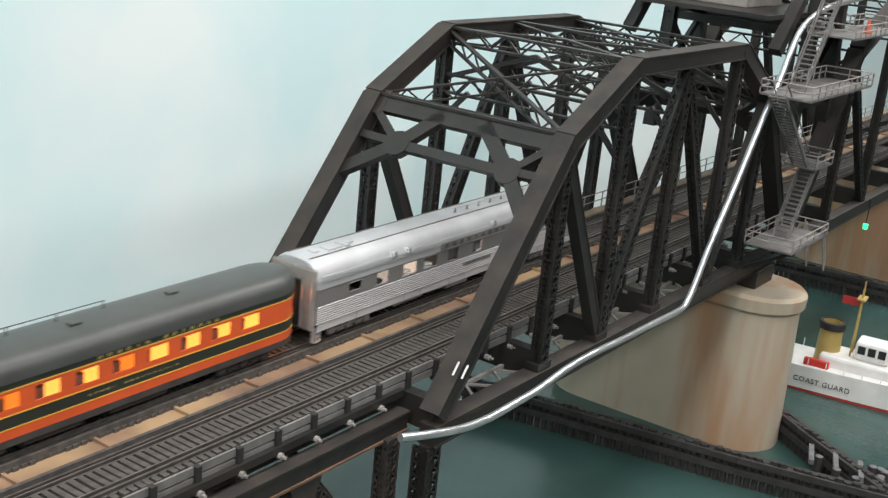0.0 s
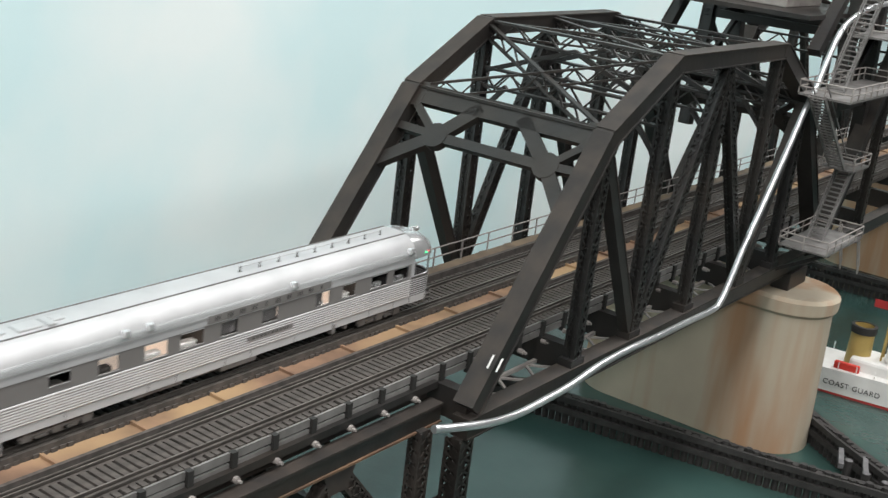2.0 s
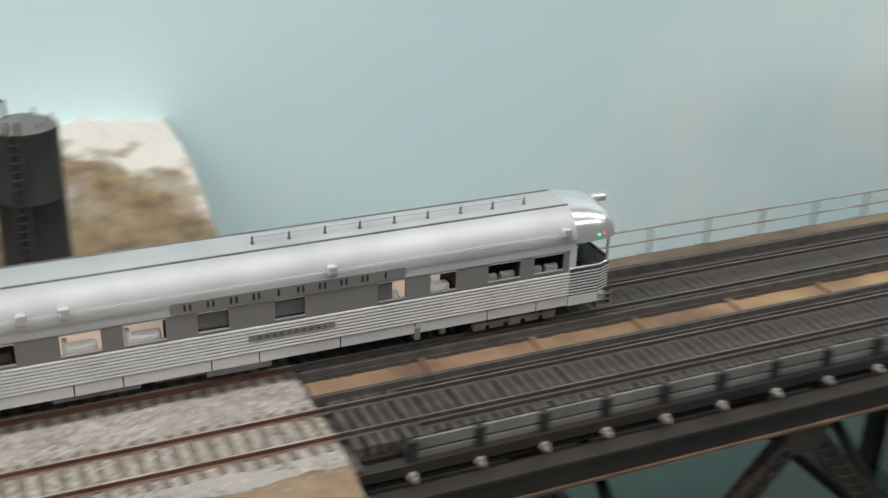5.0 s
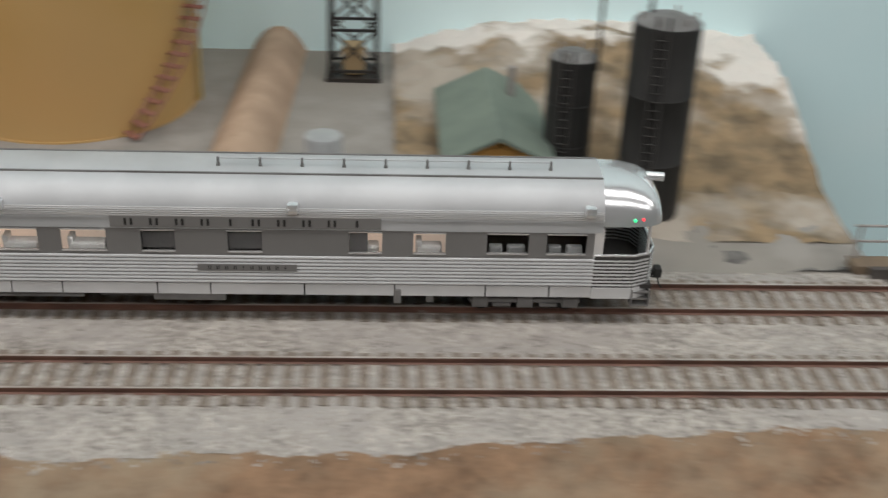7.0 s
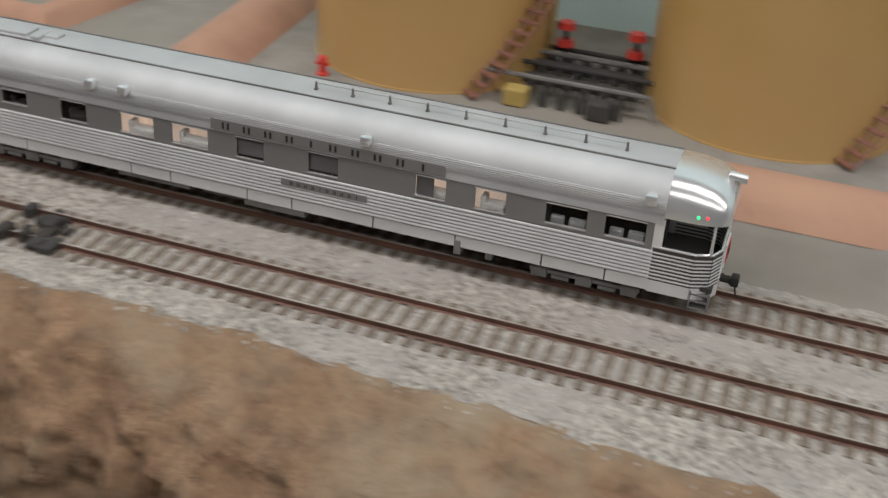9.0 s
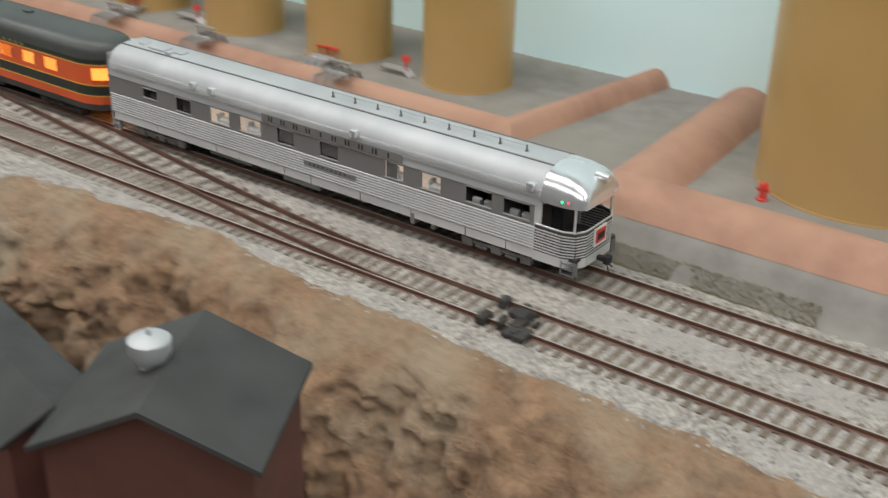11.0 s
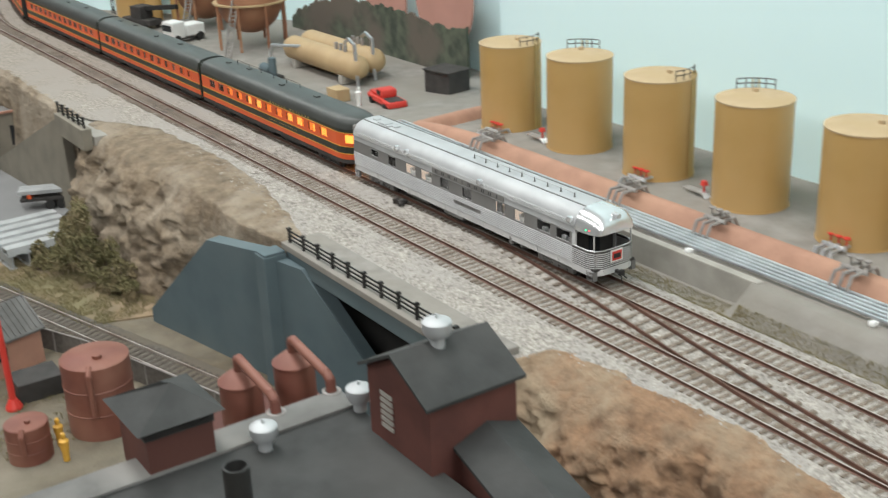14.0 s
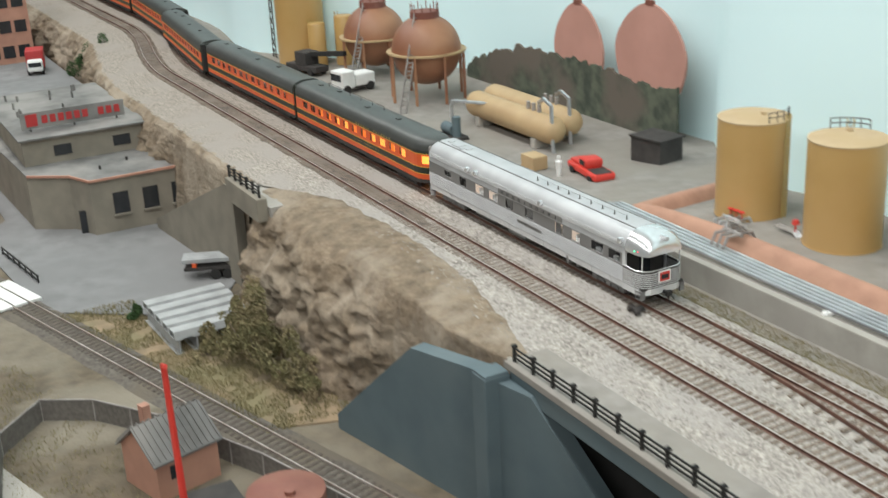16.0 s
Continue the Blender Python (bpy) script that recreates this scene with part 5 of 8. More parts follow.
# ---- piers, timber fenders, boat ----
def pier(x, y0, y1, hw, ztop):
    p = thing("bridge_pier", "pale concrete bridge pier with rounded nose and rust stains", "bridge pier", group="concrete bridge piers")

    def ring(w, z, g=0.0):
        pts = []
        for k in range(13):
            a = math.pi + math.pi * k / 12
            pts.append((x + w * math.cos(a), y0 + hw + w * math.sin(a), z))
        for k in range(13):
            a = math.pi * k / 12
            pts.append((x + w * math.cos(a), y1 - hw + w * math.sin(a), z))
        return pts
    bm = bmesh.new()
    loft(bm, [ring(hw * 1.07, -0.20), ring(hw, ztop - 0.014)])
    part("shaft", bm, M_PIER, p, smooth=True)
    bm = bmesh.new()
    loft(bm, [ring(hw + 0.0005, ztop - 0.016), ring(hw + 0.0035, ztop - 0.013), ring(hw + 0.004, ztop - 0.003), ring(hw + 0.001, ztop)])
    part("cap", bm, M_PIER, p, "rounded concrete cap with dark edge", smooth=True)
    for yy in (YN, YF):
        boxpart("bearing", (x - 0.02, x + 0.02, yy - 0.008, yy + 0.008, ztop, LZ - 0.012), M_STEEL, p, bev=0.001)
    return p


pier(1.380, -0.136, 0.075, 0.037, -0.047)
pier(2.02, -0.16, 0.075, 0.045, -0.048)


def fender(line, piles=0.0062):
    f = thing("timber_fender", "black timber pile fender with wales standing in the water", "fender", group="pile fenders")
    rng = random.Random(2)
    for a, b in zip(line, line[1:]):
        a, b = Vector(a), Vector(b)
        n = int((b - a).length / piles)
        nr = Vector((-(b - a).y, (b - a).x)).normalized()
        for k in range(n):
            c = a + (b - a) * ((k + 0.5) / n)
            bm = bmesh.new()
            rod(bm, (c.x, c.y, -0.2), (c.x, c.y, -0.1585 + rng.uniform(-0.002, 0.002)), 0.0029, 8)
            part("pile", bm, M_PILE, f)
        for o in (-0.0042, 0.0042):
            for z in (-0.162, -0.172):
                bm = bmesh.new()
                beam(bm, (*(a + nr * o), z), (*(b + nr * o), z), 0.003, 0.005)
                part("wale", bm, M_PILE, f)
    return f


fender([(1.246, 0.10), (1.286, -0.139), (1.312, -0.254)])
fender([(1.314, -0.254), (1.372, -0.170), (1.45, -0.07), (1.47, 0.10)])
fender([(1.86, 0.10), (1.88, -0.22)])
cl = thing("pile_cluster", "cluster of dark timber piles with grey tops inside the fender", "piles")
rng = random.Random(9)
for k in range(18):
    x, y = 1.318 + rng.uniform(0, 0.040), -0.238 + rng.uniform(0, 0.055)
    zt = -0.161 + rng.uniform(-0.003, 0.002)
    bm = bmesh.new()
    rod(bm, (x, y, -0.2), (x, y, zt), 0.0036, 9)
    pile = part("pile", bm, M_PILE, cl)
    bm = bmesh.new()
    rod(bm, (x, y, zt), (x, y, zt + 0.0005), 0.0033, 9, 0.0026)
    part("worn_top", bm, M_PILETOP, pile, "pale worn pile end")
for k in range(3):
    bm = bmesh.new()
    beam(bm, (1.322, -0.226 + 0.020 * k, -0.1610), (1.352, -0.216 + 0.020 * k, -0.1610), 0.004, 0.004)
    part("cross_timber", bm, M_PILETOP, cl)


def patrol_boat(m):
    b = thing("patrol_boat", "white patrol boat with red waterline and yellow mast", "boat")
    b.matrix_world = m

    def hull(z0, z1, s0, s1, name, material):
        bm = bmesh.new()
        rows = []
        for z, s in ((z0, s0), (z1, s1)):
            row = []
            for k in range(13):
                u = k / 12
                w = 0.030 * (1 - u ** 3.2) ** 0.8 if u > 0.02 else 0.027
                row.append((-0.02 + 0.30 * u * s, -w * s, z + 0.010 * u * u * (z > -0.1) * (1 if z == z1 else 0.4)))
            rows.append(row + [(p[0], -p[1], p[2]) for p in reversed(row[:-1])])
        loft(bm, rows)
        return part(name, bm, material, b, smooth=True)
    hull(0.0, 0.004, 0.94, 0.96, "waterline", M_HULLRED)
    hull(0.004, 0.027, 0.96, 1.0, "hull", M_WHITE)
    boxpart("deckhouse", (0.060, 0.146, -0.020, 0.020, 0.026, 0.041), M_WHITE, b, bev=0.003)
    boxpart("wheelhouse", (0.090, 0.122, -0.0130, 0.0130, 0.041, 0.060), M_WHITE, b, bev=0.003)
    for k in range(3):
        boxpart("window", (0.093 + 0.0095 * k, 0.100 + 0.0095 * k, -0.0135, -0.0128, 0.048, 0.056), M_DARKWIN, b)
    for k in range(3):
        boxpart("window", (0.1218, 0.1226, -0.0115 + 0.0085 * k, -0.0045 + 0.0085 * k, 0.048, 0.056), M_DARKWIN, b)
    bm = bmesh.new()
    lathe(bm, [(0.012, 0.026), (0.011, 0.062), (0.0122, 0.0625), (0.0118, 0.069), (0.009, 0.069), (0.009, 0.060)], 20, (0.064, 0))
    part("funnel", bm, M_BRASS, b, smooth=True)
    bm = bmesh.new()
    lathe(bm, [(0.0125, 0.0625), (0.0123, 0.0695), (0.0095, 0.070), (0.009, 0.061)], 20, (0.064, 0))
    part("funnel_band", bm, M_BLACK, b, smooth=True)
    bm = bmesh.new()
    for s in (-1, 1):
        rod(bm, (0.086, s * 0.007, 0.040), (0.086, s * 0.001, 0.108), 0.0010, 6)
    for z in (0.07, 0.082, 0.094):
        rod(bm, (0.086, -0.006, z), (0.086, 0.006, z), 0.0008, 6)
    box(bm, 0.082, 0.090, -0.008, 0.008, 0.098, 0.0995)
    rod(bm, (0.086, 0, 0.10), (0.086, 0, 0.116), 0.0008, 6)
    part("mast", bm, M_BRASS, b)
    boxpart("flag", (0.068, 0.0845, -0.0003, 0.0003, 0.090, 0.098), M_HULLRED, b)
    boxpart("life_raft", (0.048, 0.072, -0.0265, -0.0225, 0.028, 0.036), M_RED, b, bev=0.0012)
    bm = bmesh.new()
    for k in range(14):
        x = -0.015 + 0.017 * k
        for s in (-1, 1):
            w = 0.029 * (1 - max(0, (x + 0.02) / 0.30) ** 3.2) ** 0.8
            rod(bm, (x, s * w, 0.026), (x, s * w, 0.036), 0.0005, 5)
    part("guard_rail", bm, M_WHITE, b)
    fc = bpy.data.curves.new("hull_lettering", "FONT")
    fc.body, fc.size, fc.extrude, fc.space_character = "COAST GUARD", 0.0072, 0.0002, 1.1
    tx = new("hull_lettering", fc)
    fc.materials.append(M_BLACK)
    tx.parent = b
    tx.matrix_basis = pose(0.042, -0.0302, 0.012, 90, 0, 0)
    return b


patrol_boat(pose(1.545, -0.058, -0.187, 0, 0, -84))
barge = thing("work_barge", "flat blue green work barge below the approach span", "barge", (0.93, 0.02, -0.187), 12)
boxpart("hull", (-0.05, 0.05, -0.03, 0.03, 0, 0.016), M_BLUEC, barge, bev=0.002)
boxpart("deckhouse", (0.0, 0.035, -0.018, 0.018, 0.016, 0.026), M_BLUEC, barge, bev=0.001)
# the number on the end post
fc = bpy.data.curves.new("bridge_number", "FONT")
fc.body, fc.size, fc.extrude = "11", 0.0115, 0.0001
num = new("number_plate_text", fc)
fc.materials.append(M_WHITE)
num.parent = bridge
num.matrix_basis = Matrix.Translation((0.9125, YN - 0.0030, 0.0075)) @ pose(0, 0, 0, 0, -52.6, 0) @ pose(0, 0, 0, 0, 0, -90)

# ---- tank yard ----
def ladder(parent, x, y, z0, z1, ang):
    bm = bmesh.new()
    c, s = math.cos(ang), math.sin(ang)
    for o in (-0.0022, 0.0022):
        rod(bm, (x - s * o, y + c * o, z0), (x - s * o, y + c * o, z1 + 0.006), 0.0006, 5)
    z = z0 + 0.003
    while z < z1:
        rod(bm, (x + s * 0.0022, y - c * 0.0022, z), (x - s * 0.0022, y + c * 0.0022, z), 0.0003, 5)
        z += 0.0035
    return part("ladder", bm, M_BRASS, parent)


def oil_tank(x, y, r, h, z, turn):
    t = thing("oil_tank", "ochre yellow upright oil tank with ladder and railing", "storage tank", (x, y, z), group="ochre oil tanks")
    bm = bmesh.new()
    lathe(bm, [(r + 0.0006, 0.0), (r + 0.0006, 0.0008), (r, 0.0008), (r, h * 0.5), (r, h)], 64)
    part("shell", bm, M_TANK, t, smooth=True)
    bm = bmesh.new()
    lathe(bm, [(r + 0.0004, h - 0.001), (r + 0.0004, h), (r * 0.5, h + 0.0018), (0, h + 0.0026)], 56)
    part("top", bm, M_TANKTOP, t, "dusty pale ochre tank top", smooth=True)
    c, s = math.cos(turn), math.sin(turn)
    if r > 0.04:  # the two big tanks carry a winding stair
        n = 26
        for k in range(n):
            a = -0.95 + 1.75 * k / n
            bm = bmesh.new()
            beam(bm, (r * math.cos(a), r * math.sin(a), h * (k + 0.5) / n), ((r + 0.0085) * math.cos(a), (r + 0.0085) * math.sin(a), h * (k + 0.5) / n), 0.0034, 0.0007)
            part("stair_tread", bm, M_RUST, t)
        bm = bmesh.new()
        for dz in (-0.0012, 0.0085):
            tubeline(bm, [((r + 0.0085) * math.cos(-0.95 + 1.75 * k / n), (r + 0.0085) * math.sin(-0.95 + 1.75 * k / n), h * (k + 0.5) / n + dz) for k in range(n)], 0.0005, 5)
        part("stair_rail", bm, M_RUST, t)
    ladder(t, (r + 0.0018) * c, (r + 0.0018) * s, 0.0, h, turn)
    bm = bmesh.new()
    q = []
    for k in range(5):
        a = turn + (k - 2) * 0.28
        q.append((r * 0.93 * math.cos(a), r * 0.93 * math.sin(a)))
    for px, py in q:
        rod(bm, (px, py, h - 0.001), (px, py, h + 0.0075), 0.0004, 5)
    for zz in (0.004, 0.0075):
        tubeline(bm, [(px, py, h + zz) for px, py in q], 0.0004, 5)
    part("railing", bm, M_UNDER, t)
    bm = bmesh.new()
    rod(bm, (r * 0.3 * c, r * 0.3 * s, h), (r * 0.3 * c, r * 0.3 * s, h + 0.0045), 0.0022, 10)
    part("hatch", bm, M_TANKTOP, t)
    return t


YZ = 0.013
for k in range(6):
    oil_tank(-0.216 - 0.0926 * k, 0.151, 0.0268, 0.076, yard_z(-0.216 - 0.0926 * k), 2.3 if k % 2 == 0 else 0.25)
for k, (tx, ty) in enumerate(((0.0265, 0.148), (0.182, 0.149))):
    oil_tank(tx, ty, 0.054, 0.105, YZ, 0.0)


def berm(name, pts, w, h, m=None):
    """A rounded earth bank along a line."""
    bm = bmesh.new()
    rows = []
    for k, (x, y) in enumerate(pts):
        a = Vector(pts[max(k - 1, 0)])
        b = Vector(pts[min(k + 1, len(pts) - 1)])
        d = (b - a).normalized()
        nrm = Vector((-d.y, d.x))
        if 0 < k < len(pts) - 1:
            d0, d1 = (Vector(pts[k]) - a).normalized(), (b - Vector(pts[k])).normalized()
            nrm = nrm / max(0.4, nrm.dot(Vector((-d0.y, d0.x))))
        row = []
        for j in range(9):
            u = -1 + j / 4
            zz = h * (1 - abs(u) ** 2.2) + 0.0004 * noise.noise(Vector((x * 90, y * 90, j)))
            row.append((x + nrm.x * u * w, y + nrm.y * u * w, yard_z(x) - 0.001 + max(zz, 0)))
        row.append((x, y, yard_z(x) - 0.003))
        rows.append(row)
    loft(bm, rows)
    return tagged(part(name, bm, m or M_BERM, smooth=True), "rounded tan plaster bank beside the tanks" if m else "rounded pink plaster bank round the tanks", "bank")


def seg(a, b, step=0.02):
    n = max(1, int((Vector(b) - Vector(a)).length / step))
    return [tuple(Vector(a).lerp(Vector(b), k / n)) for k in range(n)]


berm("bank", seg((-0.745, 0.22), (-0.735, 0.090)) + seg((-0.735, 0.090), (-0.145, 0.088)) + seg((-0.145, 0.088), (-0.125, 0.22)) + [(-0.125, 0.22)], 0.010, 0.011)
berm("bank", seg((-0.066, 0.22), (-0.058, 0.058)) + seg((-0.058, 0.058), (0.245, 0.058)) + [(0.266, 0.060), (0.278, 0.062)], 0.019, 0.012)
berm("bank", seg((0.262, 0.062), (0.268, 0.222)) + [(0.268, 0.222)], 0.0145, 0.0135, M_BANKT)

# low concrete wall between line and yard
cw = boxpart("retaining_wall", (-0.79, -0.298, 0.0440, 0.0500, -0.008, 0.0140), M_CONC, bev=0.0006)
tagged(cw, "low weathered concrete retaining wall beside the track", "wall", kind="structure")
# bundle of pipes along the bank
for k in range(5):
    bm = bmesh.new()
    y = 0.0530 + 0.0044 * k
    x1 = -0.148 - 0.006 * (k % 2)
    tubeline(bm, [(-0.80, y + 0.012, -0.002), (-0.74, y + 0.004, 0.0165), (-0.55, y, 0.0165), (x1 - 0.01, y, 0.0165), (x1, y - 0.003, 0.0160)], 0.0013, 8)
    tagged(part("pipeline", bm, M_PIPE, smooth=True), "shiny galvanised pipe lying beside the bank", "pipe", group="yard pipes")
rng = random.Random(12)
for x in (-0.66, -0.50, -0.36, -0.22):
    s = thing("pipe_support", "small white block under the pipes", "support", (x, 0.0535, 0.0130), group="pipe supports")
    boxpart("block", (-0.002, 0.002, -0.003, 0.022, 0, 0.0025), M_WHITE, s, bev=0.0004)
    bm = bmesh.new()
    bmesh.ops.create_uvsphere(bm, u_segments=10, v_segments=8, radius=0.0022, matrix=Matrix.Translation((0, -0.005, 0.0016)))
    part("cap", bm, M_WHITE, s, smooth=True)


def valve_set(x, y, big=True):
    v = thing("valve_set", "grey pipe manifold with handwheels on the bank", "valves", (x, y, yard_z(x) + (0.009 if big else 0.0)), group="valve sets")
    bm = bmesh.new()
    for k in range(3):
        o = (k - 1) * 0.006
        tubeline(bm, [(o, -0.016, -0.004), (o, -0.012, 0.004), (o, 0.010, 0.004), (o, 0.015, -0.006)], 0.0012, 7)
    rod(bm, (-0.009, -0.002, 0.004), (0.009, -0.002, 0.004), 0.0016, 8)
    part("manifold", bm, M_GREYRAIL if big else M_PIPE, v, smooth=True)
    for k in range(3):
        o = (k - 1) * 0.006
        bm = bmesh.new()
        rod(bm, (o, 0.002, 0.004), (o, 0.002, 0.0095), 0.0005, 6)
        bmesh.ops.create_cone(bm, cap_ends=True, segments=10, radius1=0.0024, radius2=0.0024, depth=0.0008, matrix=Matrix.Translation((o, 0.002, 0.0098)))
        part("handwheel", bm, M_GREYRAIL if big else M_RED, v)
    return v


for x in (-0.62, -0.452, -0.258, -0.368):
    valve_set(x, 0.083)
for x in (-0.484, -0.303, -0.665):
    valve_set(x, 0.122, False)
for x in (-0.435, -0.255, -0.62):
    hp = thing("tank_outlet", "silver outlet pipe with red valve at a tank foot", "valves", (x, 0.138, yard_z(x)), group="tank outlets")
    bm = bmesh.new()
    for k in range(3):
        tubeline(bm, [(-0.012, -0.006 + 0.0022 * k, 0.0035), (0.006, -0.006 + 0.0022 * k, 0.0035), (0.010, -0.006 + 0.0022 * k, 0.0)], 0.0009, 7)
    part("outlet_pipe", bm, M_PIPE, hp)
    bm = bmesh.new()
    rod(bm, (0.006, -0.004, 0.003), (0.006, -0.004, 0.010), 0.0008, 6)
    bmesh.ops.create_cone(bm, cap_ends=True, segments=10, radius1=0.003, radius2=0.002, depth=0.003, matrix=Matrix.Translation((0.006, -0.004, 0.011)))
    part("valve_top", bm, M_RED, hp)
for x in (0.105,):
    mf = thing("pump_rack", "dark pipe rack with red valve wheels between big tanks", "pump rack", (x, 0.135, YZ))
    for k in range(6):
        bm = bmesh.new()
        tubeline(bm, [(-0.022 + 0.008 * k, -0.030, 0.0), (-0.022 + 0.008 * k, -0.028, 0.006), (-0.022 + 0.008 * k, 0.018, 0.006), (-0.022 + 0.008 * k, 0.02, 0.0)], 0.0018, 8)
        part("rack_pipe", bm, M_UNDER, mf)
    for y in (-0.018, 0.0):
        boxpart("cross_pipe", (-0.026, 0.024, y - 0.002, y + 0.002, 0.0055, 0.0095), M_UNDER, mf, bev=0.0006)
    for k, y in enumerate((-0.026, -0.009, 0.006, 0.014)):
        bm = bmesh.new()
        tubeline(bm, [(-0.042 + 0.004 * k, y, 0.002), (-0.040 + 0.004 * k, y, 0.011), (0.030, y, 0.011), (0.034 - 0.003 * k, y - 0.002, 0.002)], 0.0011, 7)
        part("header_pipe", bm, M_UNDER if k % 2 else M_PLATE, mf)
    for x2 in (-0.030, 0.006):
        boxpart("pump", (x2, x2 + 0.010, -0.036, -0.028, 0.0, 0.008), M_BRASS if x2 < 0 else M_UNDER, mf, bev=0.001)
    for x2 in (-0.016, 0.016):
        bm = bmesh.new()
        rod(bm, (x2, 0.012, 0.004), (x2, 0.012, 0.024), 0.0012, 6)
        part("stem", bm, M_UNDER, mf)
        for z in (0.015, 0.023):
            bm = bmesh.new()
            bmesh.ops.create_cone(bm, cap_ends=True, segments=12, radius1=0.0042, radius2=0.0036, depth=0.003, matrix=Matrix.Translation((x2, 0.012, z)))
            part("valve_wheel", bm, M_RED, mf)


def hydrant(x, y):
    h = thing("hydrant", "small bright red fire hydrant", "hydrant", (x, y, yard_z(x)))
    bm = bmesh.new()
    lathe(bm, [(0.0026, 0), (0.0026, 0.001), (0.0018, 0.0014), (0.0018, 0.006), (0.0024, 0.0064), (0.0018, 0.0085), (0, 0.0092)], 12)
    rod(bm, (-0.0032, 0, 0.0052), (0.0032, 0, 0.0052), 0.0009, 6)
    part("barrel", bm, M_RED, h)


drum = thing("white_drum", "pale grey upright drum beside the bank", "drum", (0.297, 0.066, YZ - 0.005))
bm = bmesh.new()
lathe(bm, [(0.0075, 0), (0.0075, 0.0225), (0.0070, 0.0235), (0, 0.0240)], 24)
part("shell", bm, M_STACK, drum, smooth=True)
bm = bmesh.new()
lathe(bm, [(0.0078, 0.011), (0.0081, 0.0115), (0.0078, 0.012)], 24)
part("hoop", bm, M_GREYRAIL, drum)
hydrant(-0.128, 0.064)
hydrant(-0.006, 0.095)

# shed, silos, lattice tower and rocky rise by the bridge end
shed = thing("yard_shed", "small orange shed with a green shingle roof", "shed", (0.366, 0.072, 0.0065))
bm = bmesh.new()
prism(bm, [(-0.018, -0.014), (0.018, -0.014), (0.018, 0.014), (0.0, 0.0225), (-0.018, 0.014)], 0.0, 0.072)
part("wall", bm, M_SHEDO, shed)
for s in (-1, 1):
    bm = bmesh.new()
    prism(bm, [(0, 0.0230), (s * 0.0230, 0.0122), (s * 0.0230, 0.0137), (0, 0.0247)], -0.005, 0.076)
    part("roof", bm, M_SHEDG, shed)
boxpart("door", (-0.006, 0.004, -0.0006, -0.0001, -0.013, 0.0115), M_DARKWIN, shed)
boxpart("chimney", (0.008, 0.011, 0.052, 0.055, 0.012, 0.033), M_GREYRAIL, shed)


def silo(x, y, r, z0, h):
    s = thing("black_silo", "tall black cylindrical tank with a ladder", "storage tank", (x, y, z0), group="black tanks")
    bm = bmesh.new()
    lathe(bm, [(r, 0), (r, h * 0.33), (r + 0.0003, h * 0.335), (r, h * 0.34), (r, h * 0.66), (r + 0.0003, h * 0.665), (r, h * 0.67), (r, h), (r * 0.6, h + 0.002), (0, h + 0.0028)], 32)
    part("shell", bm, M_BLACK, s, smooth=True)
    bm = bmesh.new()
    lathe(bm, [(r * 0.98, h + 0.0004), (r * 0.6, h + 0.0026), (0, h + 0.0036)], 32)
    part("dusty_top", bm, M_PLATE, s, "dusty grey tank top", smooth=True)
    ladder(s, -0.34 * (r + 0.0012), -0.94 * (r + 0.0012), 0, h, -1.92).data.materials[0] = M_UNDER
    bm = bmesh.new()
    for k in range(6):
        a = k * 1.047
        rod(bm, (r * 0.8 * math.cos(a), r * 0.8 * math.sin(a), h), (r * 0.8 * math.cos(a), r * 0.8 * math.sin(a), h + 0.004), 0.0006, 6)
    part("top_railing", bm, M_GREYRAIL, s)


silo(0.396, 0.092, 0.0098, 0.002, 0.054)
silo(0.428, 0.074, 0.0132, -0.006, 0.083)
bm = bmesh.new()
tubeline(bm, [(0.405, 0.088, 0.052), (0.405, 0.088, 0.086), (0.422, 0.078, 0.086), (0.422, 0.078, 0.076)], 0.0008, 6)
tagged(part("vent_pipe", bm, M_BLACK), "thin black pipe joining the two black tanks", "pipe")
lt = thing("lattice_mast", "dark steel lattice mast with a tan box at its foot", "mast", (0.306, 0.183, YZ))
for sx in (-1, 1):
    for sy in (-1, 1):
        bm = bmesh.new()
        beam(bm, (sx * 0.011, sy * 0.009, 0), (sx * 0.010, sy * 0.008, 0.13), 0.0016, 0.0016)
        part("leg", bm, M_STEEL, lt)
for k in range(6):
    bm = bmesh.new()
    z = 0.005 + 0.02 * k
    for sy in (-1, 1):
        beam(bm, (-0.011, sy * 0.009, z), (0.011, sy * 0.009, z + 0.02), 0.0010, 0.0010)
        beam(bm, (0.011, sy * 0.009, z), (-0.011, sy * 0.009, z + 0.02), 0.0010, 0.0010)
        beam(bm, (-0.011, sy * 0.009, z), (0.011, sy * 0.009, z), 0.0012, 0.0012)
    part("lacing", bm, M_STEEL, lt)
boxpart("base_plate", (-0.013, 0.013, -0.011, 0.011, 0, 0.002), M_STEEL, lt)
boxpart("control_box", (-0.005, 0.005, -0.006, 0.004, 0.002, 0.016), M_TANC, lt, bev=0.0005)


def rise_z(x, y):
    """A low spur: full height at the wall, falling to the track and round to the water."""
    u = (x - 0.325) / 0.184
    if u < 0 or u > 1:
        return -0.03
    shape = math.sin(min(u * 3.6, 1.5708)) * (1 - max(0, u - 0.55) / 0.45 * 0.40)
    v = min(max((y - 0.060) / 0.13, 0), 1)
    rough = noise.fractal(Vector((x * 55, y * 55, 5)), 0.8, 2.0, 5)
    return land_z(x, y) + 0.0004 + 0.0030 * v + 0.016 * shape * v + 0.004 * rough * (0.35 + 0.65 * v)


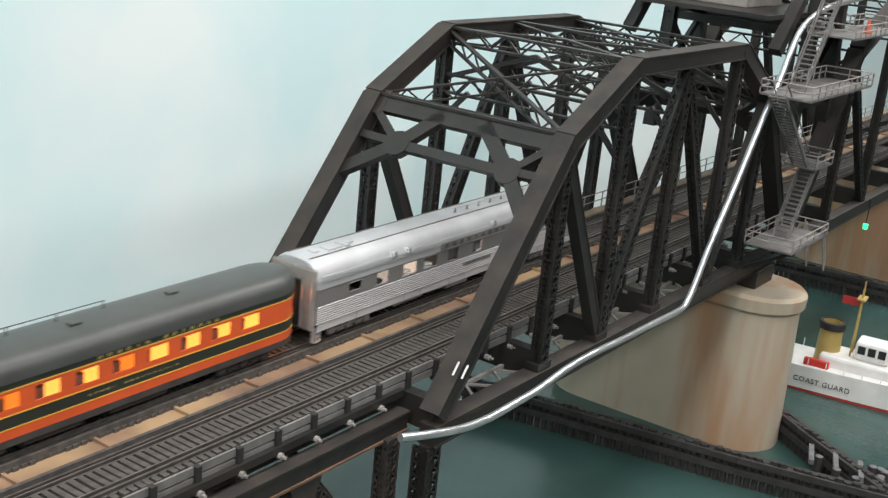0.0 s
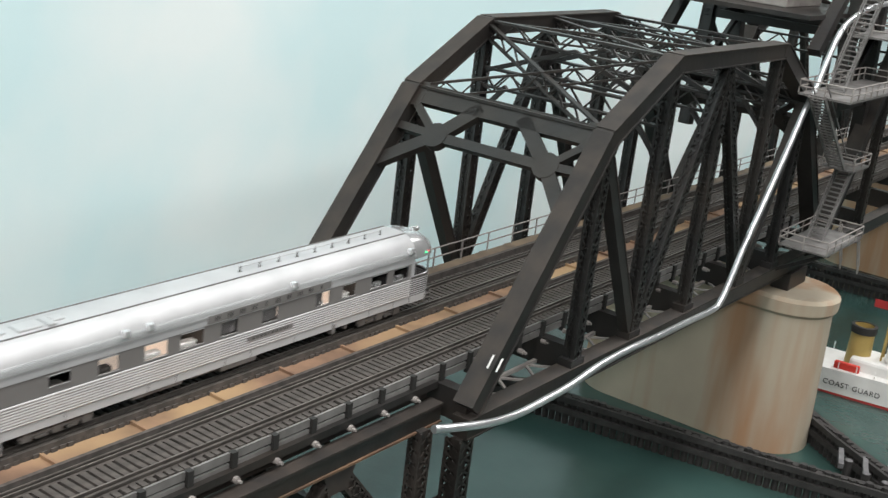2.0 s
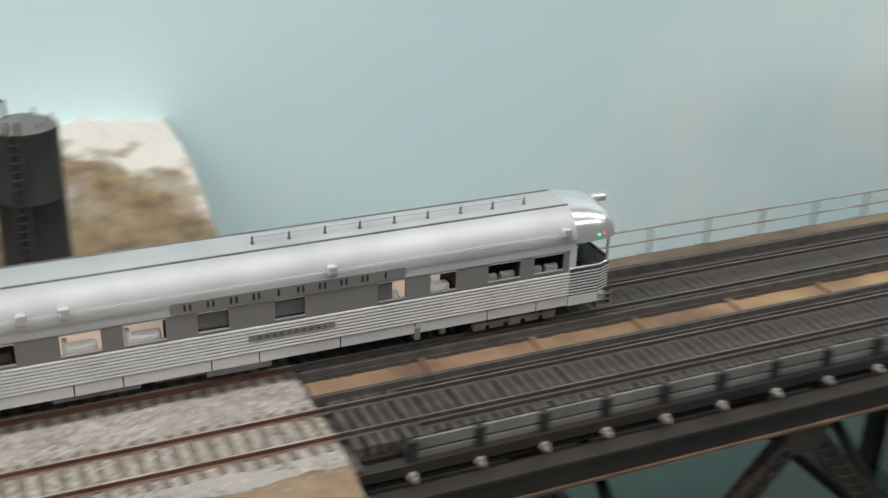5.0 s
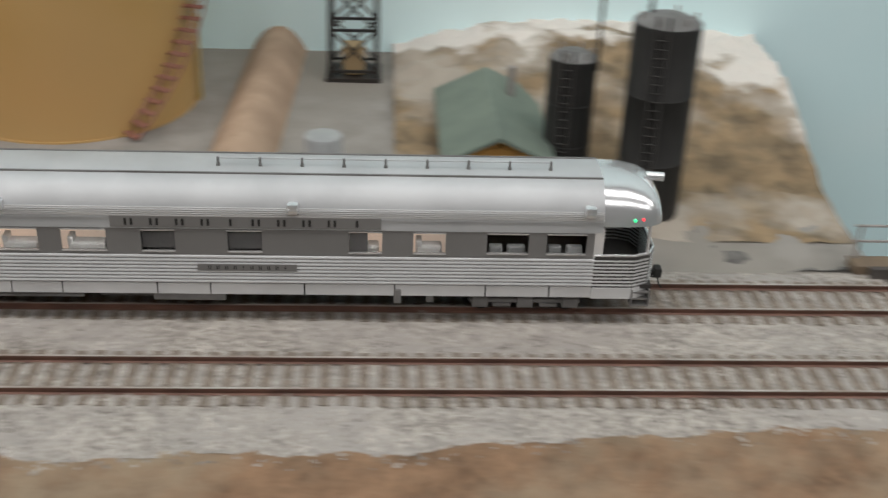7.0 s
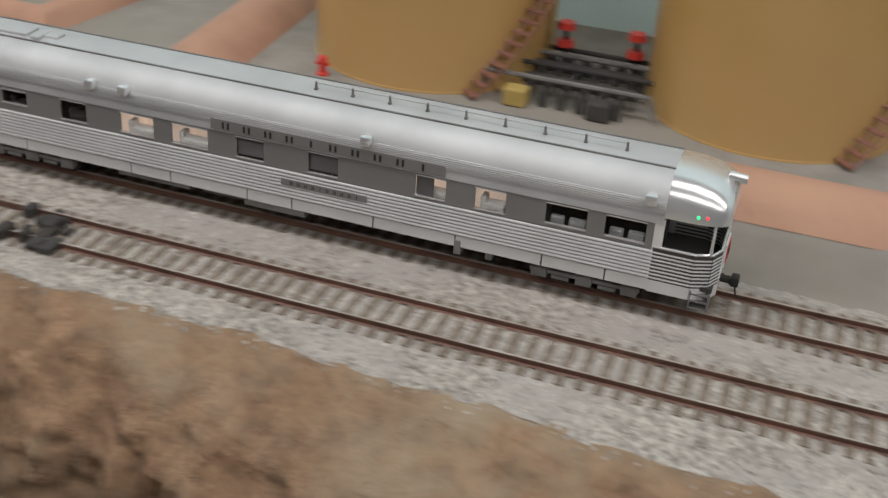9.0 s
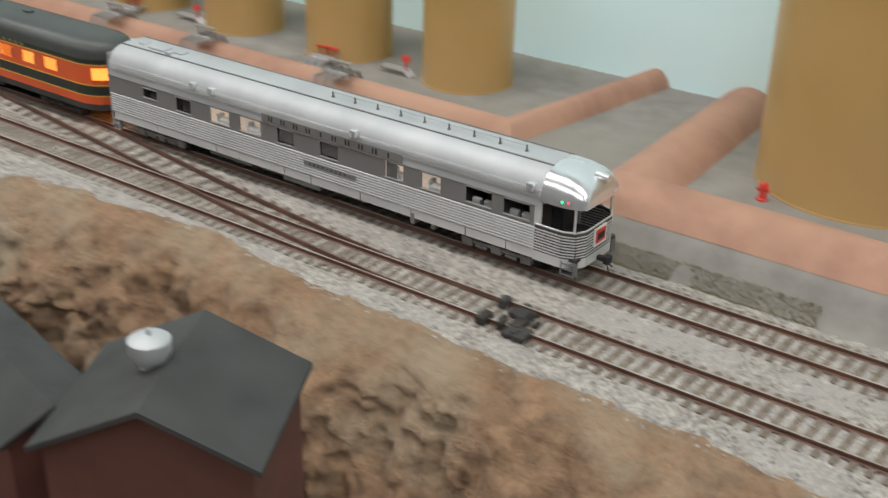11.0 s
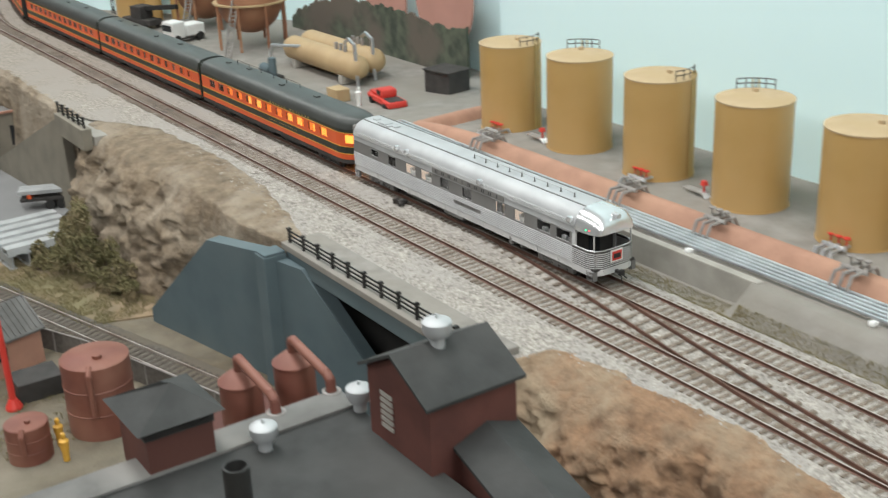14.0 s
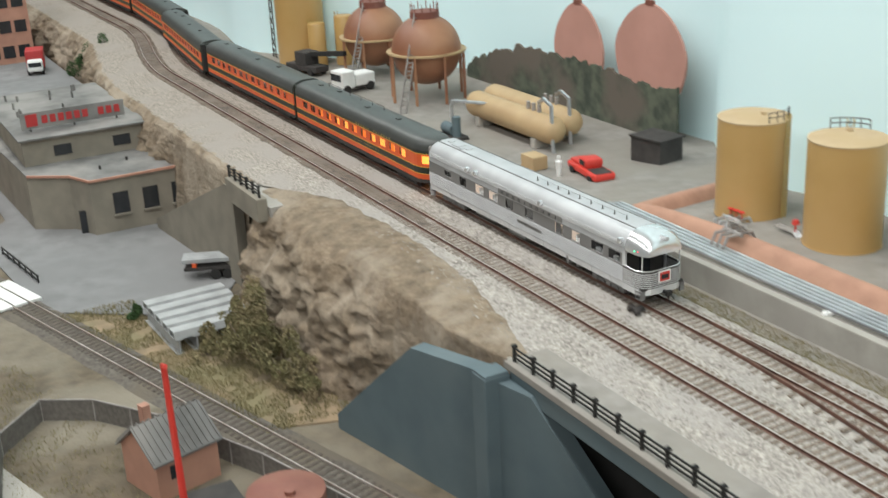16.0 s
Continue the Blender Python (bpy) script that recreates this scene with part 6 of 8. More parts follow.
rise = gridmesh("rocky_rise", span(0.325, 0.508, 0.0022), span(0.048, 0.224, 0.0022), rise_z, M_RISE)
tagged(rise, "brown rocky rise with whitish patches against the painted sky", "rock", kind="structure")
bank = gridmesh("gravel_bank", span(0.33, 0.51, 0.004), span(0.028, 0.11, 0.004), lambda x, y: 0.006 * max(0, 1 - max(0, (x - 0.36) / 0.12)) * min(1, (y - 0.028) / 0.03) - 0.006 + 0.003 * noise.fractal(Vector((x * 60, y * 60, 1)), 0.9, 2, 3), M_GRAVEL)
tagged(bank, "grey gravel bank beside the track", "ground", kind="structure")
# handrail stub and sill at the bridge end
sill = boxpart("bridge_sill", (EDGE - 0.006, EDGE + 0.004, -0.075, 0.032, -0.014, -0.0045), M_DTIE, bev=0.0006)
tagged(sill, "dark timber sill at the bridge end", "sill", kind="structure")

# crossover rails between the two tracks and the switch motor
xo = thing("crossover", "rusty crossover rails linking the two tracks", "railway track", kind="structure")
for s in (-1, 1):
    bm = bmesh.new()
    rows = []
    for k in range(41):
        u = k / 40
        x = -0.06 - 0.50 * u
        e = u * u * (3 - 2 * u)
        y = T2 * (1 - e) + s * 0.00825
        rows.append([(x, y + a, b) for a, b in ((-0.0005, -0.0002), (0.0005, -0.0002), (0.0007, -0.0021), (-0.0007, -0.0021))])
    loft(bm, rows)
    part("rail", bm, M_RAIL, xo)
for k in range(34):
    u = 0.14 + 0.72 * k / 33
    x = -0.06 - 0.50 * u
    e = u * u * (3 - 2 * u)
    ob = new("tie", TIE)
    ob.parent = xo
    ob.matrix_basis = pose(x, T2 * (1 - e), -0.00225)
for x, y in ((-0.047, T2), (-0.60, -0.018)):
    sm = thing("switch_motor", "dark lumpy switch machine on the ties", "switch machine", (x, y, -0.002), group="switch machines")
    rg = random.Random(12)
    for k in range(14 if x > -0.1 else 5):
        bm = bmesh.new()
        w = rg.uniform(0.0012, 0.0028)
        px_, py_ = rg.uniform(-0.011, 0.011), rg.uniform(-0.014, 0.014) if x > -0.1 else rg.uniform(-0.004, 0.004)
        box(bm, px_ - w, px_ + w, py_ - w * 1.6, py_ + w * 1.6, 0, rg.uniform(0.0014, 0.0042), 0.0006)
        part("casing", bm, M_UNDER if k % 3 else M_STEELR, sm)

# ---- refinery end of the yard ----
RZ = -0.0105
pk = thing("pickup_truck", "bright red old pickup truck parked in the yard", "pickup truck", (-0.882, 0.145, RZ), 170)
bm = bmesh.new()
box(bm, -0.030, 0.030, -0.0105, 0.0105, 0.0040, 0.0105, 0.0018)
box(bm, 0.008, 0.029, -0.0080, 0.0080, 0.0095, 0.0130, 0.0020)
part("body", bm, M_RED, pk, smooth=True)
bm = bmesh.new()
box(bm, -0.008, 0.009, -0.0090, 0.0090, 0.0100, 0.0190, 0.0028)
cabp = part("cab", bm, M_RED, pk, smooth=True)
for s in (-1, 1):
    boxpart("side_window", (-0.005, 0.005, min(s * 0.0088, s * 0.0092), max(s * 0.0088, s * 0.0092), 0.0130, 0.0172), M_DARKWIN, cabp)
boxpart("windscreen", (0.0088, 0.0093, -0.0068, 0.0068, 0.0135, 0.0172), M_DARKWIN, cabp)
boxpart("cargo_bed", (-0.0280, -0.0095, -0.0080, 0.0080, 0.0104, 0.0109), M_UNDER, pk)
for x in (-0.019, 0.019):
    for s in (-1, 1):
        bm = bmesh.new()
        rod(bm, (x, s * 0.0085, 0.0042), (x, s * 0.0112, 0.0042), 0.0042, 16)
        w = part("wheel", bm, M_BLACK, pk)
        bm = bmesh.new()
        box(bm, x - 0.006, x + 0.006, s * 0.0102 - 0.0014, s * 0.0102 + 0.0014, 0.0072, 0.0098, 0.0010)
        part("fender", bm, M_RED, pk)
bx = tagged(boxpart("crate", (-0.950, -0.928, 0.112, 0.128, RZ, RZ + 0.013), M_TANC, bev=0.0006), "yellow tan crate standing in the yard", "crate")
bb = thing("control_hut", "black metal equipment box beside the wall", "equipment box", (-0.885, 0.222, RZ), 8)
boxpart("body", (-0.019, 0.019, -0.015, 0.015, 0, 0.024), M_UNDER, bb, bev=0.0006)
boxpart("lid", (-0.0205, 0.0205, -0.0165, 0.0165, 0.024, 0.0262), M_UNDER, bb, bev=0.0006)
for y in (0.167, 0.198):
    ht = thing("bullet_tank", "tan horizontal pressure tank on concrete saddles", "storage tank", (-1.052 - 0.5 * (y - 0.167), y, RZ), group="horizontal tanks")
    bm = bmesh.new()
    n = 24
    rows = []
    for x, r in ((-0.085, 0.002), (-0.084, 0.007), (-0.080, 0.0115), (-0.074, 0.014), (0.074, 0.014), (0.080, 0.0115), (0.084, 0.007), (0.085, 0.002)):
        rows.append([(x, r * math.cos(6.2832 * k / n), 0.020 + r * math.sin(6.2832 * k / n)) for k in range(n)])
    loft(bm, rows)
    part("vessel", bm, M_TANC, ht, smooth=True)
    for x in (-0.055, 0.055):
        boxpart("saddle", (x - 0.004, x + 0.004, -0.012, 0.012, 0, 0.010), M_CONC, ht, bev=0.0005)
    bm = bmesh.new()
    tubeline(bm, [(0.05, 0, 0.033), (0.05, 0, 0.044), (0.062, -0.002, 0.050), (0.078, -0.004, 0.046), (0.082, -0.005, 0.0)], 0.0020, 8)
    part("gooseneck", bm, M_PIPE, ht, smooth=True)
    for k in range(3):
        bm = bmesh.new()
        rod(bm, (0.030 + 0.010 * k, 0, 0.033), (0.030 + 0.010 * k, 0, 0.0415), 0.0022, 8)
        part("valve", bm, M_GREYRAIL, ht)
for x, y, r, zc in ((-1.262, 0.178, 0.041, 0.0575), (-1.430, 0.190, 0.040, 0.0500)):
    sp = thing("gas_sphere", "rusty brown spherical gas tank on steel legs", "storage tank", (x, y, RZ), group="spherical tanks")
    bm = bmesh.new()
    bmesh.ops.create_uvsphere(bm, u_segments=40, v_segments=24, radius=r, matrix=Matrix.Translation((0, 0, zc)))
    part("sphere", bm, M_COPPER, sp, smooth=True)
    bm = bmesh.new()
    lathe(bm, [(r + 0.0003, zc - 0.002), (r + 0.006, zc - 0.002), (r + 0.006, zc), (r + 0.0003, zc)], 40)
    part("ring_walk", bm, M_TANC, sp)
    for k in range(8):
        a = k * 0.785
        bm = bmesh.new()
        rod(bm, ((r + 0.004) * math.cos(a), (r + 0.004) * math.sin(a), 0), ((r + 0.004) * math.cos(a), (r + 0.004) * math.sin(a), zc), 0.0018, 8)
        part("leg", bm, M_COPPER, sp)
    bm = bmesh.new()
    lathe(bm, [(0.017, zc + r * 0.88), (0.017, zc + r + 0.004), (0, zc + r + 0.004)], 24)
    top = part("top_platform", bm, M_RUST, sp)
    for k in range(10):
        a = k * 0.628
        bm = bmesh.new()
        rod(bm, (0.016 * math.cos(a), 0.016 * math.sin(a), zc + r), (0.016 * math.cos(a), 0.016 * math.sin(a), zc + r + 0.013), 0.0006, 5)
        part("rail_post", bm, M_RUST, top)
    bm = bmesh.new()
    for s in (-1, 1):
        beam(bm, (r * 0.55 + 0.03, -r - 0.02 + s * 0.004, 0), (0.006, -0.012 + s * 0.004, zc + r + 0.003), 0.0010, 0.003)
    for k in range(24):
        t = k / 24
        c = Vector((r * 0.55 + 0.03, -r - 0.02, 0)).lerp(Vector((0.006, -0.012, zc + r + 0.003)), t)
        box(bm, c.x - 0.001, c.x + 0.001, c.y - 0.004, c.y + 0.004, c.z - 0.0003, c.z + 0.0003)
    part("stair", bm, M_GREYRAIL, sp)
for x, y, r, h in ((-1.578, 0.146, 0.033, 0.150), (-1.530, 0.150, 0.012, 0.056), (-1.515, 0.184, 0.013, 0.064)):
    ft = thing("far_tank", "ochre upright tank at the far end of the yard", "storage tank", (x, y, RZ), group="far ochre tanks")
    bm = bmesh.new()
    lathe(bm, [(r, 0), (r, h), (r * 0.9, h + 0.002), (0, h + 0.003)], 32)
    part("shell", bm, M_TANK, ft, smooth=True)
    ladder(ft, -r - 0.001, -0.004, 0, h, 3.14)
fm = thing("floodlight_mast", "thin dark lattice mast behind the tanks", "mast", (-1.625, 0.128, RZ))
for sx in (-1, 1):
    for sy in (-1, 1):
        bm = bmesh.new()
        beam(bm, (sx * 0.006, sy * 0.006, 0), (sx * 0.005, sy * 0.005, 0.14), 0.0010, 0.0010)
        part("leg", bm, M_STEEL, fm)
for k in range(9):
    bm = bmesh.new()
    beam(bm, (-0.006, -0.006, 0.015 * k), (0.006, -0.006, 0.015 * k + 0.015), 0.0008, 0.0008)
    beam(bm, (0.006, -0.006, 0.015 * k), (-0.006, -0.006, 0.015 * k + 0.015), 0.0008, 0.0008)
    part("lacing", bm, M_STEEL, fm)
wt = thing("tanker_truck", "white and brown parked lorry", "truck", (-1.355, 0.118, RZ), 100)
boxpart("cab", (-0.020, 0.0, -0.0125, 0.0125, 0.006, 0.028), M_WHITE, wt, bev=0.002)
boxpart("windscreen", (-0.0206, -0.0198, -0.0105, 0.0105, 0.016, 0.024), M_DARKWIN, wt)
boxpart("load_body", (0.001, 0.030, -0.0120, 0.0120, 0.007, 0.022), M_WHITE, wt, bev=0.002)
boxpart("chassis", (-0.020, 0.030, -0.009, 0.009, 0.004, 0.007), M_UNDER, wt)
for x in (-0.013, 0.022):
    for s in (-1, 1):
        bm = bmesh.new()
        rod(bm, (x, s * 0.009, 0.0055), (x, s * 0.0128, 0.0055), 0.0055, 14)
        part("wheel", bm, M_BLACK, wt)
cr = thing("mobile_crane", "dark blue grey mobile crane with a low boom", "crane", (-1.490, 0.118, RZ), 15)
boxpart("carrier", (-0.035, 0.030, -0.011, 0.011, 0.005, 0.013), M_UNDER, cr, bev=0.001)
boxpart("cabin", (-0.014, 0.010, -0.011, 0.011, 0.013, 0.030), M_UNDER, cr, bev=0.001)
bm = bmesh.new()
beam(bm, (0.0, 0, 0.026), (0.075, 0.004, 0.034), 0.006, 0.006)
part("boom", bm, M_BLACK, cr)
for x in (-0.027, -0.012, 0.018):
    for s in (-1, 1):
        bm = bmesh.new()
        rod(bm, (x, s * 0.008, 0.005), (x, s * 0.012, 0.005), 0.005, 14)
        part("wheel", bm, M_BLACK, cr)
pu = thing("pump_unit", "dark blue pump set with pipes beside the line", "pump", (-1.085, 0.112, RZ))
boxpart("base", (-0.018, 0.018, -0.010, 0.010, 0, 0.003), M_UNDER, pu)
bm = bmesh.new()
rod(bm, (-0.014, 0, 0.009), (0.006, 0, 0.009), 0.006, 14)
rod(bm, (0.010, 0, 0.003), (0.010, 0, 0.024), 0.0045, 12)
part("motor", bm, M_BLUEC, pu, smooth=True)
bm = bmesh.new()
tubeline(bm, [(-0.055, 0.03, 0.0), (-0.055, 0.03, 0.018), (-0.045, 0.028, 0.026), (-0.005, 0.045, 0.028), (0.012, 0.06, 0.022)], 0.0018, 8)
part("pipe_loop", bm, M_PIPE, pu, smooth=True)
# flat cut-out boards at the wall: dark trees, two pink tanks
bm = bmesh.new()
prof = [(-1.335, -0.03)]
for k in range(161):
    u = k / 160
    x = -1.335 + 0.417 * u
    z = 0.047 * math.sin(min(u * 4.6, 1.5708)) ** 0.7 - 0.006 * max(0.0, math.sin(u * 9.0)) + 0.006 * noise.fractal(Vector((x * 55, 2, 0)), 0.6, 2.0, 4)
    prof.append((x, z))
prof += [(-0.918, -0.03)]
prism(bm, prof, 0.272, 0.275)
tagged(part("tree_board", bm, M_TREES), "dark green trees painted on a flat backdrop board", "backdrop", kind="structure")
for x, rz_, zt in ((-1.093, 0.046, 0.109), (-0.968, 0.0565, 0.122)):
    bm = bmesh.new()
    pts = []
    for k in range(48):
        a = 6.2832 * k / 48
        c, q = math.cos(a), math.sin(a)
        pts.append((x + rz_ * c * (1.0 - 0.22 * max(q, 0.0) ** 1.5), zt - 0.050 + (0.050 if q > 0 else 0.058) * q))
    prism(bm, pts, 0.2762, 0.2790)
    tk = tagged(part("painted_tank_board", bm, M_PINK), "pink brown tank painted on a flat cut-out board", "backdrop", kind="structure")
    bm = bmesh.new()
    box(bm, x - 0.006, x + 0.006, 0.2755, 0.2785, zt - 0.002, zt + 0.003)
    tagged(part("painted_tank_top", bm, M_RUST), "painted cap of the cut-out tank", "backdrop", kind="structure")

# ---- underpass, low town ----
def wallpoly(name, p, q, zs, th, material, label, cat="wall"):
    """An upright slab from p to q (x, y) whose outline is a list of (share along, height)."""
    p, q = Vector(p), Vector(q)
    d = q - p
    nr = Vector((-d.y, d.x)).normalized() * th
    bm = bmesh.new()
    va = [bm.verts.new((p.x + d.x * u, p.y + d.y * u, z)) for u, z in zs]
    vb = [bm.verts.new((p.x + d.x * u + nr.x, p.y + d.y * u + nr.y, z)) for u, z in zs]
    bm.faces.new(va)
    bm.faces.new(vb[::-1])
    for k in range(len(zs)):
        j = (k + 1) % len(zs)
        bm.faces.new((va[j], va[k], vb[k], vb[j]))
    return tagged(part(name, bm, material), label, cat, kind="structure")


wallpoly("abutment_wing", (-0.752, -0.173), (-0.590, -0.139), [(0, Z_LOW), (1, Z_LOW), (1, -0.0095), (0.56, -0.0165), (0.0, -0.100)], 0.012, M_BLUEC, "blue grey concrete wing wall beside the low track")
# this wall's slanting end shapes the edge of the girder's shadow
wallpoly("abutment_wall", (-0.580, -0.137), (-0.36, -0.088), [(0, Z_LOW), (0.62, Z_LOW), (0.13, -0.012), (0, -0.012)], 0.012, M_BLUEC, "blue grey concrete wall of the underpass")
boxp = boxpart("abutment_pilaster", (-0.594, -0.578, -0.146, -0.128, Z_LOW, -0.0080), M_BLUEC, bev=0.0008)
tagged(boxp, "blue grey concrete pilaster of the underpass", "pilaster", kind="structure")
boxp = boxpart("pilaster_cap", (-0.5935, -0.5785, -0.1455, -0.1285, -0.0079, -0.0062), M_BLUEC, bev=0.0008)
tagged(boxp, "worn edge on top of the pilaster", "pilaster", kind="structure")
# added black panels: the deep shade under the girder as colour
wallpoly("underpass_shade_panel", (-0.585, -0.108), (-0.36, -0.062), [(0, Z_LOW), (1, Z_LOW), (1, -0.012), (0, -0.012)], 0.006, M_BLACK, "black panel standing in for the shade inside the underpass")
back = boxpart("underpass_shade_back", (-0.60, -0.30, 0.02, 0.03, Z_LOW, -0.01), M_BLACK)
tagged(back, "black end panel standing in for the underpass shade", "wall", kind="structure")
fas = boxpart("girder_fascia", (-0.580, -0.348, -0.1275, -0.1175, -0.0190, -0.0015), M_BLUEC, bev=0.0006)
tagged(fas, "blue grey girder face above the underpass", "girder", kind="structure")
slab = boxpart("underpass_slab", (-0.60, -0.345, -0.1172, 0.02, -0.0185, -0.0095), M_CONC)
tagged(slab, "concrete slab carrying the tracks over the underpass", "slab", kind="structure")
kerb = boxpart("underpass_kerb", (-0.584, -0.346, -0.1290, -0.098, -0.0060, -0.0012), M_YARD, bev=0.0006)
tagged(kerb, "grey concrete kerb path beside the ballast", "kerb", kind="structure")


def railing(x0, x1, y, z, n, h=0.0112):
    r = thing("bridge_railing", "black pipe railing on the edge of the girder", "railing", (0, y, z), group="girder railings")
    for k in range(n + 1):
        x = x0 + (x1 - x0) * k / n
        bm = bmesh.new()
        box(bm, x - 0.0009, x + 0.0009, -0.0009, 0.0009, 0, h)
        box(bm, x - 0.0014, x + 0.0014, -0.0014, 0.0014, h - 0.0015, h)
        part("post", bm, M_BLACK, r)
    for zz in (0.0030, 0.0060, 0.0092):
        bm = bmesh.new()
        beam(bm, (x0, 0, zz), (x1, 0, zz), 0.0008, 0.0010)
        part("rail_bar", bm, M_BLACK, r)


railing(-0.578, -0.350, -0.1245, -0.0012, 11)
# second, farther underpass
wallpoly("far_wing", (-1.285, -0.158), (-1.062, -0.138), [(0, Z_LOW), (1, Z_LOW), (1, -0.008), (0.92, -0.012), (0, -0.100)], 0.010, M_OLIVE, "olive grey concrete wing wall beside the rock")
fas2 = boxpart("far_girder_fascia", (-1.066, -0.980, -0.1420, -0.1320, -0.0230, -0.0015), M_OLIVE, bev=0.0006)
tagged(fas2, "olive grey girder face of the far underpass", "girder", kind="structure")
sl2 = boxpart("far_underpass_slab", (-1.07, -0.975, -0.1315, 0.02, -0.0185, -0.0095), M_CONC)
tagged(sl2, "concrete slab over the far underpass", "slab", kind="structure")
# black panel added in the opening to paint its shade
bk2 = boxpart("far_underpass_shade_back", (-1.09, -0.96, -0.06, -0.05, Z_LOW, -0.01), M_BLACK)
tagged(bk2, "black panel standing in for shade in the far underpass", "wall", kind="structure")
railing(-1.064, -0.984, -0.1375, -0.0012, 5)

# low track on a curve-free line
LT_A, LT_B = Vector((-2.05, -0.590)), Vector((-0.36, -0.112))
LT_D = (LT_B - LT_A).normalized()
LT_ANG = math.degrees(math.atan2(LT_D.y, LT_D.x))
low_track = thing("low_track", "old worn rails half sunk in brown dirt", "railway track", (LT_A.x, LT_A.y, Z_LOW + 0.0040), LT_ANG, kind="structure")
LTL = (LT_B - LT_A).length
for s in (-1, 1):
    bm = bmesh.new()
    box(bm, 0, LTL, s * 0.00825 - 0.0005, s * 0.00825 + 0.0005, -0.0018, 0)
    part("rail", bm, M_RAILTOP, low_track)
OLDTIE = tie_mesh("old_tie", 0.0275, 0.0028, 0.0028, M_OLDTIE)
x = 0.6
while x < LTL:
    ob = new("tie", OLDTIE)
    ob.parent = low_track
    ob.matrix_basis = pose(x, 0, -0.0018)
    x += 0.0072
for k in range(3):
    boxpart("crossing_panel", (0.880, 0.950, -0.021 + 0.0145 * k, -0.0085 + 0.0145 * k, -0.0018, 0.0004), M_WHITE, low_track, label="white concrete crossing panel")
bedl = gridmesh("low_ballast", span(0.0, LTL, 0.008), span(-0.024, 0.024, 0.004), lambda a, b: 0.0, M_OLDBED)
for v in bedl.data.vertices:
    a, b = v.co.x, v.co.y
    q = LT_A + LT_D * a + Vector((-LT_D.y, LT_D.x)) * b
    v.co = (q.x, q.y, Z_LOW + 0.0018 - max(0, abs(b) - 0.016) * 0.25 + 0.0004 * noise.noise(Vector((a * 300, b * 300, 0))))
tagged(bedl, "grey brown ballast of the low track", "ballast", kind="structure")


def patch(name, poly, z, material, label):
    bm = bmesh.new()
    prism(bm, poly, Z_LOW - 0.002, z, "z")
    return tagged(part(name, bm, material), label, "ground", kind="structure")


patch("street", [(-1.42, -0.30), (-1.36, -0.34), (-1.11, -0.318), (-1.045, -0.235), (-1.05, -0.158), (-1.10, -0.125), (-1.33, -0.095), (-1.60, -0.09), (-2.4, -0.05), (-2.4, -0.30)], Z_LOW + 0.0016, M_ASPH, "grey street surface in front of the store")
patch("sandy_strip", [(-1.10, -0.312), (-0.93, -0.268), (-0.78, -0.222), (-0.76, -0.165), (-0.98, -0.10), (-1.045, -0.16), (-1.04, -0.235)], Z_LOW + 0.0012, M_SAND, "sandy ground with dry grass beside the low track")
patch("paved_yard", [(-0.90, -0.42), (-0.70, -0.36), (-0.62, -0.42), (-0.70, -0.52), (-0.95, -0.52)], Z_LOW + 0.0014, M_CONC, "pale paved lot beside the house")


# brewery-like works
def gable(name, label, cx, cy, rot, lx, ly, z0, ze, zr, wall_m, roof_m, over=0.003):
    """A gabled block: ridge along its own x."""
    t = thing(name, label, "building", (cx, cy, 0), rot)
    bm = bmesh.new()
    prism(bm, [(-ly, z0), (ly, z0), (ly, ze), (0, zr), (-ly, ze)], -lx, lx, "x")
    part("wall", bm, wall_m, t)
    for s in (-1, 1):
        bm = bmesh.new()
        k = (zr - ze) / ly
        prism(bm, [(0, zr + 0.0006), (s * (ly + over), ze - k * over + 0.0006), (s * (ly + over), ze - k * over + 0.0022), (0, zr + 0.0022)], -lx - over, lx + over, "x")
        part("roof", bm, roof_m, t)
    return t


def dome_vent(x, y, z, r=0.0062, m=None):
    v = thing("roof_ventilator", "shiny round metal roof ventilator", "ventilator", (x, y, z), group="roof ventilators")
    bm = bmesh.new()
    lathe(bm, [(r * 0.5, -0.003), (r * 0.5, r * 0.35), (r * 0.8, r * 0.35), (r, r * 0.75), (r, r * 1.35), (r * 0.92, r * 1.42), (r * 0.3, r * 1.62), (r * 0.12, r * 1.62), (r * 0.1, r * 1.9), (0, r * 1.95)], 24)
    part("cowl", bm, M_SILVERD, v, smooth=True)


works = thing("works_block", "dark brick red works block with flat grey felt roof", "building")
boxpart("wall", (-0.286, -0.150, -0.400, -0.247, Z_LOW, 0.0395), M_BRICK, works)
boxpart("flat_roof", (-0.291, -0.147, -0.404, -0.2445, 0.0396, 0.0425), M_ROOF, works, bev=0.0005)
boxpart("roof_edge", (-0.2915, -0.2735, -0.404, -0.2445, 0.0427, 0.0440), M_FLATROOF, works)
low_block = thing("works_lower_block", "dark works block with a small hipped roof", "building")
boxpart("wall", (-0.3065, -0.2745, -0.3415, -0.3125, Z_LOW, 0.0590), M_BRICK, low_block)
boxpart("louvre_core", (-0.3055, -0.2755, -0.3405, -0.3135, 0.0591, 0.0650), M_BLACK, low_block)
for k in range(4):
    boxpart("louvre", (-0.3072, -0.2738, -0.3422, -0.3118, 0.0593 + 0.0014 * k, 0.0600 + 0.0014 * k), M_UNDER, low_block)
bm = bmesh.new()
